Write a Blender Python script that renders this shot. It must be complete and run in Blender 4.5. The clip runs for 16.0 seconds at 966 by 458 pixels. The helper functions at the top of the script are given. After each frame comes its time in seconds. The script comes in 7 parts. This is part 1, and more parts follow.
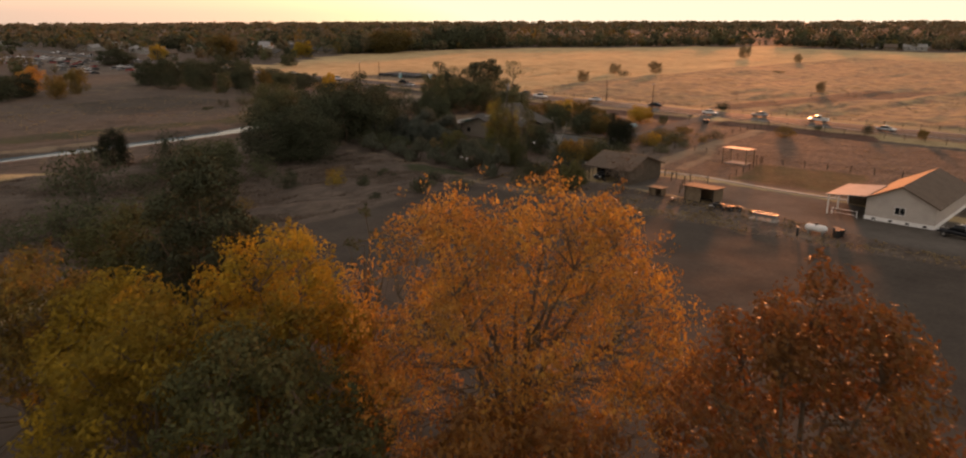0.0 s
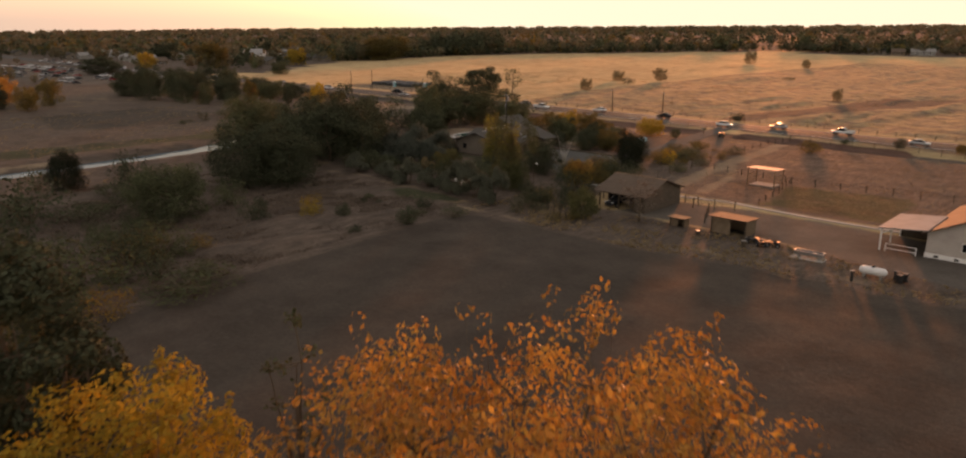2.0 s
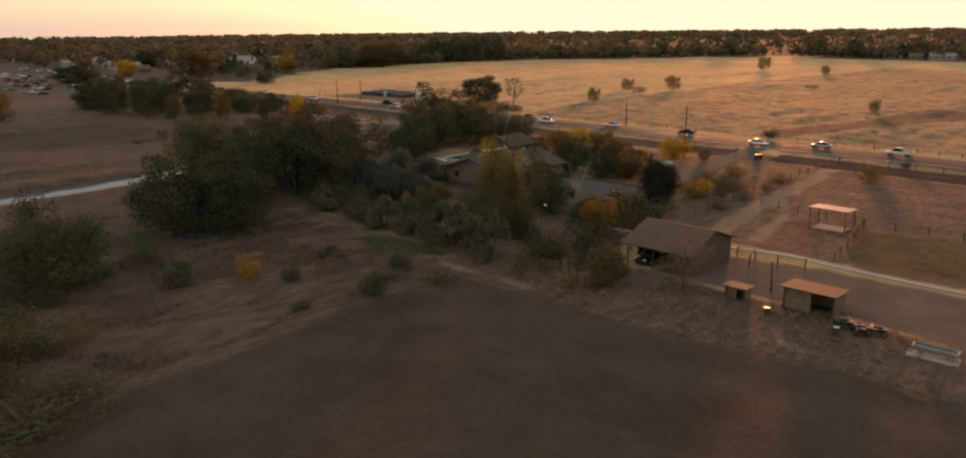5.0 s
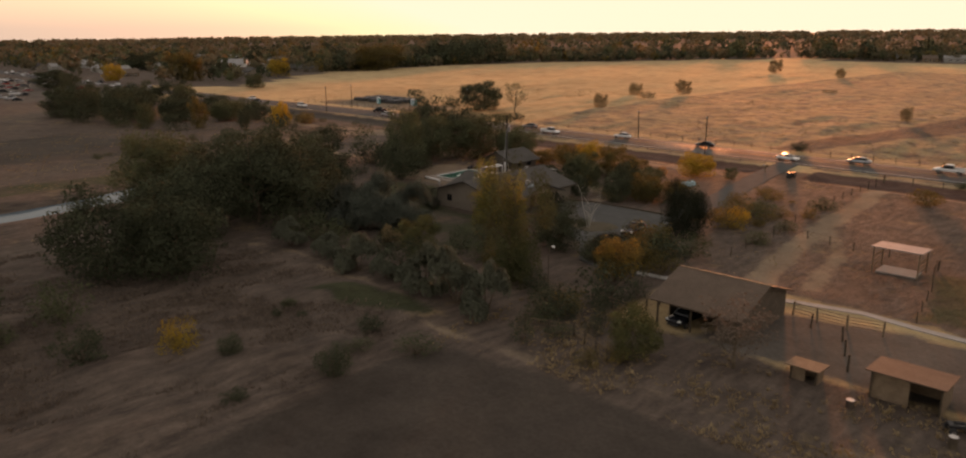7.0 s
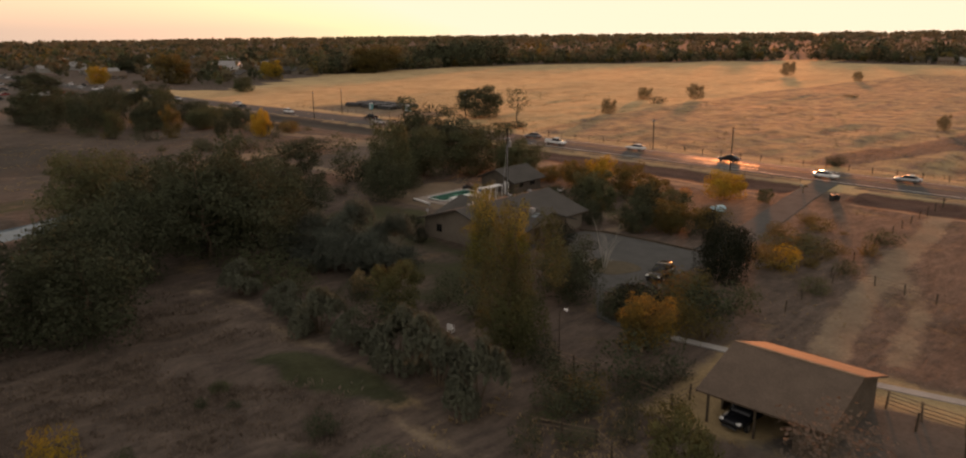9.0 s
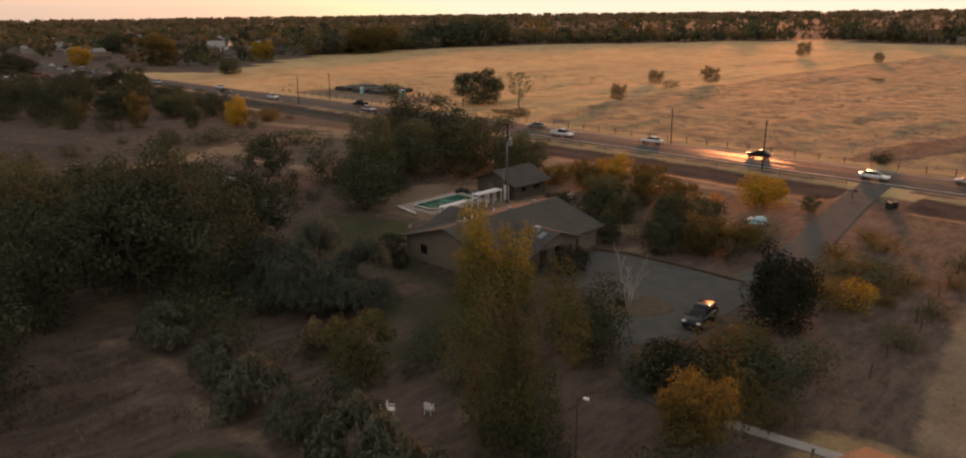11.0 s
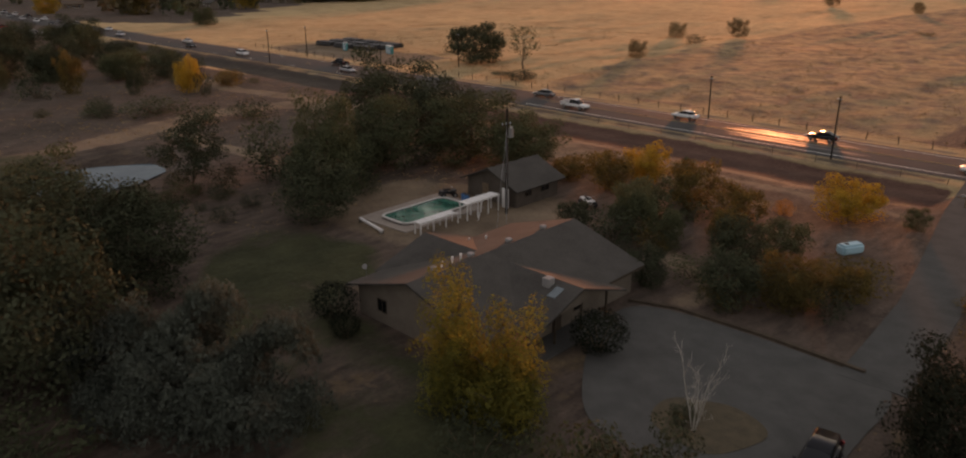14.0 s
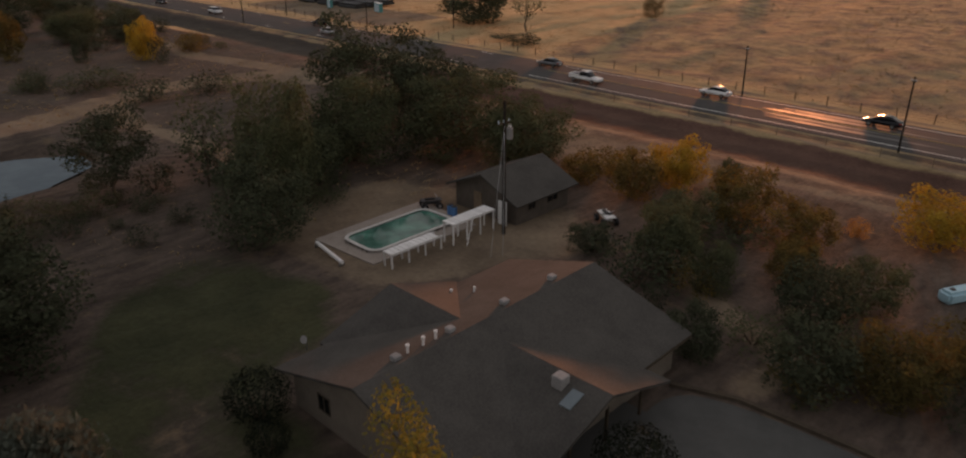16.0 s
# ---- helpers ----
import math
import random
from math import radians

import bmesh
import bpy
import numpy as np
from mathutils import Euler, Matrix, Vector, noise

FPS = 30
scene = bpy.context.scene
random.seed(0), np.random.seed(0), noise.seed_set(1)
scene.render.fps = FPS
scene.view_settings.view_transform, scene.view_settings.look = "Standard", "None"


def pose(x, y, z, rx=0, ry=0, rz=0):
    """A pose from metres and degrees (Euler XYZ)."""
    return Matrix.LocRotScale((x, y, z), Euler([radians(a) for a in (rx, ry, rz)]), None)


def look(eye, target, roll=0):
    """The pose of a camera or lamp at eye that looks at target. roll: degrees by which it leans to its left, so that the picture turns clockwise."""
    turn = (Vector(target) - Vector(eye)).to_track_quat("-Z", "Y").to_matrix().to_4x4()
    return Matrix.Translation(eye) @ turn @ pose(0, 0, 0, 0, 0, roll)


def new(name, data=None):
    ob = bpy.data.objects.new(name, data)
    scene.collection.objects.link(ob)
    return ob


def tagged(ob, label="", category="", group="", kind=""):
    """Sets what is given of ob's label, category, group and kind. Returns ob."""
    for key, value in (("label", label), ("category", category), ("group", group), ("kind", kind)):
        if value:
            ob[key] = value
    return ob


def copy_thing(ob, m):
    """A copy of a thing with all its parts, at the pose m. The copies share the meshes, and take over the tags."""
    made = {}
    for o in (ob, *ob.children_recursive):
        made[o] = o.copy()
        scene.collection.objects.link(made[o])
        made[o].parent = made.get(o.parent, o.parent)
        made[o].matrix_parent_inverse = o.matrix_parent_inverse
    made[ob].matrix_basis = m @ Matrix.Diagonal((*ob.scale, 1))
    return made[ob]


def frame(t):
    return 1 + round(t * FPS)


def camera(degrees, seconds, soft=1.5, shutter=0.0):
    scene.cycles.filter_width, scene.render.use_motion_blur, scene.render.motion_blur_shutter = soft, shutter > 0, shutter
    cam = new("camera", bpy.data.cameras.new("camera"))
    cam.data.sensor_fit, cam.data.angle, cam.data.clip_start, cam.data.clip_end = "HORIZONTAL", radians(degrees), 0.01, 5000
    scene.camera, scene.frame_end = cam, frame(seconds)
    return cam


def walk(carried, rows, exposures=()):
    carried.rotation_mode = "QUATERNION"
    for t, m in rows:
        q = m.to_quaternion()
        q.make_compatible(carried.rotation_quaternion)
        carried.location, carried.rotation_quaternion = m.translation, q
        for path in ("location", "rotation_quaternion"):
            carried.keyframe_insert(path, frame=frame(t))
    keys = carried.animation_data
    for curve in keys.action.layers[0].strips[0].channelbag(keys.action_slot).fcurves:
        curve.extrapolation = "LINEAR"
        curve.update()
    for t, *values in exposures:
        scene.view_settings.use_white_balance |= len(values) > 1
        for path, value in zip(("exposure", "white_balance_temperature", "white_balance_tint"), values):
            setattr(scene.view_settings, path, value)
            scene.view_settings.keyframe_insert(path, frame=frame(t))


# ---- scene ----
cam = camera(64.5, 16.0, 2.1, 0.45)
METRES, EYE, TILT, LEAN, TURN = 150.25, 28.2, 0.0, 0.0, 43.3
ROWS = [
    (0.0, 0.0, 0.0, 0.0, 0.05, -15.68, -0.17),
    (0.5, 0.0005, 0.0244, 0.0001, 0.01, -15.58, -0.11),
    (1.0, 0.0011, 0.0515, 0.0002, -0.03, -15.47, -0.05),
    (1.5, 0.0018, 0.0805, 0.0, -0.04, -15.37, -0.01),
    (2.0, 0.0027, 0.1099, 0.0002, -0.05, -15.29, 0.05),
    (2.5, 0.0037, 0.1399, 0.0, -0.06, -15.22, 0.1),
    (3.0, 0.0046, 0.1709, -0.0002, -0.05, -15.14, 0.12),
    (3.5, 0.0056, 0.2025, -0.0006, -0.05, -15.08, 0.16),
    (6.0, 0.0125, 0.3626, -0.0017, 0.06, -14.86, 0.29),
    (6.5, 0.0137, 0.3946, -0.0018, 0.08, -14.83, 0.29),
    (7.0, 0.015, 0.4271, -0.002, 0.12, -14.8, 0.31),
    (7.5, 0.0165, 0.4595, -0.0024, 0.16, -14.77, 0.32),
    (8.0, 0.0177, 0.4917, -0.0026, 0.2, -14.75, 0.31),
    (8.5, 0.0189, 0.5238, -0.0028, 0.23, -14.73, 0.3),
    (9.0, 0.0202, 0.5562, -0.0034, 0.26, -14.71, 0.32),
    (11.5, 0.0269, 0.7148, -0.0056, 0.47, -16.69, 0.3),
    (12.0, 0.0282, 0.7467, -0.0064, 0.52, -17.13, 0.25),
    (12.5, 0.0293, 0.7784, -0.0071, 0.57, -17.63, 0.23),
    (13.0, 0.0305, 0.8101, -0.0075, 0.62, -18.28, 0.26),
    (13.5, 0.0319, 0.842, -0.0083, 0.67, -19.07, 0.23),
    (14.0, 0.033, 0.8735, -0.0085, 0.72, -19.95, 0.2),
    (14.5, 0.034, 0.9051, -0.0092, 0.75, -20.82, 0.18),
    (15.0, 0.035, 0.9366, -0.0095, 0.78, -21.71, 0.18),
    (15.5, 0.0364, 0.9678, -0.01, 0.84, -22.58, 0.17),
    (16.0, 0.0376, 0.9992, -0.011, 0.89, -23.42, 0.12),
]
walk(cam, [(t, pose(0, 0, EYE, TILT, LEAN, TURN) @ pose(METRES * x, METRES * y, METRES * z, 90 + pitch, roll, yaw)) for t, x, y, z, yaw, pitch, roll in ROWS],
     [(0.0, 1.7, 9700, 35), (9.0, 1.64, 9700, 34), (12.5, 1.53, 9000, 36), (16.0, 1.1, 8300, 33)])

SUN_AZ, SUN_EL = 23.5, 3.6  # degrees from +y towards -x, and above the horizon
world = bpy.data.worlds.new("sky")
scene.world = world
world.use_nodes = True
wn = world.node_tree
sky = wn.nodes.new("ShaderNodeTexSky")
sky.sky_type = "NISHITA"
sky.sun_disc = False
sky.sun_elevation, sky.sun_rotation = radians(SUN_EL), radians(360 - SUN_AZ)
sky.altitude, sky.air_density, sky.dust_density, sky.ozone_density = 20, 1.0, 1.2, 1.5
pale = wn.nodes.new("ShaderNodeHueSaturation")   # thin haze pales the sky
pale.inputs["Saturation"].default_value = 0.85
wn.links.new(sky.outputs[0], pale.inputs["Color"])
cap = wn.nodes.new("ShaderNodeMixRGB")   # the haze dims the glow round the sun
cap.blend_type = "DARKEN"
cap.inputs[0].default_value, cap.inputs[2].default_value = 1.0, (3.1, 3.0, 2.15, 1)
wn.links.new(pale.outputs[0], cap.inputs[1])
veil = wn.nodes.new("ShaderNodeMixRGB")   # even haze over the whole dome
veil.inputs[0].default_value, veil.inputs[2].default_value = 0.6, (1.3, 1.63, 1.8, 1)
wn.links.new(cap.outputs[0], veil.inputs[1])
wn.links.new(veil.outputs[0], wn.nodes["Background"].inputs[0])
wn.nodes["Background"].inputs[1].default_value = 0.15
sun = new("sun", bpy.data.lights.new("sun", "SUN"))
sun.data.energy, sun.data.angle, sun.data.color = 1.15, radians(4.0), (1.0, 0.39, 0.16)
SUN_DIR = Vector((-math.sin(radians(SUN_AZ)), math.cos(radians(SUN_AZ)), math.tan(radians(SUN_EL))))
sun.matrix_world = look(SUN_DIR * 300, (0, 0, 0))


# ---- materials ----
def tree_of(name):
    m = bpy.data.materials.new(name)
    m.use_nodes = True
    nt = m.node_tree
    return m, nt, nt.nodes["Principled BSDF"]


def ramp(nt, fac, stops):
    r = nt.nodes.new("ShaderNodeValToRGB")
    els = r.color_ramp.elements
    while len(els) < len(stops):
        els.new(0.5)
    for e, (p, c) in zip(els, stops):
        e.position, e.color = p, (*c, 1)
    nt.links.new(fac, r.inputs[0])
    return r.outputs[0]


def noise_node(nt, vec, scale, detail=4, rough=0.6):
    n = nt.nodes.new("ShaderNodeTexNoise")
    n.inputs["Scale"].default_value, n.inputs["Detail"].default_value, n.inputs["Roughness"].default_value = scale, detail, rough
    nt.links.new(vec, n.inputs["Vector"])
    return n.outputs[0]


def mixc(nt, fac, a, b, mode="MIX"):
    n = nt.nodes.new("ShaderNodeMix")
    n.data_type, n.blend_type = "RGBA", mode
    for sock, v in ((n.inputs[0], fac), (n.inputs[6], a), (n.inputs[7], b)):
        if isinstance(v, (int, float)):
            sock.default_value = v
        elif isinstance(v, tuple):
            sock.default_value = (*v, 1)
        else:
            nt.links.new(v, sock)
    return n.outputs[2]


def sums(nt, op, a, b, clamp=False):
    n = nt.nodes.new("ShaderNodeMath")
    n.operation, n.use_clamp = op, clamp
    for sock, v in zip(n.inputs, (a, b)):
        if isinstance(v, (int, float)):
            sock.default_value = v
        else:
            nt.links.new(v, sock)
    return n.outputs[0]


def bump(nt, bsdf, height, strength, dist=0.05):
    b = nt.nodes.new("ShaderNodeBump")
    b.inputs["Strength"].default_value, b.inputs["Distance"].default_value = strength, dist
    nt.links.new(height, b.inputs["Height"])
    nt.links.new(b.outputs[0], bsdf.inputs["Normal"])


def surface(name, c1, c2, scale=1.0, rough=0.8, fine=14.0, relief=0.3, metal=0.0, spec=0.1, stain=None):
    """A weathered surface: broad stains between two colours, fine grain, relief."""
    m, nt, bsdf = tree_of(name)
    pos = nt.nodes.new("ShaderNodeTexCoord").outputs["Object"]
    info = nt.nodes.new("ShaderNodeObjectInfo")
    broad = noise_node(nt, pos, scale, 5)
    grain = noise_node(nt, pos, fine, 3)
    col = ramp(nt, broad, [(0.3, c1), (0.7, c2)])
    col = mixc(nt, 0.35, col, ramp(nt, grain, [(0.3, tuple(0.6 * v for v in c1)), (0.7, tuple(min(1, 1.25 * v) for v in c2))]))
    if stain:
        col = mixc(nt, ramp(nt, noise_node(nt, pos, scale * 2.3, 6), [(0.55, (0, 0, 0)), (0.75, (0.6, 0.6, 0.6))]), col, stain)
    tone = ramp(nt, info.outputs["Random"], [(0, (0.86, 0.86, 0.86)), (1, (1, 1, 1))])
    col = mixc(nt, 1.0, col, tone, "MULTIPLY")
    nt.links.new(col, bsdf.inputs["Base Color"])
    bsdf.inputs["Roughness"].default_value, bsdf.inputs["Metallic"].default_value = rough, metal
    bsdf.inputs["Specular IOR Level"].default_value = spec
    if relief:
        bump(nt, bsdf, grain, 0.35 * relief)
    return m


def leaf(name, cols, through_light=0.4, rough=0.85, gloss=0.04):
    """Foliage: every leaf takes its own tone between the colours given."""
    m, nt, bsdf = tree_of(name)
    geo = nt.nodes.new("ShaderNodeNewGeometry")
    info = nt.nodes.new("ShaderNodeObjectInfo")
    pos = nt.nodes.new("ShaderNodeTexCoord").outputs["Object"]
    patch = noise_node(nt, pos, 0.55, 2)
    v = sums(nt, "ADD", sums(nt, "MULTIPLY", geo.outputs["Random Per Island"], 0.18), sums(nt, "SUBTRACT", patch, 0.09))
    v = sums(nt, "ADD", v, sums(nt, "MULTIPLY", sums(nt, "SUBTRACT", info.outputs["Random"], 0.5), 0.25), True)
    col = ramp(nt, v, [(i / (len(cols) - 1), c) for i, c in enumerate(cols)])
    nt.links.new(col, bsdf.inputs["Base Color"])
    bsdf.inputs["Roughness"].default_value, bsdf.inputs["Specular IOR Level"].default_value = rough, gloss
    tl = nt.nodes.new("ShaderNodeBsdfTranslucent")
    nt.links.new(col, tl.inputs[0])
    mix = nt.nodes.new("ShaderNodeMixShader")
    mix.inputs[0].default_value = through_light
    out = nt.nodes["Material Output"]
    nt.links.new(bsdf.outputs[0], mix.inputs[1])
    nt.links.new(tl.outputs[0], mix.inputs[2])
    nt.links.new(mix.outputs[0], out.inputs[0])
    return m


def plain(name, c, rough=0.5, metal=0.0, spec=0.5):
    return surface(name, tuple(0.88 * v for v in c), c, 2.5, rough, 30.0, 0.05, metal, spec)


BARK = surface("bark", (0.075, 0.0525, 0.0375), (0.165, 0.1275, 0.09), 3, 0.9, 20, 0.6)
PALE_BARK = surface("pale_bark", (0.33, 0.3, 0.255), (0.54, 0.5, 0.44), 3, 0.85, 20, 0.4)
LEAF = {
    "dark": leaf("dark_leaves", [(0.032, 0.038, 0.023), (0.058, 0.066, 0.04), (0.098, 0.105, 0.062)], 0.12),
    "olive": leaf("olive_leaves", [(0.045, 0.053, 0.03), (0.082, 0.092, 0.05), (0.138, 0.144, 0.075)], 0.28),
    "grey": leaf("grey_leaves", [(0.07, 0.077, 0.056), (0.125, 0.132, 0.096), (0.2, 0.205, 0.15)], 0.25),
    "juniper": leaf("juniper_needles", [(0.044, 0.053, 0.044), (0.092, 0.106, 0.085), (0.17, 0.182, 0.145)], 0.25),
    "fading": leaf("fading_leaves", [(0.075, 0.08, 0.03), (0.2, 0.182, 0.045), (0.62, 0.48, 0.085)], 0.5),
    "dull": leaf("dull_gold_leaves", [(0.042, 0.047, 0.024), (0.075, 0.079, 0.036), (0.16, 0.146, 0.058)], 0.25),
    "deep": leaf("deep_green_leaves", [(0.012, 0.015, 0.01), (0.022, 0.026, 0.017), (0.038, 0.042, 0.028)], 0.15),
    "autumn": leaf("autumn_leaves", [(0.06, 0.055, 0.026), (0.135, 0.105, 0.04), (0.38, 0.24, 0.055)], 0.45),
    "yellow": leaf("yellow_leaves", [(0.12, 0.095, 0.027), (0.35, 0.235, 0.042), (0.66, 0.42, 0.06)], 0.45),
    "gold": leaf("gold_leaves", [(0.0825, 0.066, 0.024), (0.255, 0.1725, 0.033), (0.63, 0.3825, 0.045)], 0.45),
    "orange": leaf("orange_leaves", [(0.1, 0.05, 0.024), (0.32, 0.16, 0.046), (0.72, 0.41, 0.085)], 0.5, 0.5, 0.15),
    "red": leaf("red_leaves", [(0.07, 0.036, 0.018), (0.19, 0.088, 0.03), (0.46, 0.2, 0.045)], 0.45, 0.5, 0.15),
    "straw": leaf("dry_grass", [(0.15, 0.108, 0.063), (0.285, 0.2025, 0.1125), (0.45, 0.33, 0.1725)], 0.15),
    "weed": leaf("weed_stalks", [(0.085, 0.066, 0.053), (0.16, 0.122, 0.096), (0.26, 0.195, 0.15)], 0.25),
    # woods leaf tones lightened to stand in for distance haze
    "far": leaf("far_woods", [(0.07, 0.066, 0.046), (0.125, 0.11, 0.072), (0.23, 0.165, 0.085)], 0.3),
}
ASPHALT = surface("asphalt", (0.05, 0.049, 0.049), (0.085, 0.082, 0.08), 0.4, 0.85, 40, 0.15, 0, 0.12)
WET = surface("wet_asphalt", (0.035, 0.034, 0.033), (0.06, 0.058, 0.055), 0.5, 0.48, 40, 0.02, 0, 0.32)
DRIVE = surface("gravel_drive", (0.066, 0.067, 0.063), (0.108, 0.107, 0.1), 0.5, 0.95, 25, 0.04, 0, 0.02)
CONCRETE = surface("concrete", (0.27, 0.255, 0.235), (0.39, 0.375, 0.345), 0.8, 0.8, 20, 0.2)
PAINT = surface("road_paint", (0.6, 0.576, 0.504), (0.8, 0.8, 0.744), 3, 0.6, 30, 0.1)
YPAINT = surface("yellow_paint", (0.2, 0.15, 0.06), (0.36, 0.27, 0.09), 3, 0.6, 30, 0.1)
SHINGLE = surface("shingles", (0.055, 0.051, 0.046), (0.092, 0.085, 0.076), 0.5, 0.85, 9, 0.6)
BROWN_ROOF = surface("brown_roof", (0.095, 0.068, 0.052), (0.15, 0.107, 0.08), 0.6, 0.8, 8, 0.4)
TAN_WALL = surface("tan_wall", (0.175, 0.143, 0.115), (0.25, 0.21, 0.17), 0.9, 0.85, 18, 0.2)
BRICK_RED = surface("brick_red", (0.36, 0.15, 0.09), (0.51, 0.225, 0.135), 2, 0.85, 18, 0.4)
DARK_WOOD = surface("dark_wood", (0.054, 0.0408, 0.0312), (0.108, 0.084, 0.06), 1.5, 0.85, 16, 0.4)
OLD_WOOD = surface("old_wood", (0.135, 0.096, 0.066), (0.255, 0.183, 0.126), 1.5, 0.85, 16, 0.4)
BARN_BOARDS = surface("barn_boards", (0.075, 0.058, 0.046), (0.135, 0.105, 0.08), 1.3, 0.9, 14, 0.3)
WHITE = surface("white_paint", (0.72, 0.7, 0.67), (0.82, 0.8, 0.78), 1.2, 0.55, 20, 0.08)
METAL_ROOF = surface("metal_roof", (0.2, 0.195, 0.19), (0.31, 0.3, 0.29), 0.7, 0.7, 12, 0.1, 0.0, 0.2)
STEEL = surface("steel", (0.3, 0.3, 0.3), (0.45, 0.45, 0.45), 2, 0.35, 20, 0.05, 0.9)
BLACK = plain("black_plastic", (0.02, 0.02, 0.02), 0.5)
POLE_WOOD = surface("pole_wood", (0.022, 0.017, 0.014), (0.04, 0.032, 0.026), 2, 0.9, 20, 0.4)
RUSTY = surface("rusty_wire", (0.07, 0.05, 0.04), (0.12, 0.09, 0.07), 3, 0.8, 20, 0.05, 0.3)
RUBBER = plain("rubber", (0.018, 0.018, 0.018), 0.85)
GLASS = plain("dark_glass", (0.012, 0.014, 0.016), 0.12, 0.0, 0.3)
BLUE = plain("blue_plastic", (0.06, 0.2, 0.42), 0.4)
TEAL = plain("teal_plastic", (0.04, 0.3, 0.3), 0.45)
PALE_BLUE = plain("pale_blue", (0.42, 0.55, 0.62), 0.4)
LAMP_RED = plain("lamp_red", (0.35, 0.02, 0.015), 0.25)
LAMP_CLEAR = plain("lamp_clear", (0.75, 0.75, 0.72), 0.15)
CAR_PAINT = {"white": plain("paint_white", (0.75, 0.75, 0.74), 0.22, 0, 0.6), "black": plain("paint_black", (0.012, 0.013, 0.016), 0.14, 0, 0.25),
             "silver": plain("paint_silver", (0.42, 0.43, 0.44), 0.3, 0.5, 0.5), "grey": plain("paint_grey", (0.13, 0.135, 0.14), 0.28, 0.3, 0.5),
             "red": plain("paint_red", (0.3, 0.03, 0.025), 0.25, 0, 0.5)}


def water(name, c1, c2, scale, gloss=0.5):
    m, nt, bsdf = tree_of(name)
    pos = nt.nodes.new("ShaderNodeTexCoord").outputs["Object"]
    n = noise_node(nt, pos, scale, 5, 0.65)
    nt.links.new(ramp(nt, n, [(0.42, c1), (0.72, c2)]), bsdf.inputs["Base Color"])
    bsdf.inputs["Roughness"].default_value, bsdf.inputs["IOR"].default_value = 0.06, 1.33 if gloss > 0.3 else 1.18
    bsdf.inputs["Specular IOR Level"].default_value = gloss
    bump(nt, bsdf, noise_node(nt, pos, 3.0, 2), 0.04, 0.02)
    return m


POND = water("pond_water", (0.07, 0.105, 0.125), (0.092, 0.135, 0.155), 0.3, 0.12)
POOL = water("pool_water", (0.008, 0.085, 0.062), (0.07, 0.27, 0.2), 0.45)


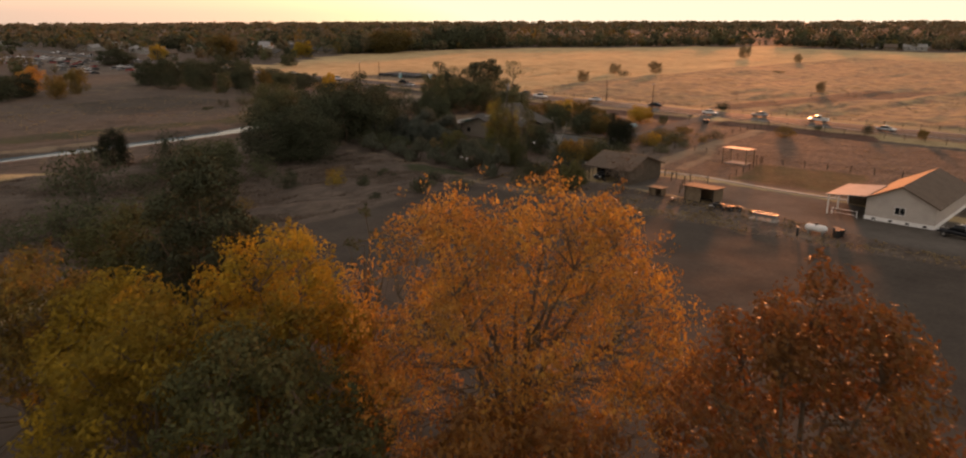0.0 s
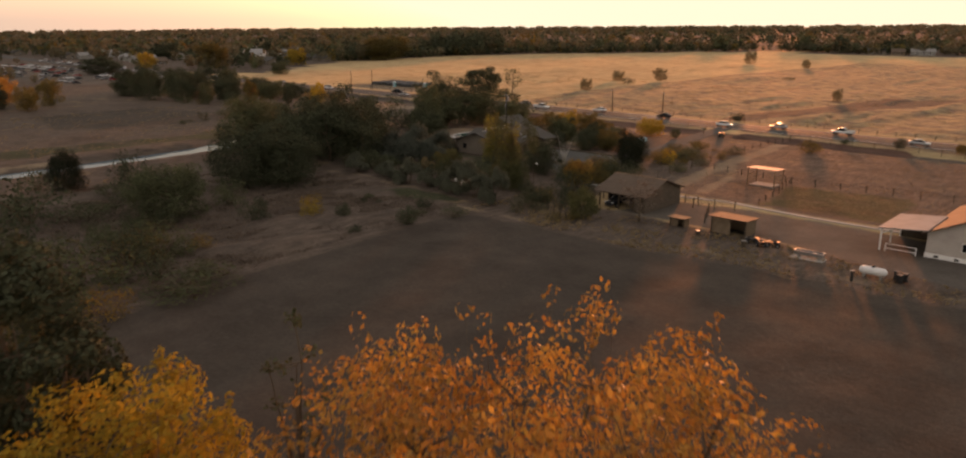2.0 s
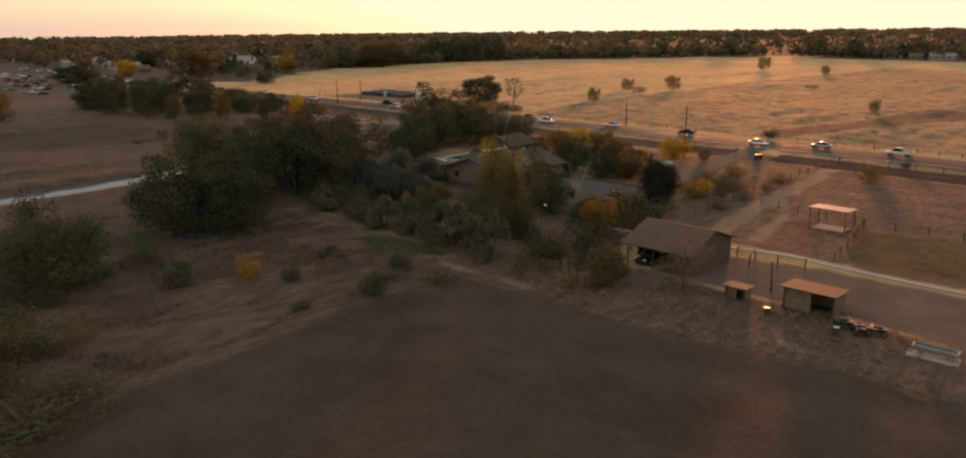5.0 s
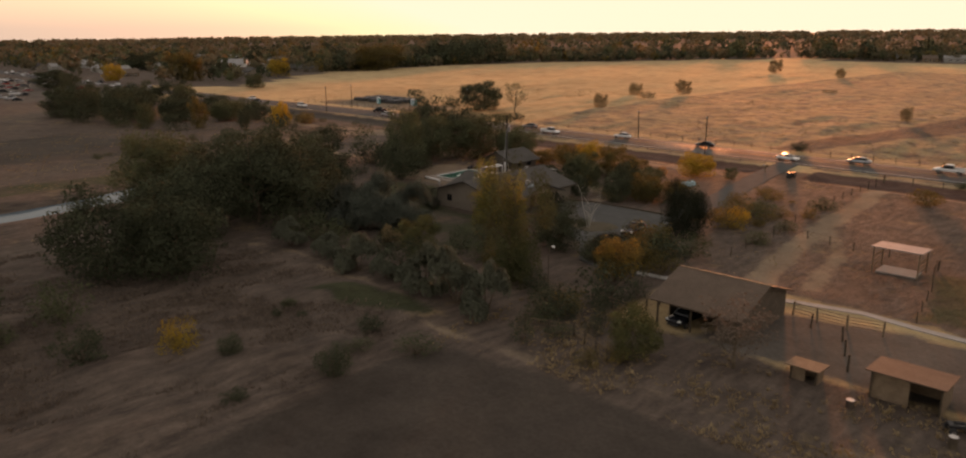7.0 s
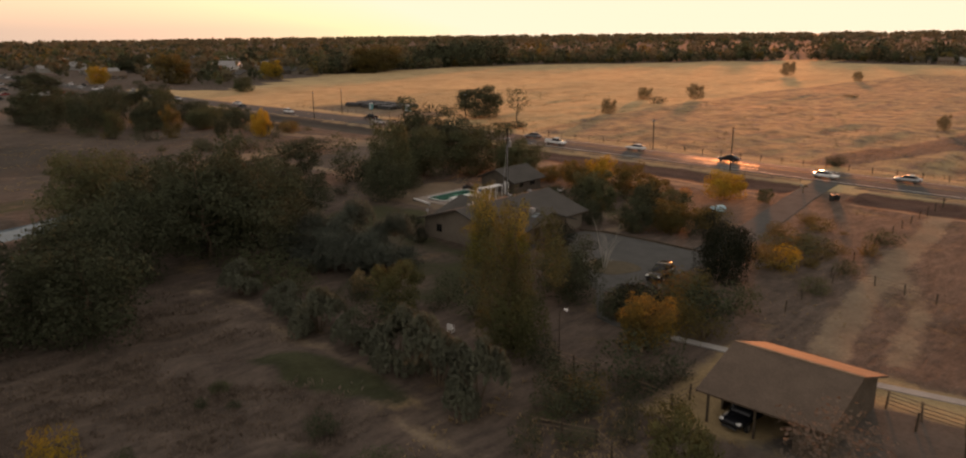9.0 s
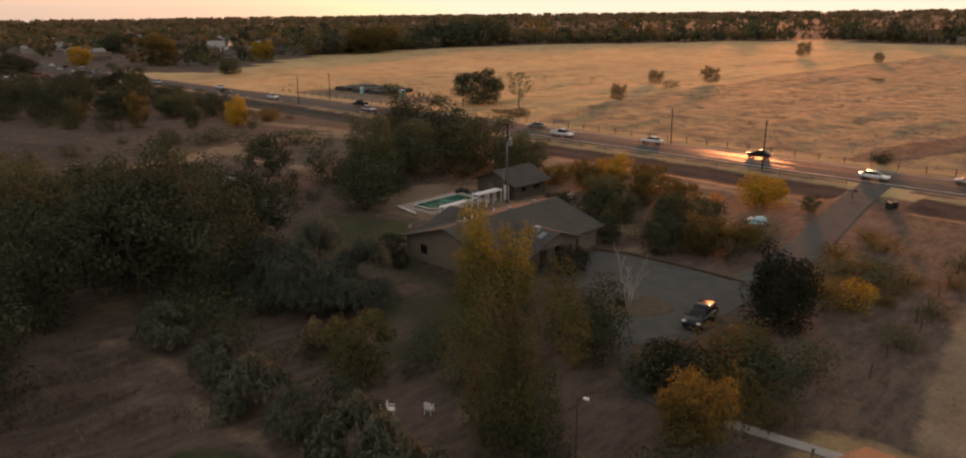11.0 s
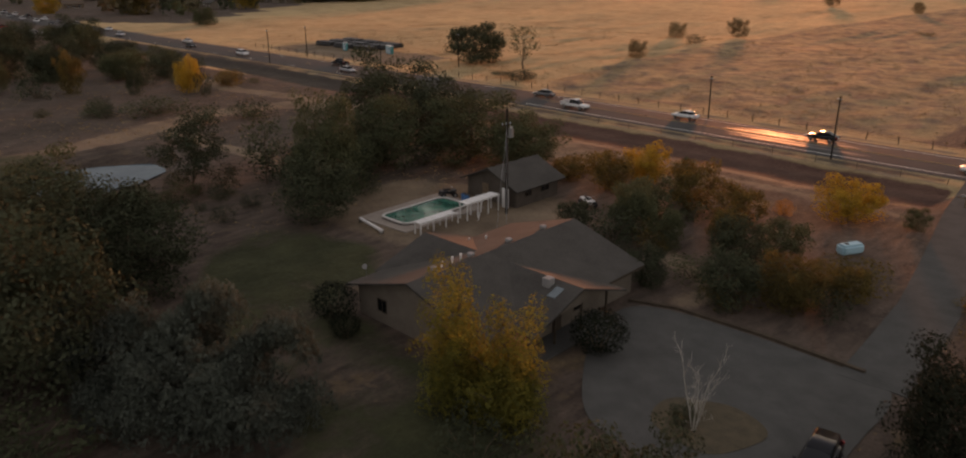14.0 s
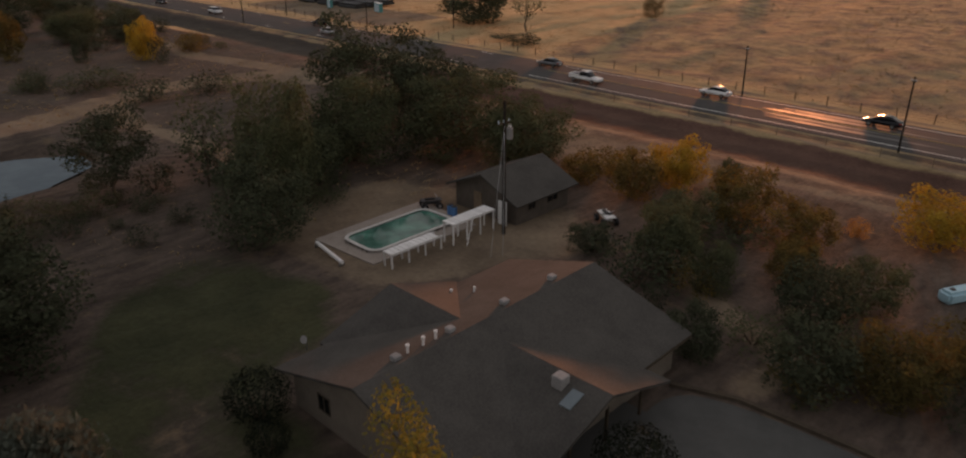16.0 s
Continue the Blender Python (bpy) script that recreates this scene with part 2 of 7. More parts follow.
def ground_material():
    """Dry grass, with soil, lawn, dirt, gravel and red earth where the zones lie."""
    m, nt, bsdf = tree_of("earth_and_grass")
    pos = nt.nodes.new("ShaderNodeNewGeometry").outputs["Position"]
    z1 = nt.nodes.new("ShaderNodeAttribute")
    z1.attribute_name = "zone_a"
    z2 = nt.nodes.new("ShaderNodeAttribute")
    z2.attribute_name = "zone_b"
    s1, s2 = nt.nodes.new("ShaderNodeSeparateColor"), nt.nodes.new("ShaderNodeSeparateColor")
    nt.links.new(z1.outputs[0], s1.inputs[0])
    nt.links.new(z2.outputs[0], s2.inputs[0])
    wide, mid, fine = noise_node(nt, pos, 0.02, 5), noise_node(nt, pos, 0.18, 6, 0.7), noise_node(nt, pos, 2.5, 5, 0.7)
    stretch = nt.nodes.new("ShaderNodeMapping")
    stretch.inputs["Scale"].default_value = (0.3, 0.1, 1)
    nt.links.new(pos, stretch.inputs[0])
    rows = noise_node(nt, stretch.outputs[0], 1.0, 4)
    col = ramp(nt, mid, [(0.25, (0.22, 0.155, 0.085)), (0.5, (0.4, 0.285, 0.158)), (0.75, (0.56, 0.41, 0.225))])
    col = mixc(nt, 0.4, col, ramp(nt, wide, [(0.35, (0.195, 0.138, 0.078)), (0.65, (0.42, 0.3, 0.1605))]))
    col = mixc(nt, 0.16, col, ramp(nt, rows, [(0.35, (0.15, 0.108, 0.063)), (0.65, (0.465, 0.3375, 0.1875))]))

    def zone(mask, colours, noise_out, col, soft=0.35):
        edge = sums(nt, "ADD", mask, sums(nt, "MULTIPLY", sums(nt, "SUBTRACT", mid, 0.5), 1.6))
        f = ramp(nt, edge, [(0.5 - soft / 2, (0, 0, 0)), (0.5 + soft / 2, (1, 1, 1))])
        return mixc(nt, f, col, ramp(nt, noise_out, [(0.3, colours[0]), (0.7, colours[1])]))

    brushed = nt.nodes.new("ShaderNodeMapping")   # grass laid over by the wind
    brushed.inputs["Scale"].default_value = (1.15, 0.3, 1)
    nt.links.new(pos, brushed.inputs[0])
    tuft = sums(nt, "ADD", sums(nt, "MULTIPLY", mid, 0.35), sums(nt, "MULTIPLY", noise_node(nt, brushed.outputs[0], 1.0, 5, 0.6), 0.65))
    col = zone(s2.outputs[0], ((0.05, 0.039, 0.033), (0.18, 0.134, 0.106)), tuft, col)           # weedy rough, and a darker band in the field
    col = zone(s1.outputs[2], ((0.155, 0.115, 0.082), (0.28, 0.208, 0.145)), mid, col)          # bare dirt
    col = zone(s1.outputs[1], ((0.031, 0.038, 0.02), (0.078, 0.08, 0.042)), mid, col)         # lawn
    col = zone(s1.outputs[0], ((0.055, 0.044, 0.036), (0.086, 0.069, 0.056)), mid, col)       # turned soil
    col = zone(s2.outputs[1], ((0.088, 0.075, 0.064), (0.14, 0.12, 0.102)), mid, col)           # gravel
    col = zone(s2.outputs[2], ((0.085, 0.044, 0.034), (0.14, 0.076, 0.056)), mid, col)          # red earth
    col = mixc(nt, 0.5, col, ramp(nt, fine, [(0.3, (0.35, 0.35, 0.35)), (0.7, (0.95, 0.95, 0.95))]), "MULTIPLY")
    patchy = noise_node(nt, pos, 0.07, 6, 0.65)
    col = mixc(nt, 0.8, col, ramp(nt, patchy, [(0.32, (0.6, 0.58, 0.56)), (0.5, (0.95, 0.95, 0.95)), (0.68, (1.0, 0.98, 0.94))]), "MULTIPLY")
    nt.links.new(col, bsdf.inputs["Base Color"])
    bsdf.inputs["Roughness"].default_value, bsdf.inputs["Specular IOR Level"].default_value = 0.95, 0.1
    worn = sums(nt, "MAXIMUM", sums(nt, "MAXIMUM", s1.outputs[0], s1.outputs[2]), sums(nt, "MAXIMUM", s2.outputs[0], s2.outputs[1]))
    nt.links.new(ramp(nt, worn, [(0.3, (1.0, 1.0, 1.0)), (0.55, (0.7, 0.7, 0.7)), (0.75, (0.12, 0.12, 0.12))]), bsdf.inputs["Sheen Weight"])
    bsdf.inputs["Sheen Roughness"].default_value = 0.5
    nt.links.new(col, bsdf.inputs["Sheen Tint"])
    both = sums(nt, "ADD", sums(nt, "MULTIPLY", fine, 0.3), mid)
    both = sums(nt, "ADD", both, sums(nt, "MULTIPLY", tuft, sums(nt, "MULTIPLY", s2.outputs[0], 1.6)))   # tussocks of the rough
    bump(nt, bsdf, both, 0.6, 0.4)
    b = bsdf.inputs["Normal"].links[0].from_node   # trodden ground is smoother than grass
    trodden = sums(nt, "MAXIMUM", sums(nt, "MAXIMUM", s1.outputs[0], s1.outputs[2]), s2.outputs[1])
    nt.links.new(ramp(nt, trodden, [(0.35, (0.75, 0.75, 0.75)), (0.8, (0.28, 0.28, 0.28))]), b.inputs["Strength"])
    return m


GROUND = ground_material()


# ---- lie of the land ----
def gz(x, y):
    """The plain is level round the house and falls away very gently beyond the road."""
    s, l = -0.686 * x + 0.727 * y, -0.727 * x - 0.686 * y
    return -np.maximum(s - 280, 0) * (0.006 + 0.006 * np.clip(l / np.maximum(s, 1), -0.8, 0.8))


# ---- mesh helpers ----
def link(name, me, material, parent=None, label="", smooth=False):
    if material:
        me.materials.append(material)
    if smooth:
        for p in me.polygons:
            p.use_smooth = True
    ob = new(name, me)
    if parent:
        ob.parent = parent
    if label:
        tagged(ob, label)
    return ob


def part(name, bm, material, parent=None, label="", smooth=False):
    me = bpy.data.meshes.new(name)
    bm.normal_update()
    bm.to_mesh(me)
    bm.free()
    return link(name, me, material, parent, label, smooth)


def thing(name, m, label, category, group="", kind=""):
    ob = new(name)
    ob.empty_display_size = 0.5
    ob.matrix_basis = m
    return tagged(ob, label, category, group, kind)


def box(bm, x0, x1, y0, y1, z0, z1, bevel=0.0):
    r = bmesh.ops.create_cube(bm, size=1.0, matrix=Matrix.LocRotScale(((x0 + x1) / 2, (y0 + y1) / 2, (z0 + z1) / 2), None, (x1 - x0, y1 - y0, z1 - z0)))
    if bevel:
        es = {e for v in r["verts"] for e in v.link_edges}
        bmesh.ops.bevel(bm, geom=list(es), offset=bevel, segments=1, affect="EDGES")
    return bm


def boxes(*dims, bevel=0.0):
    bm = bmesh.new()
    for d in dims:
        box(bm, *d, bevel=bevel)
    return bm


def tube(bm, pts, radii, n=7, cap=True):
    """A tapered tube through the points."""
    rings = []
    pts = [Vector(p) for p in pts]
    for i, (p, r) in enumerate(zip(pts, radii)):
        d = (pts[min(i + 1, len(pts) - 1)] - pts[max(i - 1, 0)]).normalized()
        a = d.orthogonal().normalized()
        b = d.cross(a)
        rings.append([bm.verts.new(p + r * (math.cos(2 * math.pi * k / n) * a + math.sin(2 * math.pi * k / n) * b)) for k in range(n)])
    for r0, r1 in zip(rings, rings[1:]):
        off = min(range(n), key=lambda o: sum((r0[k].co - r1[(k + o) % n].co).length for k in range(n)))
        for k in range(n):
            bm.faces.new((r0[k], r0[(k + 1) % n], r1[(k + 1 + off) % n], r1[(k + off) % n]))
    if cap:
        bm.faces.new(rings[0][::-1])
        bm.faces.new(rings[-1])
    return bm


def poly(bm, pts, z0, z1):
    """A flat slab over the outline pts, from z0 up to z1."""
    top = [bm.verts.new((x, y, z1)) for x, y in pts]
    low = [bm.verts.new((x, y, z0)) for x, y in pts]
    area = sum(a[0] * b[1] - b[0] * a[1] for a, b in zip(pts, pts[1:] + pts[:1]))
    bm.faces.new(top if area > 0 else top[::-1])
    for i in range(len(pts)):
        j = (i + 1) % len(pts)
        bm.faces.new((top[i], low[i], low[j], top[j]) if area > 0 else (top[j], low[j], low[i], top[i]))
    return bm


def strip(bm, pts, width, z0, z1):
    """A slab of one width along a line."""
    pts = [Vector(p) for p in pts]
    left, right = [], []
    for i, p in enumerate(pts):
        d = (pts[min(i + 1, len(pts) - 1)] - pts[max(i - 1, 0)]).normalized()
        n = Vector((-d.y, d.x)) * width / 2
        left.append(p + n)
        right.append(p - n)
    return poly(bm, [(v.x, v.y) for v in right] + [(v.x, v.y) for v in left[::-1]], z0, z1)


def quads(name, V, material, parent=None, label=""):
    """One mesh of loose four-cornered leaves: V is (n, 4, 3)."""
    n = len(V)
    me = bpy.data.meshes.new(name)
    me.vertices.add(4 * n)
    me.vertices.foreach_set("co", np.ascontiguousarray(V, dtype=np.float32).ravel())
    me.loops.add(4 * n)
    me.loops.foreach_set("vertex_index", np.arange(4 * n, dtype=np.int32))
    me.polygons.add(n)
    me.polygons.foreach_set("loop_start", np.arange(0, 4 * n, 4, dtype=np.int32))
    me.update(calc_edges=True)
    me.validate()
    return link(name, me, material, parent, label)


def leaf_quads(rng, C, out, size, up=0.0, narrow=0.55, jitter=0.35):
    """Leaves at the places C, facing more or less along out."""
    n = len(C)
    nrm = out + rng.normal(0, 0.4, (n, 3))
    nrm /= np.linalg.norm(nrm, axis=1, keepdims=True) + 1e-9
    ax = rng.normal(0, 1, (n, 3))
    ax[:, 2] += up
    ax -= nrm * np.sum(ax * nrm, axis=1, keepdims=True)
    ax /= np.linalg.norm(ax, axis=1, keepdims=True) + 1e-9
    side = np.cross(nrm, ax)
    s = size * (1 + jitter * rng.uniform(-1, 1, (n, 1)))
    w = s * narrow
    fold = nrm * s * 0.12
    return np.stack([C - ax * s * 0.5, C + side * w * 0.5 + fold, C + ax * s * 0.5, C - side * w * 0.5 + fold], 1)


def sphere_dirs(rng, n):
    d = rng.normal(0, 1, (n, 3))
    return d / np.linalg.norm(d, axis=1, keepdims=True)


def clumps(rng, centres, radii, per, size, flat=0.8, up=0.0, narrow=0.55):
    """Leaves on and in lumpy balls."""
    A = []
    for c, r in zip(centres, radii):
        k = max(8, int(per * r * r))
        d = sphere_dirs(rng, k)
        rad = r * rng.uniform(0.55, 1.05, (k, 1)) ** 0.6
        p = c + d * rad * np.array((1, 1, flat))
        A.append(leaf_quads(rng, p, d, size, up, narrow))
    return np.concatenate(A)


def fitted(V, h, r):
    """The leaves, scaled so that the crown ends at the height h and at about the radius r."""
    V[:, :, 2] *= h / np.quantile(V[:, 2, 2], 0.999)
    V[:, :, :2] *= r / np.quantile(np.hypot(V[:, 2, 0], V[:, 2, 1]), 0.97)
    return V[V[:, :, 2].min(1) > -0.1]


# ---- trees and bushes ----
def limb_tree(rng, h, r, fork=0.28, stems=7, lean=0.1, wood=0.035, tip_at=0.86, dome=None):
    """Trunk and limbs of a tree, and the ends of its limbs, kept within the dome (middle height, half height, radius)."""
    def kept(p):
        if not dome:
            return p
        q = Vector((p.x / dome[2], p.y / dome[2], (p.z - dome[0]) / dome[1]))
        k = 0.95 / max(0.95, q.length)
        return Vector((p.x * k, p.y * k, dome[0] + (p.z - dome[0]) * k))

    bm = bmesh.new()
    ends = []
    top = Vector((rng.uniform(-1, 1) * lean * r, rng.uniform(-1, 1) * lean * r, h * tip_at))
    k = 6
    trunk = [Vector((0, 0, -0.2)).lerp(top, i / k) + Vector((*(rng.normal(0, 0.02 * h, 2) * (0 < i < k)), 0)) for i in range(k + 1)]
    tube(bm, trunk, [wood * h * (1 - 0.9 * i / k) * 0.5 for i in range(k + 1)], 7)
    ends.append(trunk[-1])
    for s in range(stems):
        f = fork + (0.8 - fork) * (s + 0.5) / stems
        p = trunk[0].lerp(trunk[-1], f)
        a = s * 2.4 + rng.uniform(-0.5, 0.5)
        reach = r * rng.uniform(0.65, 0.95) * (1.0 - 0.45 * max(0, f - 0.45))
        tip = kept(p + Vector((math.cos(a) * reach, math.sin(a) * reach, h * rng.uniform(0.12, 0.32))))
        mid = p.lerp(tip, 0.5) + Vector((0, 0, -0.04 * h))
        w = wood * h * 0.22 * (1.2 - f)
        tube(bm, [p, mid, tip], [w, w * 0.7, w * 0.25], 5)
        ends.append(tip)
        for b in range(3):
            q = mid.lerp(tip, rng.uniform(0, 0.7))
            a2 = a + rng.uniform(-1.1, 1.1)
            t2 = kept(q + Vector((math.cos(a2), math.sin(a2), rng.uniform(0.2, 1.0))) * reach * rng.uniform(0.3, 0.5))
            tube(bm, [q, q.lerp(t2, 0.5) + Vector((0, 0, 0.05 * reach)), t2], [w * 0.5, w * 0.35, w * 0.12], 4)
            ends.append(t2)
    return bm, ends


SHAPES = {  # height, radius, leaves per clump area, leaf size, clumps, flatness, lowest crown as a share of the height
    "oak": (10, 5, 62, 0.38, 40, 0.8, 0.02),
    "oak_fine": (10, 5, 74, 0.278, 48, 0.78, 0.02),
    "shrub": (3, 2, 105, 0.18, 24, 0.85, 0.0),
    "round": (3, 1.8, 260, 0.17, 24, 0.95, 0.0),
    "mound": (3, 1.8, 170, 0.235, 100, 1.0, 0.0),
    "young": (6, 3.5, 100, 0.26, 34, 0.85, 0.03),
    "poplar": (12, 2.6, 190, 0.195, 88, 1.7, 0.05),
    "spire": (14, 4.2, 190, 0.205, 130, 2.0, 0.02),
    "ball": (3, 1.8, 700, 0.16, 1, 0.85, 0.0),
    "juniper": (5, 4, 66, 0.245, 180, 1.0, 0.0),
    "sparse": (9, 3, 26, 0.28, 26, 0.8, 0.2),
    "open": (9, 4, 150, 0.22, 16, 0.6, 0.22),
    "evergreen": (8, 4.4, 120, 0.23, 70, 0.95, 0.0),
}
PROTO = {}


def plant(kind, tone, x, y, h, r, name="tree", label="", category="tree", variant=None, turn=None, group=""):
    """A tree or bush at (x, y), h high and r wide. Those of one kind, tone and variant share their meshes."""
    h0, r0, per, size, count, flat, low = SHAPES[kind]
    if variant is None:
        variant = int(abs(x * 7 + y * 3)) % 3
    if turn is None:
        turn = (x * 37.7 + y * 91.3) % 360
    pose_here = pose(x, y, float(gz(x, y)), 0, 0, turn) @ Matrix.Diagonal((r / r0, r / r0, h / h0, 1))
    key = (kind, tone, variant)
    if key in PROTO:
        ob = copy_thing(PROTO[key], pose_here)
        ob.name = name
        return tagged(ob, label, category, group)
    rng = np.random.default_rng(len(kind) * 100 + len(tone) * 10 + variant)
    ob = thing(name, pose_here, label, category, group)
    PROTO[key] = ob
    woody = kind not in ("shrub", "round", "juniper", "mound", "ball")
    if kind in ("poplar", "spire"):
        bm, ends = limb_tree(rng, h0, r0, 0.15, 8, 0.05, 0.03)
    elif woody:
        bm, ends = limb_tree(rng, h0, r0 * 0.85, 0.2)
    else:
        bm, ends = bmesh.new(), []
        for s in range(1 if kind == "juniper" else 6):
            a = s * 1.05
            tip = Vector((math.cos(a) * r0 * 0.6, math.sin(a) * r0 * 0.6, h0 * 0.6))
            tube(bm, [(0.1 * math.cos(a), 0.1 * math.sin(a), -0.1), tip * 0.5 + Vector((0, 0, 0.2)), tip], [0.05, 0.035, 0.015], 5)
    part("trunk" if woody else "stem", bm, BARK, ob)
    C, R = [], []
    for e in ends:
        if e.z > low * h0:
            C.append(np.array(e))
            R.append(r0 * rng.uniform(0.16, 0.3))
    for i in range(count):
        f = (i + 0.5) / count
        a = i * 2.39996 + rng.uniform(-0.3, 0.3)
        if kind in ("juniper", "mound"):   # arching fronds
            u = (i * 0.618034) % 1.0
            s = math.sqrt(rng.uniform(0, 1))
            foot = np.array((math.cos(a) * r0 * 0.62 * s, math.sin(a) * r0 * 0.62 * s, h0 * (0.1 + 0.62 * u * (1 - 0.5 * s * s))))
            a2 = a + rng.normal(0, 0.5)
            reach = r0 * rng.uniform(0.32, 0.55)
            for k in range(7):
                g = (k + 0.6) / 7
                C.append(foot + np.array((math.cos(a2) * g * reach, math.sin(a2) * g * reach, reach * (1.5 * g - 1.75 * g * g))))
                R.append(r0 * (0.1 * (1 - g) + 0.04))
        elif kind == "ball":   # clipped to one round form
            C.append(np.array((0, 0, h0 * 0.5)))
            R.append(r0 * 0.95)
        elif kind == "spire":
            plume, step = i % 15, i // 15
            pa = plume * 2.39996 + 0.4
            q = plume / 14
            off = r0 * (0.03 + 0.8 * q ** 1.3)
            crest = h0 * (1.0 - 0.62 * q ** 0.55) * (0.95 + 0.05 * math.sin(plume * 5.0))
            g = step / 8
            C.append(np.array((math.cos(pa) * off + rng.normal(0, 0.15), math.sin(pa) * off + rng.normal(0, 0.15), h0 * low + (crest - h0 * low) * (0.04 + 0.94 * g))))
            R.append(r0 * (0.17 * (1 - g) ** 0.6 + 0.06))
        elif kind == "poplar":
            plume, step = i % 11, i // 11
            pa = plume * 2.39996 + 0.4
            off = r0 * 0.62 * math.sqrt((plume + 0.3) / 11)
            crest = h0 * (1.0 - 0.34 * (plume / 10)) * (0.94 + 0.06 * math.sin(plume * 5.0))
            g = step / 7
            z = h0 * low + (crest - h0 * low) * (0.06 + 0.92 * g)
            C.append(np.array((math.cos(pa) * off * (1 - 0.25 * g) + rng.normal(0, 0.1), math.sin(pa) * off * (1 - 0.25 * g) + rng.normal(0, 0.1), z)))
            R.append(r0 * (0.4 * (1 - g) ** 0.7 + 0.07))
        else:
            u = 1 - 2 * f
            rho = math.sqrt(max(0, 1 - u * u))
            s = rng.uniform(0.45, 0.95)
            zc = h0 * (low + (1 - low) * (0.4 if kind in ("shrub", "round", "young", "oak_fine", "oak", "evergreen") else 0.5))
            C.append(np.array((math.cos(a) * rho * r0 * s, math.sin(a) * rho * r0 * s, zc + u * h0 * (1 - low) * 0.5 * s * 1.05)))
            R.append(r0 * rng.uniform(0.13, 0.5 - 0.28 * max(0, s - 0.6)))
    up = {"juniper": -1.0, "mound": -1.0, "poplar": 1.2, "spire": 1.2}.get(kind, 0.0)
    V = clumps(rng, C, R, per, size, flat, up, 0.4 if kind in ("juniper", "mound") else 0.6)
    V = fitted(V, h0, r0)
    quads("crown", V, LEAF[tone], ob)
    return ob


def big_tree(x, y, h, r, tone, seed, name, label, size=0.24, per=70, low=0.3, ends_r=(0.09, 0.16), extra=40, stems=9, deep=1.0):
    """A tall tree seen from close above, with fine limbs and many small leaves."""
    rng = np.random.default_rng(seed)
    ob = thing(name, pose(x, y, 0, 0, 0, 43) @ Matrix.Diagonal((1, deep, 1, 1)) @ pose(0, 0, 0, 0, 0, seed * 40), label, "tree")

    def crest(rho, a):
        u, v = rho * math.cos(a), rho * math.sin(a)
        heaps = 0.03 * math.sin(1.5 * u + seed) * math.cos(1.2 * v + 2 * seed) + 0.022 * math.sin(2.9 * u + 1.7 * v) + 0.02 * math.sin(5.3 * v - 2.1 * u + seed)
        heaps *= min(1.0, r / 9) ** 2
        return h * (0.955 - 0.42 * (rho / r) ** 3.0) * (1 + 0.02 * math.sin(3 * a + seed) + heaps)

    bm = bmesh.new()
    fork = Vector((0, 0, h * low))
    tube(bm, [(0, 0, -0.2), (0.1, 0.05, h * low * 0.5), fork], [h * 0.02, h * 0.017, h * 0.015], 9)
    limbs = []
    for k in range(stems):   # limbs rise from the fork like a vase
        a = k * 2.39996
        rho = r * (0.12 + 0.6 * math.sqrt((k + 0.5) / stems))
        tip = Vector((math.cos(a) * rho, math.sin(a) * rho, crest(rho, a) * 0.9))
        mid = fork.lerp(tip, 0.5) + Vector((-0.16 * tip.x, -0.16 * tip.y, 0.05 * h))
        pts = [fork, fork.lerp(mid, 0.55), mid, mid.lerp(tip, 0.5) + Vector(rng.normal(0, 0.02 * r, 3)), tip]
        w = h * 0.0095
        tube(bm, pts, [w, w * 0.8, w * 0.62, w * 0.4, w * 0.14], 6)
        limbs.append(pts)
    C, R = [], []
    for i in range(extra):
        a = i * 2.39996 + rng.uniform(-0.2, 0.2)
        if r > 8 and math.sin(2.1 * a + seed) * math.sin(0.09 * i + seed) > 0.62:   # gaps between the boughs
            continue
        rho = r * 0.95 * math.sqrt((i + 0.5) / extra)
        ztop = crest(rho, a)
        p = Vector((math.cos(a) * rho, math.sin(a) * rho, max(h * low, ztop - h * 0.42 * rng.uniform(0, 1) ** 2.2)))
        q = min((pt for l in limbs for pt in l[1:]), key=lambda pt: (pt - p).length + 2 * max(0, pt.z - p.z))
        tube(bm, [q, q.lerp(p, 0.5) + Vector((0, 0, 0.04 * (p - q).length)), p], [0.045, 0.03, 0.01], 4)
        C.append(np.array(p))
        R.append(r * rng.uniform(*ends_r))
        for b in range(2):
            e = p + Vector(rng.normal(0, 0.09 * r, 3))
            e.z = min(e.z, ztop * 1.01)
            tube(bm, [q.lerp(p, 0.75), e], [0.02, 0.006], 3)
            C.append(np.array(e))
            R.append(r * rng.uniform(*ends_r) * 0.7)
        if i % (3 if r > 8 else 9) == 0:   # a sprig that stands clear of the crown
            e = p + Vector((math.cos(a) * 0.06 * r, math.sin(a) * 0.06 * r, ztop - p.z + h * rng.uniform(0.01, 0.05)))
            tube(bm, [p, p.lerp(e, 0.5), e], [0.018, 0.012, 0.004], 3)
            for f in (0.55, 0.8, 1.0):
                C.append(np.array(p.lerp(e, f)))
                R.append(r * 0.03)
    part("trunk", bm, BARK, ob)
    quads("crown", clumps(rng, C, R, per, size, 0.8), LEAF[tone], ob)
    return ob


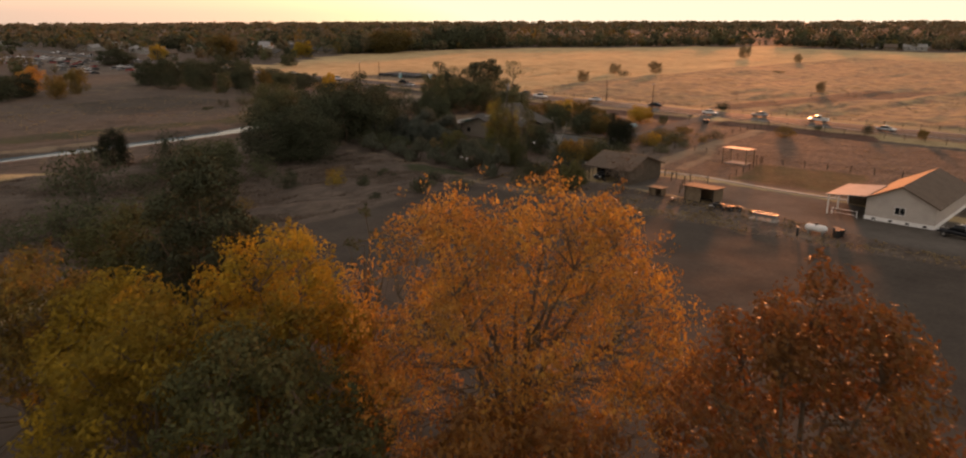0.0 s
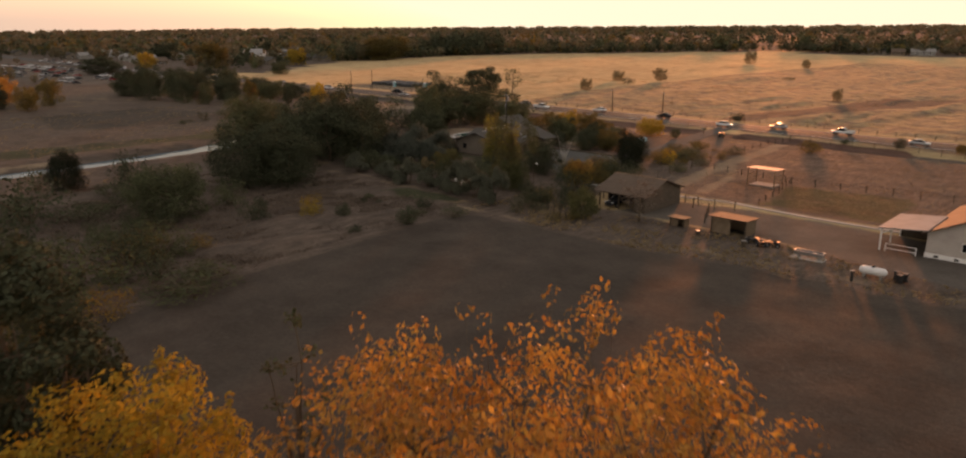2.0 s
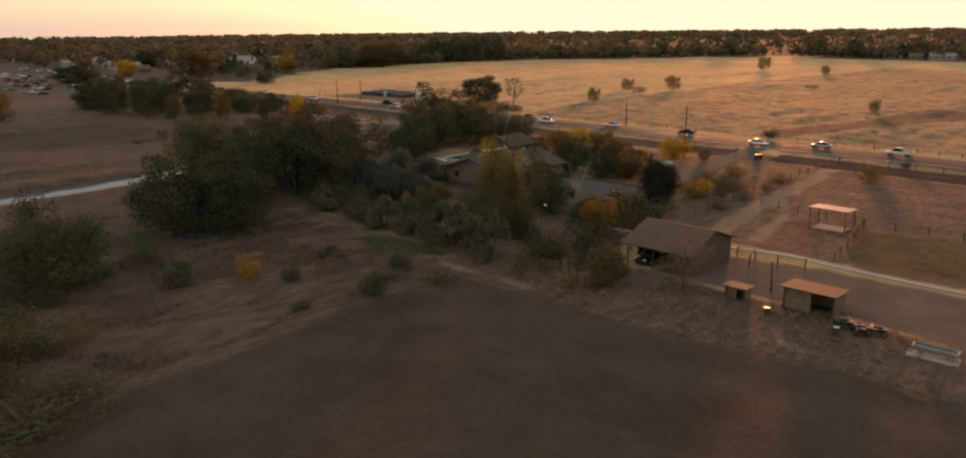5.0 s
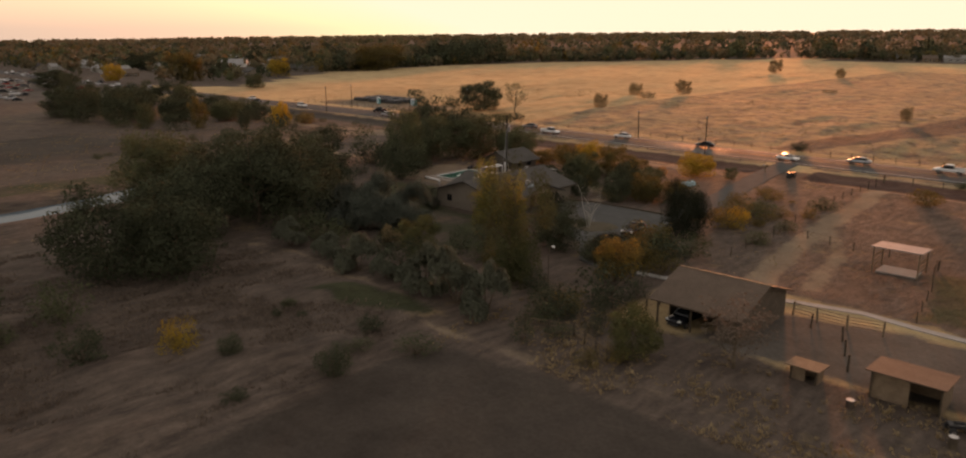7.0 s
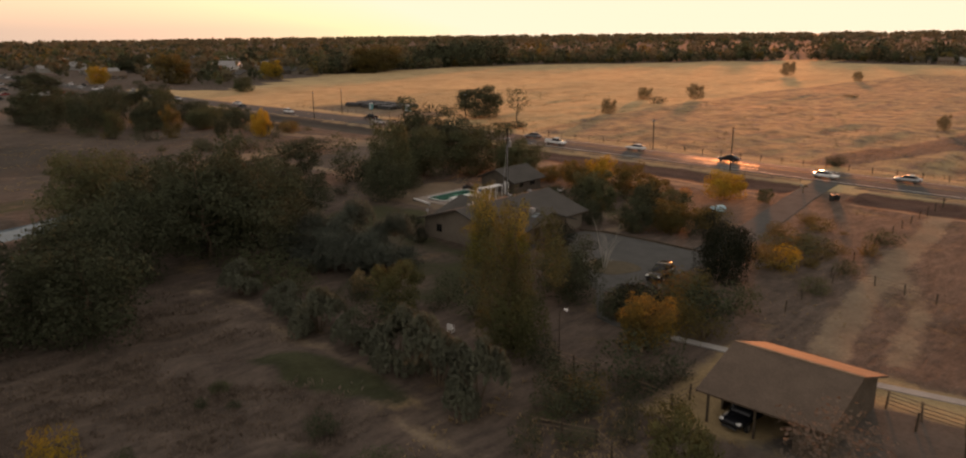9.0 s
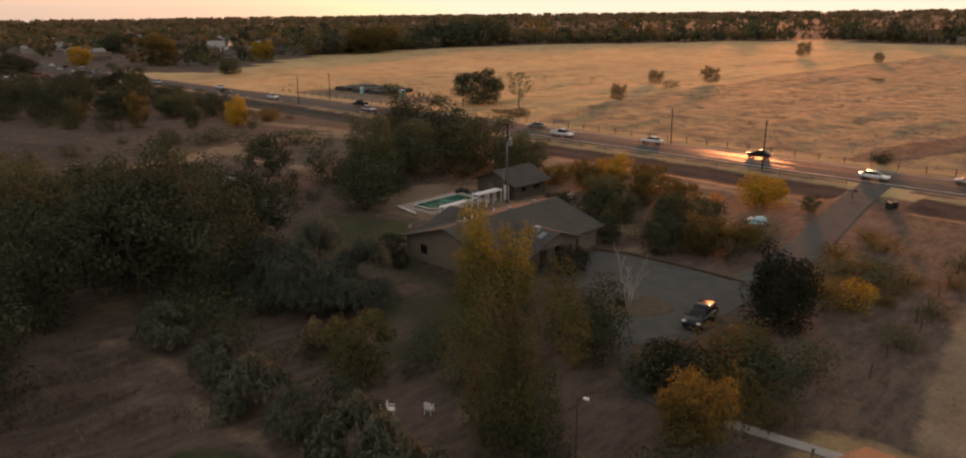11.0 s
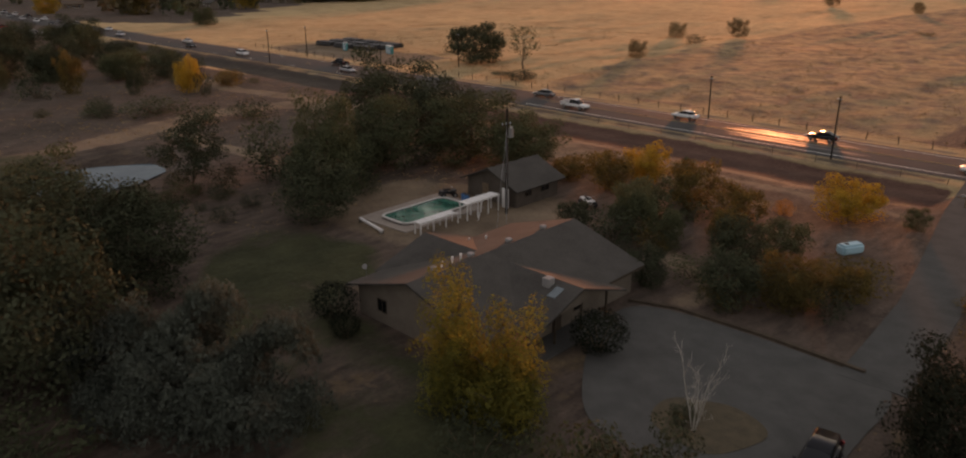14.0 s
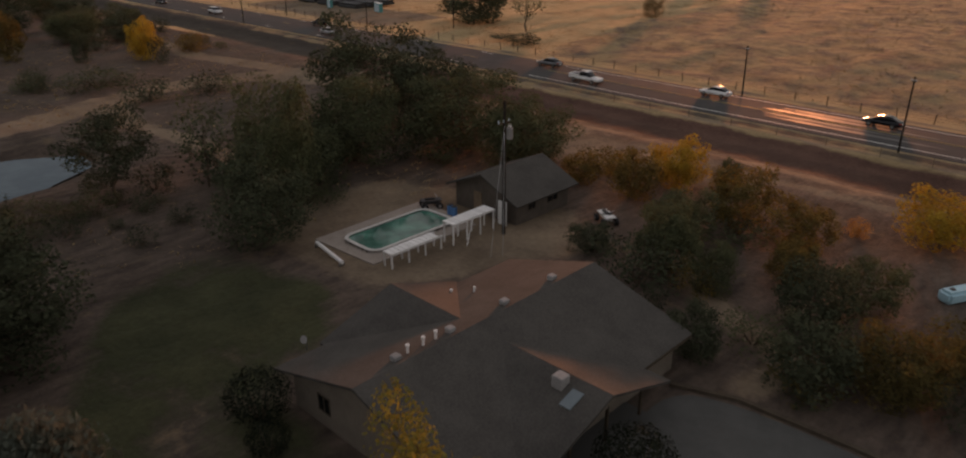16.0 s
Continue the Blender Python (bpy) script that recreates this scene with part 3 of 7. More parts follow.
# ---- ground ----
def inside(X, Y, pts):
    """A mask that is 1 well inside the outline, 0 well outside, and passes through 0.5 on it over about 3 m."""
    pts = np.array(pts, float)
    n = len(pts)
    win = np.zeros(X.shape, bool)
    d = np.full(X.shape, 1e9)
    for i in range(n):
        (x0, y0), (x1, y1) = pts[i], pts[(i + 1) % n]
        cond = ((y0 > Y) != (y1 > Y)) & (X < (x1 - x0) * (Y - y0) / (y1 - y0 + 1e-12) + x0)
        win ^= cond
        L2 = (x1 - x0) ** 2 + (y1 - y0) ** 2
        t = np.clip(((X - x0) * (x1 - x0) + (Y - y0) * (y1 - y0)) / L2, 0, 1)
        d = np.minimum(d, np.hypot(X - x0 - t * (x1 - x0), Y - y0 - t * (y1 - y0)))
    return np.clip(0.5 + np.where(win, d, -d) / 3.0, 0, 1)


def along(X, Y, pts, width):
    """The same for a band along a line."""
    d = np.full(X.shape, 1e9)
    for (x0, y0), (x1, y1) in zip(pts, pts[1:]):
        L2 = (x1 - x0) ** 2 + (y1 - y0) ** 2
        t = np.clip(((X - x0) * (x1 - x0) + (Y - y0) * (y1 - y0)) / L2, 0, 1)
        d = np.minimum(d, np.hypot(X - x0 - t * (x1 - x0), Y - y0 - t * (y1 - y0)))
    return np.clip(0.5 + (width / 2 - d) / 2.0, 0, 1)


CANAL = [(-172, 5), (-174.5, 45), (-175, 66), (-175.5, 82), (-177.5, 97), (-184, 118), (-188.5, 132), (-188.5, 135.5)]
CANAL_HALF = [2.4, 2.5, 2.6, 3.2, 3.4, 4.8, 6.6, 4.8]


def canal_depth(X, Y):
    d = np.full(X.shape, 1e9)
    for (x0, y0), (x1, y1), w0, w1 in zip(CANAL, CANAL[1:], CANAL_HALF, CANAL_HALF[1:]):
        L2 = (x1 - x0) ** 2 + (y1 - y0) ** 2
        t = np.clip(((X - x0) * (x1 - x0) + (Y - y0) * (y1 - y0)) / L2, 0, 1)
        d = np.minimum(d, np.hypot(X - x0 - t * (x1 - x0), Y - y0 - t * (y1 - y0)) - (w0 + t * (w1 - w0)))
    return d


def lumps(X, Y, seed, scales):
    """Soft waves of the ground, from a few turned sines."""
    rng = np.random.default_rng(seed)
    Z = np.zeros(X.shape)
    for length, amp in scales:
        for k in range(4):
            a = rng.uniform(0, math.pi)
            Z += amp / 2 * np.sin((X * math.cos(a) + Y * math.sin(a)) * 2 * math.pi / (length * rng.uniform(0.7, 1.3)) + rng.uniform(0, 6.28))
    return Z


def waves(X, Y, scale, seed):
    """Smooth random relief between -1 and 1, of that size in metres."""
    T = np.random.default_rng(seed).uniform(-1, 1, (64, 64))
    u, v = X / scale, Y / scale
    i, j = np.floor(u).astype(int), np.floor(v).astype(int)
    a, c = u - i, v - j
    a, c = a * a * (3 - 2 * a), c * c * (3 - 2 * c)
    return ((T[i % 64, j % 64] * (1 - a) + T[(i + 1) % 64, j % 64] * a) * (1 - c) + (T[i % 64, (j + 1) % 64] * (1 - a) + T[(i + 1) % 64, (j + 1) % 64] * a) * c)


PLOUGHED = [(-78, 15), (-83.5, 35.5), (-87, 43), (-88.8, 53.5), (-88.2, 63), (-89, 70), (-90, 80), (-90.6, 87.4), (-88.5, 92.8), (-83.8, 93.2), (-78.3, 94), (-70, 93.5),
            (-62, 93.2), (-53, 95.2), (-45.9, 96.2), (-37.5, 97), (-31.9, 97.2), (-23, 98.6), (30, 102), (45, 30), (10, -30), (-60, -20)]
ROUGH = [(-150, 30), (-150, 75), (-138, 96), (-112, 99), (-95, 91.6), (-92, 80), (-90, 55), (-84, 35), (-90, 5)]
LAWN = [(-152.8, 129.3), (-155.4, 140), (-141, 141), (-135, 136), (-133, 131), (-124, 130), (-113, 133), (-108, 128), (-106, 116), (-113, 112), (-122, 118), (-130.4, 121), (-139.5, 120.5)]
LAWN_STRIP = [(-112.2, 92.8), (-112.2, 95.2), (-107, 98.2), (-101.8, 98.8), (-95.8, 98.4), (-94.6, 96.4), (-99.8, 95.2), (-105.7, 92.6)]
GREEN = [(-60, 127.5), (-62.5, 146), (-43, 149.5), (-38.8, 128.5)]
YARD = [(-74, 109.5), (-70, 121), (-60, 123.3), (-36.5, 123.3), (-12, 121), (-5, 104), (-24, 104), (-31.9, 105.8), (-41, 107.6), (-49, 109)]


# the far edge of the big field, as a line from left to right
EDGE = [(-409, 250), (-491, 345), (-502, 414), (-500, 473), (-497, 554), (-438, 633), (-407, 682), (-334, 772), (-245, 745), (-150, 760), (200, 700)]


def build_ground():
    def axis(lo, hi, step, far):
        mid = list(np.arange(lo, hi + 0.01, step))
        out, s, a, b = [], step, lo, hi
        left, right = [], []
        while a > -far or b < far:
            s *= 1.13
            if a > -far:
                a -= s
                left.append(max(a, -far))
            if b < far:
                b += s
                right.append(min(b, far))
        return np.array(left[::-1] + mid + right)
    xs, ys = axis(-300, 20, 1.25, 4700), axis(-20, 290, 1.25, 4700)
    X, Y = np.meshgrid(xs, ys)
    near = np.clip((900 - np.hypot(X + 150, Y - 120)) / 400, 0, 1)
    Z = lumps(X, Y, 3, [(60, 0.08), (9, 0.04), (4, 0.02)]) * near
    rough = inside(X, Y, ROUGH)
    Z += rough * (0.5 * waves(0.4 * (0.5 * X + 0.87 * Y), 0.87 * X - 0.5 * Y, 2.6, 8) + 0.28 * waves(X, Y, 6, 9))
    built = np.clip(np.maximum.reduce([inside(X, Y, b) for b in (
        [(-152, 142), (-152, 176), (-114, 176), (-112, 142), (-118, 128), (-136, 128)], [(-84, 105), (-84, 126), (-10, 126), (-10, 100)], [(-117, 128), (-117, 152), (-96, 152), (-95, 128)],
        [(-110, 150), (-110, 206), (-94, 206), (-94, 150)])]), 0, 1)
    Z *= 1 - built
    Z -= 0.75 * np.clip(np.minimum((201.6 - Y) / 2.2, (Y - 189.5) / 4.5), 0, 1) * np.clip((np.abs(X + 101) - 4.5) / 2, 0, 1) * (X > -420) * (X < 60)
    flat_road = np.clip((9.5 - np.abs(Y - 212)) / 2, 0, 1)
    Z = Z * (1 - flat_road) + (-0.02) * flat_road
    dc = canal_depth(X, Y)
    Z += np.where(dc < 3, -1.6 * np.clip((3 - dc) / 4.5, 0, 1), 0) + 0.5 * np.exp(-((dc - 7) / 4) ** 2)
    field = np.clip((Y - 222) / 6, 0, 1) * near
    Z += field * (0.26 * waves(X + 0.12 * Y, Y * 0.22, 3.0, 12) + 0.28 * waves(X - 0.1 * Y, Y * 0.3, 7, 14) + 0.5 * waves(X, Y, 45, 13))
    Z += gz(X, Y)
    nx, ny = len(xs), len(ys)
    me = bpy.data.meshes.new("ground")
    me.vertices.add(nx * ny)
    me.vertices.foreach_set("co", np.stack([X, Y, Z], -1).astype(np.float32).ravel())
    i = (np.arange(ny - 1)[:, None] * nx + np.arange(nx - 1)[None]).ravel()
    F = np.stack([i, i + 1, i + nx + 1, i + nx], 1).astype(np.int32)
    me.loops.add(F.size)
    me.loops.foreach_set("vertex_index", F.ravel())
    me.polygons.add(len(F))
    me.polygons.foreach_set("loop_start", np.arange(0, F.size, 4, dtype=np.int32))
    me.polygons.foreach_set("use_smooth", np.ones(len(F), bool))
    me.update(calc_edges=True)
    soil = np.maximum.reduce([inside(X, Y, PLOUGHED), 0.75 * inside(X, Y, [(-268, 88), (-232, 82), (-219, 118), (-236, 134), (-268, 120)]), 0.85 * along(X, Y, [(-360, 200), (-260, 198.5), (-218, 197)], 9), 0.8 * along(X, Y, [(-330, 204.3), (0, 204.3)], 2.2) * (np.abs(X + 104) > 4)])
    # the outline from (-118, 224) only gives a darker band across the field
    waste = np.maximum.reduce([1.05 * inside(X, Y, [(-97, 15), (-97, 109), (0, 109), (10, 96), (-80, 90), (-82, 15)]), inside(X, Y, [(-290, 60), (-290, 186), (-240, 198), (-60, 199), (-84, 170), (-82, 105), (-92, 92), (-140, 60), (-170, 20)]), 1.0 * inside(X, Y, [(-90, 126), (-90, 199), (-5, 199), (-5, 126)]), 0.9 * inside(X, Y, [(-280, 60), (-450, 40), (-450, 196), (-280, 196)]), 0.62 * inside(X, Y, [(-190, 223), (-196, 235), (-201, 271), (-203, 308), (-203, 403), (-190, 602), (80, 602), (80, 223)]), inside(X, Y, [(-118, 224), (-116, 242), (-107, 269), (-98, 325), (-70, 330), (-86, 285), (-100, 249), (-108, 225)]), 2.0 * inside(X, Y, EDGE + [(900, 700), (4600, 700), (4600, 4600), (-4600, 4600), (-4600, -4600), (-380, -4600), (-380, 196), (-460, 224)])])
    green = np.maximum.reduce([inside(X, Y, LAWN) * (0.68 + 0.3 * waves(X * 0.6 + 0.3 * Y, Y, 4.5, 31)), inside(X, Y, LAWN_STRIP), inside(X, Y, GREEN) * 0.72])
    dirt = np.maximum.reduce([
        along(X, Y, [(-136, 98), (-124, 100.5), (-114, 98.5), (-104, 99.2), (-94, 95), (-90, 95), (-70, 97), (-40, 100), (-10, 102)], 1.6) * 0.62,
        along(X, Y, [(-76, 128), (-78, 140), (-79.5, 155), (-80.5, 175), (-83, 200)], 3.0) * 1.1, along(X, Y, [(-71, 130), (-73, 145), (-82, 165)], 2.0) * 0.9,
        inside(X, Y, [(-158, 142), (-158, 160), (-138, 166), (-132, 160), (-136, 150), (-140, 143)]) * 0.95,
        along(X, Y, [(-126, 164), (-119.8, 157.9), (-115.9, 156.7), (-113.3, 155), (-114.2, 150.6)], 2.2), along(X, Y, [(-204, 118), (-204, 134), (-211, 150), (-215, 162), (-212, 176), (-200, 182)], 7) * 0.9, along(X, Y, [(-212, 152), (-196, 150), (-178, 152), (-160, 150)], 4) * 0.8, along(X, Y, [(-300, 186), (-262, 180), (-236, 178), (-205, 184), (-170, 184)], 5) * 0.8,
        along(X, Y, [(-178, 0), (-180.5, 45), (-181, 66)], 2.5) * 0.8, along(X, Y, [(-330, 202.8), (-108, 202.8)], 1.5) * 0.85, along(X, Y, [(-96, 202.8), (0, 202.8)], 1.5) * 0.85, along(X, Y, [(-215, 190), (-112, 190)], 2.6) * 0.75, along(X, Y, [(-94, 190.5), (-20, 190.5)], 2.6) * 0.75, inside(X, Y, [(-170, 178), (-170, 188), (-130, 188), (-128, 180), (-150, 176)]) * 0.7, along(X, Y, [(-170, 186.5), (-130, 186.5), (-108, 186)], 2.4) * 0.75,
        inside(X, Y, [(-300, 224), (-300, 246), (-240, 246), (-240, 224)]) * 0.8])
    green = np.maximum(green, np.maximum(0.3 * along(X, Y, [(-330, 198), (-260, 197), (-218, 196), (-200, 194)], 11), 0.6 * along(X, Y, [(-203, 0), (-199, 52), (-193, 103), (-202, 125)], 13)))
    gravel = np.maximum(np.maximum(inside(X, Y, YARD), 1.2 * inside(X, Y, [(-398, 141), (-398, 198), (-640, 204), (-640, 144)])), along(X, Y, [(-600, 220), (600, 220)], 2.0) * 0.55)
    red = 1.1 * along(X, Y, [(-215, 196.8), (-190, 196.8), (-60, 196.8)], 8.6) * (np.abs(X + 102) > 4.6)
    for name, rgb in (("zone_a", (soil, green, dirt)), ("zone_b", (np.maximum(rough * 0.95, waste * 0.8), gravel, red))):
        at = me.attributes.new(name, "FLOAT_COLOR", "POINT")
        at.data.foreach_set("color", np.stack([*rgb, np.ones_like(soil)], -1).astype(np.float32).ravel())
    tagged(link("ground", me, GROUND), "dry grassland with turned brown soil, dirt tracks and patchy lawn", "ground", kind="structure")


build_ground()
bm = bmesh.new()
pts = [Vector(p) for p in CANAL]
L, R = [], []
for i, (p, w) in enumerate(zip(pts, CANAL_HALF)):
    d = (pts[min(i + 1, len(pts) - 1)] - pts[max(i - 1, 0)]).normalized()
    L.append(p + Vector((-d.y, d.x)) * (w + 1.2))
    R.append(p - Vector((-d.y, d.x)) * (w + 1.2))
L.append(pts[-1] + Vector((-2.5, 5.6)))
R.append(pts[-1] + Vector((2.5, 5.6)))
bm.faces.new([bm.verts.new((v.x, v.y, -0.62)) for v in R + L[::-1]])
tagged(part("water", bm, POND), "still pale water of a long narrow pond", "pond", kind="structure")

# ---- road and drives ----
def rounded(pts, times=3):
    """The outline with its corners cut smooth."""
    for _ in range(times):
        pts = [(a[0] + (b[0] - a[0]) * f, a[1] + (b[1] - a[1]) * f) for a, b in zip(pts, pts[1:] + pts[:1]) for f in (0.25, 0.75)]
    return pts


ROAD_Y0, ROAD_Y1 = 206.0, 218.0
bm = bmesh.new()
xs_road = list(range(-900, 601, 20))
prof = [(ROAD_Y0 - 1.0, -0.3), (ROAD_Y0, 0.06), (ROAD_Y0 + 6, 0.16), (ROAD_Y1, 0.06), (ROAD_Y1 + 1.0, -0.3)]
rows_road = [[bm.verts.new((x, y + (0.00009 * (x + 300) ** 2 if x < -300 else 0), z + gz(x, y))) for y, z in prof] for x in xs_road]
for a, b in zip(rows_road, rows_road[1:]):
    for k in range(len(prof) - 1):
        bm.faces.new((a[k], b[k], b[k + 1], a[k + 1]))
tagged(part("road", bm, ASPHALT), "grey asphalt two-lane road with worn edge lines", "road", kind="structure")


def road_line(name, y, w, material, dash=None):
    bm = bmesh.new()
    x = -600
    while x < 300:
        x2 = x + (dash[0] if dash else 20)
        zz = 0.06 + 0.1 * (1 - abs(y - 212) / 6) + 0.012
        curve = 0.00009 * (x + 300) ** 2 if x < -300 else 0
        poly(bm, [(x, y + curve - w / 2), (x2, y + curve - w / 2), (x2, y + curve + w / 2), (x, y + curve + w / 2)], zz - 0.03 + float(gz(x, y)), zz + float(gz(x, y)))
        x = x2 + (dash[1] if dash else 0)
    tagged(part(name, bm, material), "painted road line", "road marking", kind="structure")


road_line("edge_line", 207.2, 0.16, PAINT)
road_line("edge_line", 216.8, 0.16, PAINT)
road_line("centre_line", 212.15, 0.12, YPAINT)
road_line("centre_line", 211.85, 0.12, YPAINT)

bm = bmesh.new()
for y0, w, x0, x1 in ((209.6, 0.9, -141, -119), (211.0, 0.7, -142, -123), (213.3, 1.1, -143, -120), (214.9, 0.8, -141, -124)):
    edge = []
    for k in range(9):
        x = x0 + (x1 - x0) * k / 8
        half = w * (0.5 - 0.5 * abs(k / 4 - 1) ** 2) * (1 + 0.3 * math.sin(k * 2.7 + y0))
        edge.append([bm.verts.new((x, y, 0.075 + 0.1 * (1 - abs(y - 212) / 6))) for y in (y0 - half - 0.03, y0 + half + 0.03)])
    for p, q in zip(edge, edge[1:]):
        bm.faces.new((p[0], q[0], q[1], p[1]))
tagged(part("wet_patch", bm, WET), "wet shining wheel tracks on the asphalt road", "road", kind="structure")
bm = poly(bmesh.new(), rounded([(-113.4, 136.4), (-116.6, 142), (-117.2, 147.4), (-113.7, 149), (-106.8, 149.3), (-99.2, 149), (-96.6, 148), (-97, 139), (-96.3, 133), (-98.6, 129.2), (-101, 128.5), (-103.5, 130.5), (-107, 131.5), (-110, 132)], 2), -0.2, 0.05)
tagged(part("driveway", bm, DRIVE), "grey paved forecourt in front of the house", "driveway", kind="structure")
bm = strip(bmesh.new(), [(-117.4, 148.0), (-113.7, 149.4), (-106.8, 149.7), (-99.4, 149.4)], 0.3, -0.2, 0.22)
tagged(part("kerb", bm, DARK_WOOD), "low dark edging along the forecourt", "kerb", kind="structure")
bm = strip(bmesh.new(), [(-98.5, 148), (-98.8, 155), (-99.2, 163), (-100.8, 175), (-103, 190), (-104.6, 206.5)], 4.4, -0.2, 0.06)
tagged(part("driveway", bm, DRIVE), "grey paved drive leading to the road", "driveway", kind="structure")
bm = poly(bmesh.new(), rounded([(-107.2, 134.6), (-107.6, 137.6), (-105.5, 138.8), (-103.6, 139.6), (-100.6, 138.4), (-101.4, 135.6), (-102.6, 133.6), (-105.0, 133.8)]), -0.1, 0.075)
tagged(part("planting_bed", bm, surface("bed_soil", (0.06, 0.052, 0.038), (0.14, 0.112, 0.074), 0.9, 0.95, 12, 0.6)), "round earth bed in the forecourt", "bed", kind="structure")
bm = strip(bmesh.new(), [(-88, 122.3), (-80, 123.4), (-72.1, 124.5), (-64.2, 126.2), (-59, 125.4), (-49.3, 124.8), (-36.5, 125.2)], 1.0, -0.2, 0.1)
tagged(part("concrete_path", bm, CONCRETE), "narrow pale concrete path beside the yard", "path", kind="structure")
bm = strip(bmesh.new(), [(-100.5, 128.9), (-98, 125.4), (-95.8, 122.4), (-93.6, 121.6), (-91.5, 121.5), (-87.6, 122)], 0.8, -0.2, 0.08)
tagged(part("concrete_path", bm, DRIVE), "narrow worn concrete path between bushes", "path", kind="structure")


# ---- buildings ----
def gable_walls(bm, x0, x1, y0, y1, eave, ridge, axis):
    """Four walls under a gable roof whose ridge runs along axis."""
    if axis == "y":
        xm = (x0 + x1) / 2
        for y, s in ((y0, 1), (y1, -1)):
            v = [bm.verts.new(p) for p in ((x0, y, -0.3), (x1, y, -0.3), (x1, y, eave), (xm, y, ridge), (x0, y, eave))]
            bm.faces.new(v if s > 0 else v[::-1])
        for x, s in ((x0, -1), (x1, 1)):
            v = [bm.verts.new(p) for p in ((x, y0, -0.3), (x, y1, -0.3), (x, y1, eave), (x, y0, eave))]
            bm.faces.new(v if s > 0 else v[::-1])
    else:
        ym = (y0 + y1) / 2
        for x, s in ((x0, -1), (x1, 1)):
            v = [bm.verts.new(p) for p in ((x, y0, -0.3), (x, y1, -0.3), (x, y1, eave), (x, ym, ridge), (x, y0, eave))]
            bm.faces.new(v if s > 0 else v[::-1])
        for y, s in ((y0, 1), (y1, -1)):
            v = [bm.verts.new(p) for p in ((x0, y, -0.3), (x1, y, -0.3), (x1, y, eave), (x0, y, eave))]
            bm.faces.new(v if s > 0 else v[::-1])
    return bm


def roof_slab(a, b, c, d, thick=0.16):
    """A slope with thickness: corners a, b on the eave, c, d on the ridge."""
    bm = bmesh.new()
    P = [Vector(p) for p in (a, b, c, d)]
    n = (P[1] - P[0]).cross(P[2] - P[0]).normalized()
    if n.z < 0:
        n = -n
    top = [bm.verts.new(p) for p in P]
    low = [bm.verts.new(p - n * thick) for p in P]
    bm.faces.new(top)
    bm.faces.new(low[::-1])
    for i in range(4):
        bm.faces.new((top[i], low[i], low[(i + 1) % 4], top[(i + 1) % 4]))
    bmesh.ops.recalc_face_normals(bm, faces=bm.faces)
    return bm


def gable_roof(house, x0, x1, y0, y1, eave, ridge, axis, material, over=0.6, name="roof_slope", label=""):
    """Two slopes that overhang the walls."""
    if axis == "y":
        xm = (x0 + x1) / 2
        dz = (ridge - eave) / (xm - x0) * over
        for xe in (x0 - over, x1 + over):
            part(name, roof_slab((xe, y0 - over, eave - dz), (xe, y1 + over, eave - dz), (xm, y1 + over, ridge), (xm, y0 - over, ridge)), material, house, label)
    else:
        ym = (y0 + y1) / 2
        dz = (ridge - eave) / (ym - y0) * over
        for ye in (y0 - over, y1 + over):
            part(name, roof_slab((x0 - over, ye, eave - dz), (x1 + over, ye, eave - dz), (x1 + over, ym, ridge), (x0 - over, ym, ridge)), material, house, label)


def window(house, x, y, z, w, h, face, frame_mat=WHITE):
    """A window in a wall that faces -y, +y, -x or +x: a frame that stands proud, and its pane."""
    t = 0.06
    def b(u0, u1, z0, z1, d0, d1):
        return {"-y": (x + u0, x + u1, y - d1, y - d0, z0, z1), "+y": (x + u0, x + u1, y + d0, y + d1, z0, z1),
                "-x": (x - d1, x - d0, y + u0, y + u1, z0, z1), "+x": (x + d0, x + d1, y + u0, y + u1, z0, z1)}[face]
    win = part("window", boxes(b(-w / 2, w / 2, z, z + t, -0.1, 0.06), b(-w / 2, w / 2, z + h - t, z + h, -0.1, 0.06), b(-w / 2, -w / 2 + t, z + t, z + h - t, -0.1, 0.05),
                               b(w / 2 - t, w / 2, z + t, z + h - t, -0.1, 0.05), b(-t / 2, t / 2, z + t, z + h - t, -0.05, 0.04)), frame_mat, house)
    part("pane", boxes(b(-w / 2 + t, w / 2 - t, z + t, z + h - t, -0.08, 0.02)), GLASS, win)
    return win


def pipe(house, x, y, z, h=0.5, r=0.08, name="vent_pipe", material=WHITE):
    bm = tube(bmesh.new(), [(x, y, z), (x, y, z + h)], [r, r], 10)
    tube(bm, [(x, y, z + h), (x, y, z + h + 0.06)], [r * 1.5, r * 1.4], 10)
    return part(name, bm, material, house)


# the ranch house
house = thing("house", Matrix(), "low brown ranch house with dark shingled gable roofs", "house")
part("wall", gable_walls(bmesh.new(), -131.7, -118.3, 131.6, 149.6, 2.58, 4.6, "y"), TAN_WALL, house, "dull tan rendered outer walls")
part("wall", gable_walls(bmesh.new(), -132.3, -118.31, 135.0, 144.6, 2.5, 4.05, "x"), TAN_WALL, house, "dull tan rendered cross wing walls")
bm = bmesh.new()
for xx in (-117.0, -117.15):
    v = [bm.verts.new((xx, yy, zz)) for yy, zz in ((135.1, 2.3), (144.5, 2.3), (144.5, 2.5), (139.8, 4.05), (135.1, 2.5))]
    bm.faces.new(v if xx > -117.1 else v[::-1])
part("gable", bm, TAN_WALL, house, "tan gable over the porch")
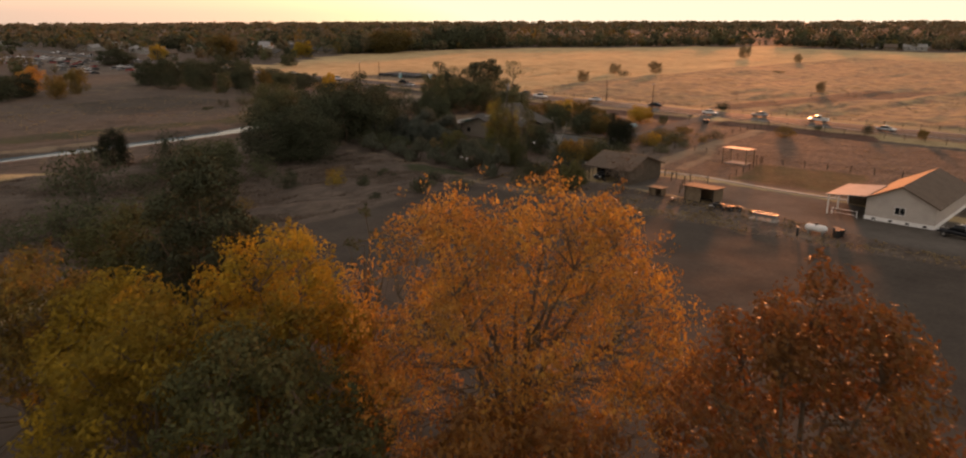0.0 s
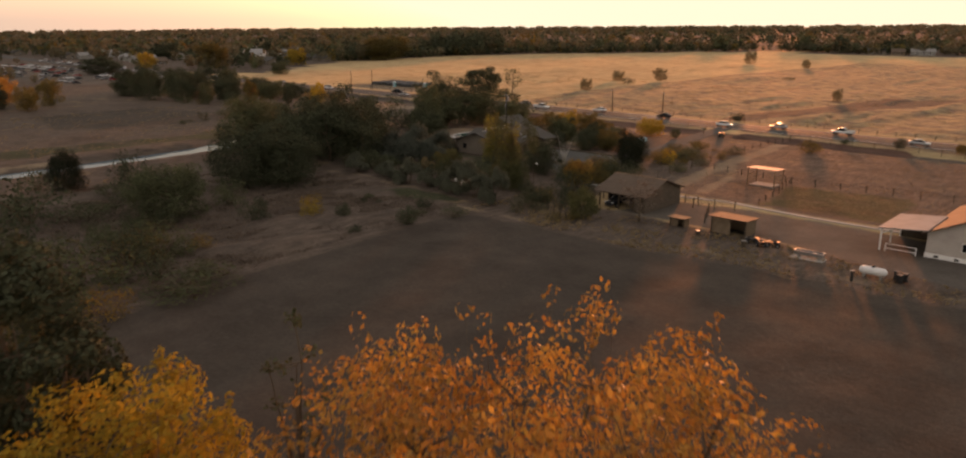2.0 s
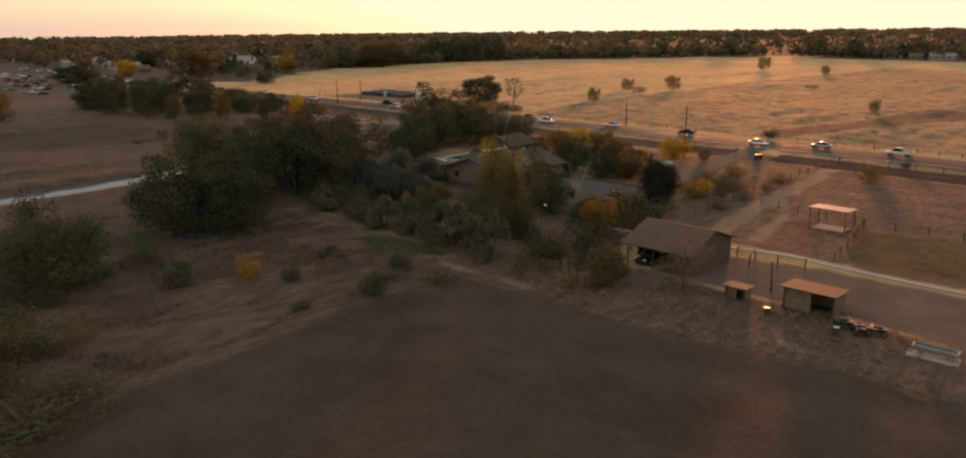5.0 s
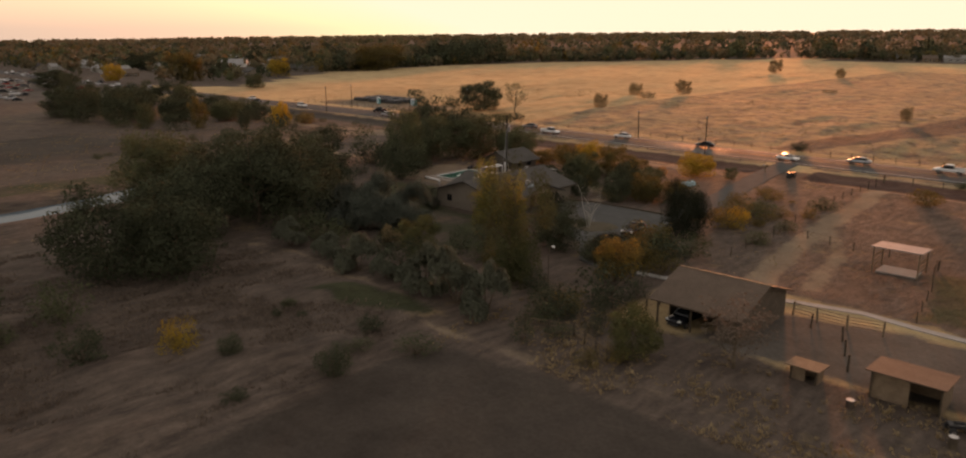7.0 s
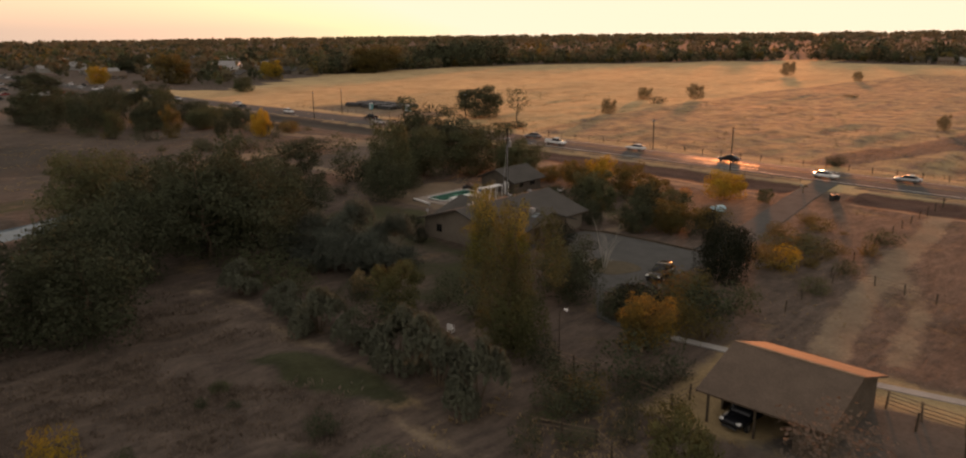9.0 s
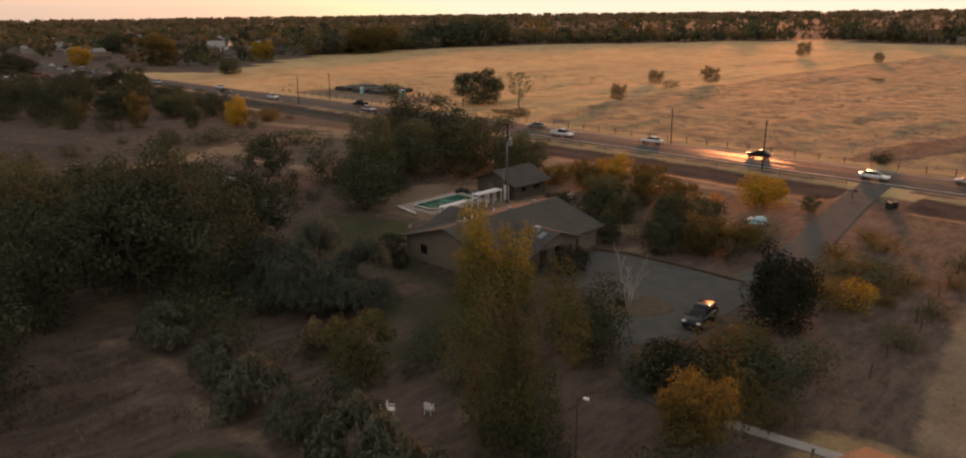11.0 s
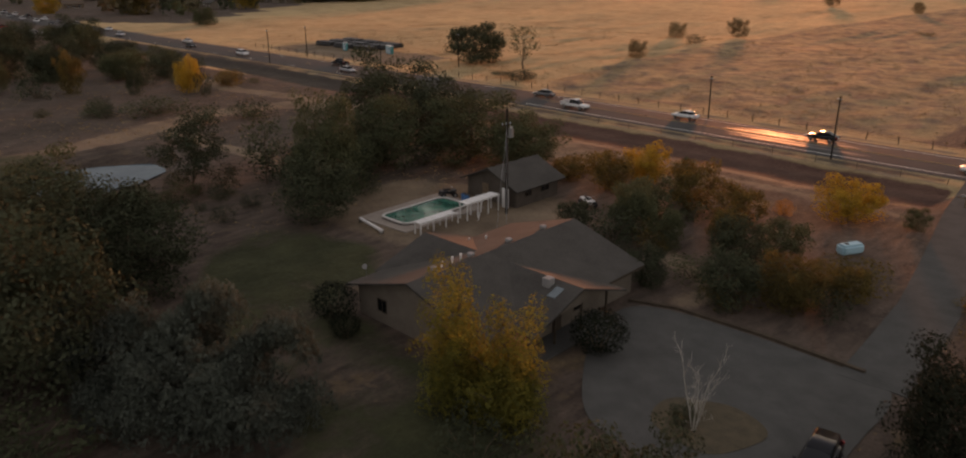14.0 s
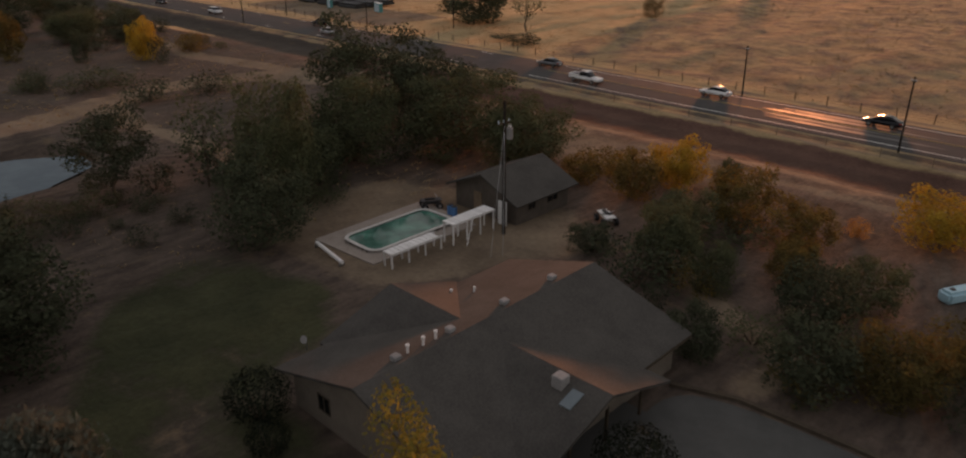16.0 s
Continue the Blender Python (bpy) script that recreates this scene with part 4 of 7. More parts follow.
part("porch_floor", boxes((-118.3, -116.0, 134.4, 144.7, -0.1, 0.12)), DRIVE, house)
gable_roof(house, -131.7, -118.3, 131.6, 149.6, 2.7, 4.75, "y", SHINGLE, 0.75, label="dark brown asphalt shingle slope")
gable_roof(house, -132.2, -116.7, 135.0, 144.6, 2.62, 4.25, "x", SHINGLE, 0.75, label="dark brown asphalt shingle slope of the cross wing")
for xx, yy, face in ((-128.8, 131.6, "-y"), (-121.5, 131.6, "-y"), (-118.3, 142.3, "+x"), (-118.3, 136.6, "+x"), (-132.3, 138, "-x"), (-131.7, 147.4, "-x"), (-122, 149.6, "+y"), (-128, 149.6, "+y")):
    window(house, xx, yy, 0.95, 1.1, 1.1, face, DARK_WOOD)
part("pier", boxes((-117.6, -116.7, 133.6, 134.5, -0.3, 2.2), bevel=0.03), BRICK_RED, house, "red brick pier at the porch corner")
door = part("door", boxes((-118.3, -118.2, 139.2, 140.2, 0.12, 2.15), bevel=0.02), DARK_WOOD, house, "dark front door")
part("handle", tube(bmesh.new(), [(-118.2, 139.35, 1.1), (-118.12, 139.35, 1.1)], [0.03, 0.03], 8), STEEL, door)
for xx, yy in ((-125.7, 135.0), (-125.7, 136.1), (-125.7, 137.0)):
    pipe(house, xx, yy, 4.5)
for xx, yy, zz in ((-130.9, 143.1, 2.85), (-129.6, 143.9, 3.2)):
    pipe(house, xx, yy, zz, 0.42, 0.07)
for yy in (133.9, 137.8, 142.2, 146.6):
    part("roof_vent", boxes((-125.9, -125.4, yy, yy + 0.5, 4.5, 4.86), bevel=0.06), METAL_ROOF, house, "small metal roof vent")
sk = part("skylight", boxes((-119.0, -118.3, 138.7, 139.4, 3.8, 4.55), bevel=0.05), METAL_ROOF, house, "boxy metal roof cooler hood")
for xx in (-132.47, -117.62):
    part("fascia", boxes((xx, xx + 0.08, 130.85, 150.3, 2.24, 2.42)), DARK_WOOD, house)
for yy in (134.8, 137.9, 141.0, 144.2):
    part("porch_post", boxes((-117.15, -117.0, yy, yy + 0.15, -0.1, 2.45), bevel=0.01), DARK_WOOD, house)
part("roof_light", roof_slab((-117.9, 138.0, 3.69), (-117.2, 138.0, 3.69), (-117.2, 139.1, 4.06), (-117.9, 139.1, 4.06), 0.08), plain("dusty_glass", (0.13, 0.17, 0.185), 0.35), house, "blue-grey glazed roof light")
# aerial on the eave
ant = thing("roof_aerial", pose(-133.0, 133.4, 2.3), "small pale dish aerial on the eave", "aerial")
part("mast", tube(bmesh.new(), [(0, 0, -0.1), (0, 0, 0.6)], [0.03, 0.03], 6), STEEL, ant)
bm = bmesh.new()
bmesh.ops.create_cone(bm, cap_ends=True, segments=16, radius1=0.07, radius2=0.24, depth=0.12, matrix=pose(0, -0.1, 0.7, 65, 0, 20))
part("dish", bm, METAL_ROOF, ant)

# the pool house
shed = thing("pool_house", Matrix(), "small dark wooden pool house with a shingled gable roof", "outbuilding")
part("wall", gable_walls(bmesh.new(), -147.6, -140.0, 159.6, 166.8, 2.3, 3.9, "y"), surface("stained_boards", (0.085, 0.07, 0.058), (0.14, 0.115, 0.095), 1.2, 0.9, 14, 0.3), shed, "dull brown board walls")
gable_roof(shed, -147.6, -140.0, 159.6, 166.8, 2.4, 4.05, "y", SHINGLE, 0.7, label="dark shingle slope")
window(shed, -140.0, 164.5, 1.0, 1.4, 1.0, "+x", DARK_WOOD)
window(shed, -140.0, 161.6, 1.0, 1.0, 1.0, "+x", DARK_WOOD)
part("door", boxes((-145.2, -144.2, 159.5, 159.58, 0, 2.0), bevel=0.01), OLD_WOOD, shed, "weathered board door")

# the open barn
barn = thing("barn", Matrix(), "brown roofed open barn with a dark bay", "barn")
bx0, bx1, by0, by1 = -78.2, -69.9, 110.2, 120.8
for name_, dims in (("wall", (bx0, bx0 + 0.15, by0 + 2.6, by1, -0.2, 2.7)), ("wall", (bx1 - 0.15, bx1, by0, by1, -0.2, 2.7)), ("wall", (bx0 + 0.15, bx1 - 0.15, by1 - 0.15, by1, -0.2, 2.75)), ("wall", (-71.8, bx1 - 0.15, by0, by0 + 0.15, -0.2, 2.7))):
    part(name_, boxes(dims), BARN_BOARDS, barn)
ym = (by0 + by1) / 2
for x, s in ((bx1, 1), (bx0, -1)):
    bm = bmesh.new()
    a = [bm.verts.new(p) for p in ((x, by0, 2.7), (x, by1, 2.7), (x, ym, 4.35))]
    c = [bm.verts.new(v.co - Vector((0.1 * s, 0, 0))) for v in a]
    bm.faces.new(a if s > 0 else a[::-1])
    bm.faces.new(c[::-1] if s > 0 else c)
    part("gable", bm, BARN_BOARDS, barn)
for xx in (bx0 + 0.1, -74.6):
    part("post", boxes((xx, xx + 0.15, by0 + 0.02, by0 + 0.17, -0.2, 2.7)), DARK_WOOD, barn)
gable_roof(barn, bx0, bx1, by0, by1, 2.75, 4.5, "x", BROWN_ROOF, 0.55, label="faded brown roof slope")
part("ridge_cap", boxes((bx0 - 0.55, bx1 + 0.55, ym - 0.14, ym + 0.14, 4.42, 4.53), bevel=0.02), OLD_WOOD, barn, "pale ridge cap")


def lean_to(x0, x1, y0, y1, zf, zb, name, label, wall=OLD_WOOD, roof=OLD_WOOD):
    """A low shed, open to -y, under one slope."""
    ob = thing(name, Matrix(), label, "shed")
    part("back_wall", boxes((x0, x1, y1 - 0.1, y1, -0.1, zb)), wall, ob)
    part("side_wall", boxes((x0, x0 + 0.1, y0 + 0.4, y1 - 0.1, -0.1, zb)), wall, ob)
    part("side_wall", boxes((x1 - 0.1, x1, y0 + 0.4, y1 - 0.1, -0.1, zb)), wall, ob)
    part("front_wall", boxes((x0, x0 + (x1 - x0) * 0.55, y0 + 0.3, y0 + 0.4, -0.1, zf)), wall, ob)
    for k in range(2):
        xx = x0 + 0.05 + (x1 - x0 - 0.2) * k
        part("post", boxes((xx, xx + 0.12, y0 + 0.1, y0 + 0.22, -0.1, zf)), DARK_WOOD, ob)
    part("roof", roof_slab((x0 - 0.3, y0 - 0.3, zf + 0.1), (x1 + 0.3, y0 - 0.3, zf + 0.1), (x1 + 0.3, y1 + 0.3, zb + 0.15), (x0 - 0.3, y1 + 0.3, zb + 0.15), 0.1), roof, ob)
    return ob


lean_to(-58.0, -53.0, 107.8, 111.2, 2.3, 2.0, "animal_shed", "low brown wooden animal shed, half open", OLD_WOOD, BROWN_ROOF)
lean_to(-63.8, -61.6, 106.9, 108.6, 1.3, 1.1, "small_shelter", "tiny low wooden shelter with a board roof", OLD_WOOD, OLD_WOOD)

# hay shelter: a flat roof on posts with rails
hay = thing("field_shelter", Matrix(), "open field shelter with a pale flat roof and side rails", "shelter")
hx0, hx1, hy0, hy1 = -68.1, -63.3, 141.3, 144.9
part("roof", roof_slab((hx0 - 0.3, hy0 - 0.3, 3.15), (hx1 + 0.3, hy0 - 0.3, 3.15), (hx1 + 0.3, hy1 + 0.3, 2.85), (hx0 - 0.3, hy1 + 0.3, 2.85), 0.1), METAL_ROOF, hay, "pale corrugated roof sheet")
for xx in (hx0, hx1):
    for yy in (hy0, hy1):
        part("post", boxes((xx - 0.07, xx + 0.07, yy - 0.07, yy + 0.07, -0.2, 2.85 + (0.2 if yy == hy0 else 0))), OLD_WOOD, hay)
    for zz in (0.6, 1.15, 1.7):
        part("rail", boxes((xx - 0.1, xx - 0.05, hy0 + 0.05, hy1 - 0.05, zz, zz + 0.15)), OLD_WOOD, hay)
part("slab", boxes((hx0 + 0.3, hx1 - 0.3, hy0 + 0.3, hy1 - 0.3, -0.1, 0.12)), CONCRETE, hay)

# the farm house with its carport
fh = thing("farm_house", Matrix(), "white sided farm building with a brown gable roof and carport", "house")
part("wall", gable_walls(bmesh.new(), -33.2, -24.2, 115.3, 133.0, 3.2, 5.3, "y"), surface("pale_siding", (0.42, 0.37, 0.335), (0.55, 0.49, 0.44), 0.7, 0.7, 10, 0.15), fh, "pale painted siding")
part("base_course", boxes((-33.26, -24.14, 115.24, 133.06, -0.3, 0.55)), WHITE, fh, "white base course")
for k in range(4):
    part("base_vent", boxes((-32.2 + k * 2.2, -31.7 + k * 2.2, 115.2, 115.25, 0.12, 0.4)), BLACK, fh)
gable_roof(fh, -33.2, -24.2, 115.3, 133.0, 3.3, 5.5, "y", BROWN_ROOF, 0.6, label="sunlit brown roof slope")
part("carport_roof", roof_slab((-38.6, 114.2, 3.0), (-38.6, 123.8, 3.0), (-33.0, 123.8, 3.55), (-33.0, 114.2, 3.55), 0.14), METAL_ROOF, fh, "flat pale metal carport roof")
for yy in (114.6, 119.0, 123.4):
    part("carport_post", boxes((-38.3, -38.15, yy, yy + 0.15, -0.2, 3.0)), WHITE, fh)
part("brace", tube(bmesh.new(), [(-38.2, 114.6, 2.2), (-36.6, 114.6, 3.1)], [0.05, 0.05], 6), WHITE, fh)
part("rail", boxes((-37.6, -34.0, 114.6, 114.66, 0.35, 0.42), (-37.6, -34.0, 114.6, 114.66, 0.95, 1.02), (-37.6, -37.5, 114.6, 114.66, -0.1, 1.0), (-34.1, -34.0, 114.6, 114.66, -0.1, 1.0)), WHITE, fh)
window(fh, -28.7, 115.3, 1.3, 1.4, 1.1, "-y")
part("back_wall", boxes((-38.2, -33.3, 123.5, 123.62, -0.2, 3.0)), DARK_WOOD, fh)

# ---- pool ----
pool = thing("swimming_pool", Matrix(), "rectangular swimming pool with murky green water and pale coping", "pool")
PX0, PX1, PY0, PY1 = -148.6, -144.0, 146.9, 156.4


def pool_ring(inset, corner=1.1):
    """The pool's outline with round corners, drawn in by the inset."""
    out = []
    c = corner - inset
    for cx, cy, a0 in ((PX1 - corner, PY0 + corner, -90), (PX1 - corner, PY1 - corner, 0), (PX0 + corner, PY1 - corner, 90), (PX0 + corner, PY0 + corner, 180)):
        out += [(cx + c * math.cos(radians(a0 + 15 * k)), cy + c * math.sin(radians(a0 + 15 * k))) for k in range(7)]
    return out


part("water", poly(bmesh.new(), pool_ring(0.3), -0.1, 0.24), POOL, pool, "murky green pool water")
for name_, out_in, z0, z1, mat_ in (("coping", (0.0, 0.3), 0.28, 0.36, surface("pale_coping", (0.46, 0.44, 0.41), (0.6, 0.58, 0.55), 0.8, 0.75, 20, 0.15)), ("wall", (0.06, 0.26), -0.2, 0.28, surface("pool_wall", (0.2, 0.18, 0.16), (0.3, 0.27, 0.24), 0.9, 0.8, 14, 0.2))):
    bm = bmesh.new()
    rings = [[bm.verts.new((x, y, z)) for x, y in pool_ring(q)] for q, z in ((out_in[0], z0), (out_in[0], z1), (out_in[1], z1), (out_in[1], z0))]
    for ra, rb in zip(rings, rings[1:] + rings[:1]):
        for k in range(len(ra)):
            m = (k + 1) % len(ra)
            bm.faces.new((ra[k], ra[m], rb[m], rb[k]))
    part(name_, bm, mat_, pool)
for k in range(6):
    part("stay", boxes((PX0 + 0.9 + 0.55 * k, PX0 + 0.98 + 0.55 * k, PY0 - 0.04, PY0 + 0.05, -0.1, 0.28)), DARK_WOOD, pool)
    part("stay", boxes((PX1 - 0.05, PX1 + 0.04, PY0 + 1.3 + 1.4 * k, PY0 + 1.38 + 1.4 * k, -0.1, 0.28)), DARK_WOOD, pool)
deck = part("pool_deck", poly(bmesh.new(), [(PX0 - 1.6, PY0 - 1.4), (PX1 + 1.2, PY0 - 1.0), (PX1 + 1.4, PY1 + 0.8), (PX0 - 1.8, PY1 + 1.4)], -0.2, 0.1), surface("deck", (0.24, 0.2, 0.17), (0.34, 0.29, 0.25), 0.8, 0.85, 16, 0.3))
tagged(deck, "worn pinkish pool deck", "deck", kind="structure")


def bench_frame(x0, x1, y0, y1, z, name, label):
    ob = thing(name, Matrix(), label, "shade frame")
    for k in range(int((y1 - y0) / 0.5)):
        part("slat", boxes((x0, x1, y0 + k * 0.5, y0 + k * 0.5 + 0.44, z - 0.06, z)), WHITE, ob)
    for yy in np.linspace(y0 + 0.1, y1 - 0.1, 4):
        for xx in (x0 + 0.1, x1 - 0.1):
            part("post", boxes((xx - 0.05, xx + 0.05, yy - 0.05, yy + 0.05, -0.1, z - 0.06)), WHITE, ob)
    for xx in (x0 + 0.02, x1 - 0.08):
        part("beam", boxes((xx, xx + 0.06, y0, y1, z - 0.2, z - 0.061)), WHITE, ob)
    return ob


bench_frame(-142.2, -140.9, 152.8, 157.8, 1.9, "pergola", "white painted slatted shade frame by the pool")
bench_frame(-142.2, -141.1, 146.4, 151.8, 1.3, "pergola", "low white slatted shade frame along the pool")
lad = thing("pool_cover_roller", pose(-146.8, 144.7, 0.1), "long white pool cover roller on the deck", "roller")
part("tube", tube(bmesh.new(), [(-2.2, 0.2, 0.25), (2.4, -0.6, 0.25)], [0.16, 0.16], 10), WHITE, lad)
for xx, yy in ((-2.1, 0.2), (2.3, -0.6)):
    part("stand", boxes((xx - 0.05, xx + 0.05, yy - 0.25, yy + 0.25, -0.1, 0.25)), STEEL, lad)
stk = thing("leaning_pole", pose(-140.7, 154.6, 0.05), "thin white pole leaning on the shade frame", "pole")
part("rod", tube(bmesh.new(), [(0.6, -1.0, 0), (0, 0.4, 2.1)], [0.04, 0.04], 6), WHITE, stk)
for xx, yy in ((-146.6, 159.0 - 1.9), (-146.0, 157.0)):
    drum = thing("drum", pose(xx + 0.6, yy + 0.2, 0.1), "blue plastic drum beside the pool house", "drum")
    part("barrel", tube(bmesh.new(), [(0, 0, 0), (0, 0, 0.1), (0, 0, 0.45), (0, 0, 0.8), (0, 0, 0.9)], [0.26, 0.29, 0.3, 0.29, 0.26], 14), BLUE, drum)
    part("lid", tube(bmesh.new(), [(0, 0, 0.9), (0, 0, 0.94)], [0.27, 0.26], 14), BLACK, drum)
brd = thing("white_board", pose(-140.9, 158.7, 0), "upright white board fixed to the pool house", "board")
part("panel", boxes((-0.5, 0.5, 0, 0.06, 0.1, 2.3), bevel=0.01), WHITE, brd)


# ---- poles and wires ----
def utility_pole(x, y, h, lean=0.0, transformer=False, label="tall dark wooden utility pole with a crossarm"):
    ob = thing("utility_pole", pose(x, y, 0, lean, 0, 0), label, "pole")
    part("pole", tube(bmesh.new(), [(0, 0, -0.3), (0, 0, h / 2), (0, 0, h)], [0.17, 0.15, 0.12] if transformer else [0.12, 0.105, 0.085], 9), POLE_WOOD, ob)
    part("crossarm", boxes((-0.3, 0.3, -0.16, -0.04, h - 0.6, h - 0.5)) if not transformer else boxes((-0.16, -0.04, -0.7, 0.7, h - 1.9, h - 1.75)), DARK_WOOD, ob)
    for k in (-1, 0, 1):
        part("insulator", tube(bmesh.new(), [(k * (0.24 if not transformer else 0.0), -0.1 + (0.6 * k if transformer else 0), h - (0.5 if not transformer else 1.75)), (k * (0.24 if not transformer else 0.0), -0.1 + (0.6 * k if transformer else 0), h - (0.34 if not transformer else 1.5))], [0.06, 0.05], 7), PALE_BLUE, ob)
    if transformer:
        can = part("transformer", tube(bmesh.new(), [(0.35, 0.25, h - 3.1), (0.35, 0.25, h - 2.2), (0.35, 0.25, h - 2.1)], [0.27, 0.27, 0.2], 14), METAL_ROOF, ob, "pale grey transformer can")
        for k in (-0.1, 0.1):
            part("bushing", tube(bmesh.new(), [(0.35 + k, 0.25, h - 2.1), (0.35 + k, 0.25, h - 1.85)], [0.04, 0.03], 6), WHITE, can)
    return ob


utility_pole(-139.6, 157.5, 11.6, transformer=True, label="dark utility pole with a pale transformer beside the pool house")
utility_pole(-148.6, 218.4, 7.2, 1.5)
utility_pole(-123.0, 205.2, 8.6, -1.0)
utility_pole(-226, 234.4, 8.0)
utility_pole(-265.0, 204.6, 8.5)
utility_pole(-270.5, 219.6, 8.0)
utility_pole(-242.0, 222.5, 5.5)


def wire(a, b, sag, name="wire", r=0.015, label="thin overhead wire"):
    a, b = Vector(a), Vector(b)
    pts = [a.lerp(b, k / 12) - Vector((0, 0, sag * 4 * (k / 12) * (1 - k / 12))) for k in range(13)]
    tagged(part(name, tube(bmesh.new(), pts, [r] * 13, 5), STEEL), label, "wire")


wire((-139.5, 157.4, 9.0), (-136.6, 154.2, 0.0), -0.15, "guy_wire", 0.016, "pale guy wire from the pole to the ground")
wire((-139.5, 157.4, 9.6), (-137.2, 153.4, 0.0), -0.15, "guy_wire", 0.014, "pale guy wire from the pole to the ground")

# ---- tanks, troughs and yard clutter ----
def tank(m, length, r, material, label, legs=True):
    ob = thing("gas_tank", m, label, "tank")
    zs = r + 0.25
    prof = [(-length / 2, 0.02), (-length / 2 + 0.08, r * 0.5), (-length / 2 + 0.25, r * 0.86), (-length / 2 + 0.45, r), (length / 2 - 0.45, r), (length / 2 - 0.25, r * 0.86), (length / 2 - 0.08, r * 0.5), (length / 2, 0.02)]
    part("shell", tube(bmesh.new(), [(x, 0, zs) for x, _ in prof], [q for _, q in prof], 18), material, ob, "", True)
    part("dome", tube(bmesh.new(), [(0, 0, zs + r - 0.05), (0, 0, zs + r + 0.16), (0, 0, zs + r + 0.22)], [0.22, 0.22, 0.14], 12), BLACK, ob, "dark valve cover")
    for s in (-1, 1):
        part("foot", boxes((s * length * 0.3 - 0.1, s * length * 0.3 + 0.1, -r * 0.8, r * 0.8, -0.1, 0.35)), CONCRETE, ob)
    return ob


tank(pose(-35.3, 102.6, 0, 0, 0, 2), 3.0, 0.48, WHITE, "white horizontal propane tank on two blocks")
tub = thing("water_tank", pose(-108.3, 171.3, 0, 0, 0, 62), "pale blue rounded plastic tank lying on bare earth", "tank")
bm = boxes((-1.25, 1.25, -0.6, 0.6, -0.02, 0.95))
bmesh.ops.bevel(bm, geom=list(bm.edges), offset=0.22, segments=4, affect="EDGES")
part("shell", bm, plain("light_blue", (0.36, 0.6, 0.68), 0.45), tub)
part("lid", tube(bmesh.new(), [(-0.5, 0, 0.93), (-0.5, 0, 1.02)], [0.22, 0.2], 12), BLACK, tub, "dark screw lid")


def trough(x, y):
    ob = thing("water_trough", pose(x, y, 0, 0, 0, 4), "long grey metal water trough on a plinth", "trough")
    bm = bmesh.new()
    n = 12
    for k in range(n):
        a0, a1 = math.pi * (1 + k / n), math.pi * (1 + (k + 1) / n)
        ring = [(x_, 0.5 * math.cos(a), 0.85 + 0.55 * math.sin(a)) for x_ in (-1.7, 1.7) for a in (a0, a1)]
        v = [bm.verts.new(p) for p in ring]
        bm.faces.new((v[0], v[2], v[3], v[1]))
    for x_ in (-1.7, 1.7):
        v = [bm.verts.new((x_, 0.5 * math.cos(math.pi * (1 + k / n)), 0.85 + 0.55 * math.sin(math.pi * (1 + k / n)))) for k in range(n + 1)]
        bm.faces.new(v)
    part("basin", bm, METAL_ROOF, ob)
    part("rim", boxes((-1.74, 1.74, -0.54, -0.48, 0.82, 0.9), (-1.74, 1.74, 0.48, 0.54, 0.82, 0.9), (-1.76, -1.68, -0.48, 0.48, 0.82, 0.9), (1.68, 1.76, -0.48, 0.48, 0.82, 0.9)), STEEL, ob)
    part("water", boxes((-1.67, 1.67, -0.47, 0.47, 0.7, 0.78)), POND, ob)
    for s in (-1, 1):
        part("stand", boxes((s * 1.2 - 0.1, s * 1.2 + 0.1, -0.45, 0.45, 0.02, 0.42)), CONCRETE, ob)
    part("plinth", boxes((-2.1, 1.9, -1.0, 0.8, -0.1, 0.06), bevel=0.02), CONCRETE, ob, "cracked concrete plinth")
    return ob


trough(-43.3, 104.8)


def bin_can(x, y, h=1.0):
    ob = thing("bin", pose(x, y, 0, 0, 0, x * 13 % 60), "black plastic wheeled bin", "bin", "wheeled bins")
    bm = boxes((-0.28, 0.28, -0.32, 0.32, 0.08, h))
    for v in bm.verts:
        if v.co.z < 0.2:
            v.co.x *= 0.8
            v.co.y *= 0.8
    part("body", bm, BLACK, ob)
    part("lid", boxes((-0.3, 0.3, -0.36, 0.36, h, h + 0.07), bevel=0.02), BLACK, ob)
    for s in (-1, 1):
        part("wheel", tube(bmesh.new(), [(s * 0.2, 0.3, 0.1), (s * 0.27, 0.3, 0.1)], [0.1, 0.1], 12), RUBBER, ob)


for xx, yy in ((-32.9, 103.2), (-32.1, 103.0), (-32.4, 102.2), (-98.4, 191.2), (-97.6, 191.6), (-98.0, 190.6)):
    bin_can(xx, yy)


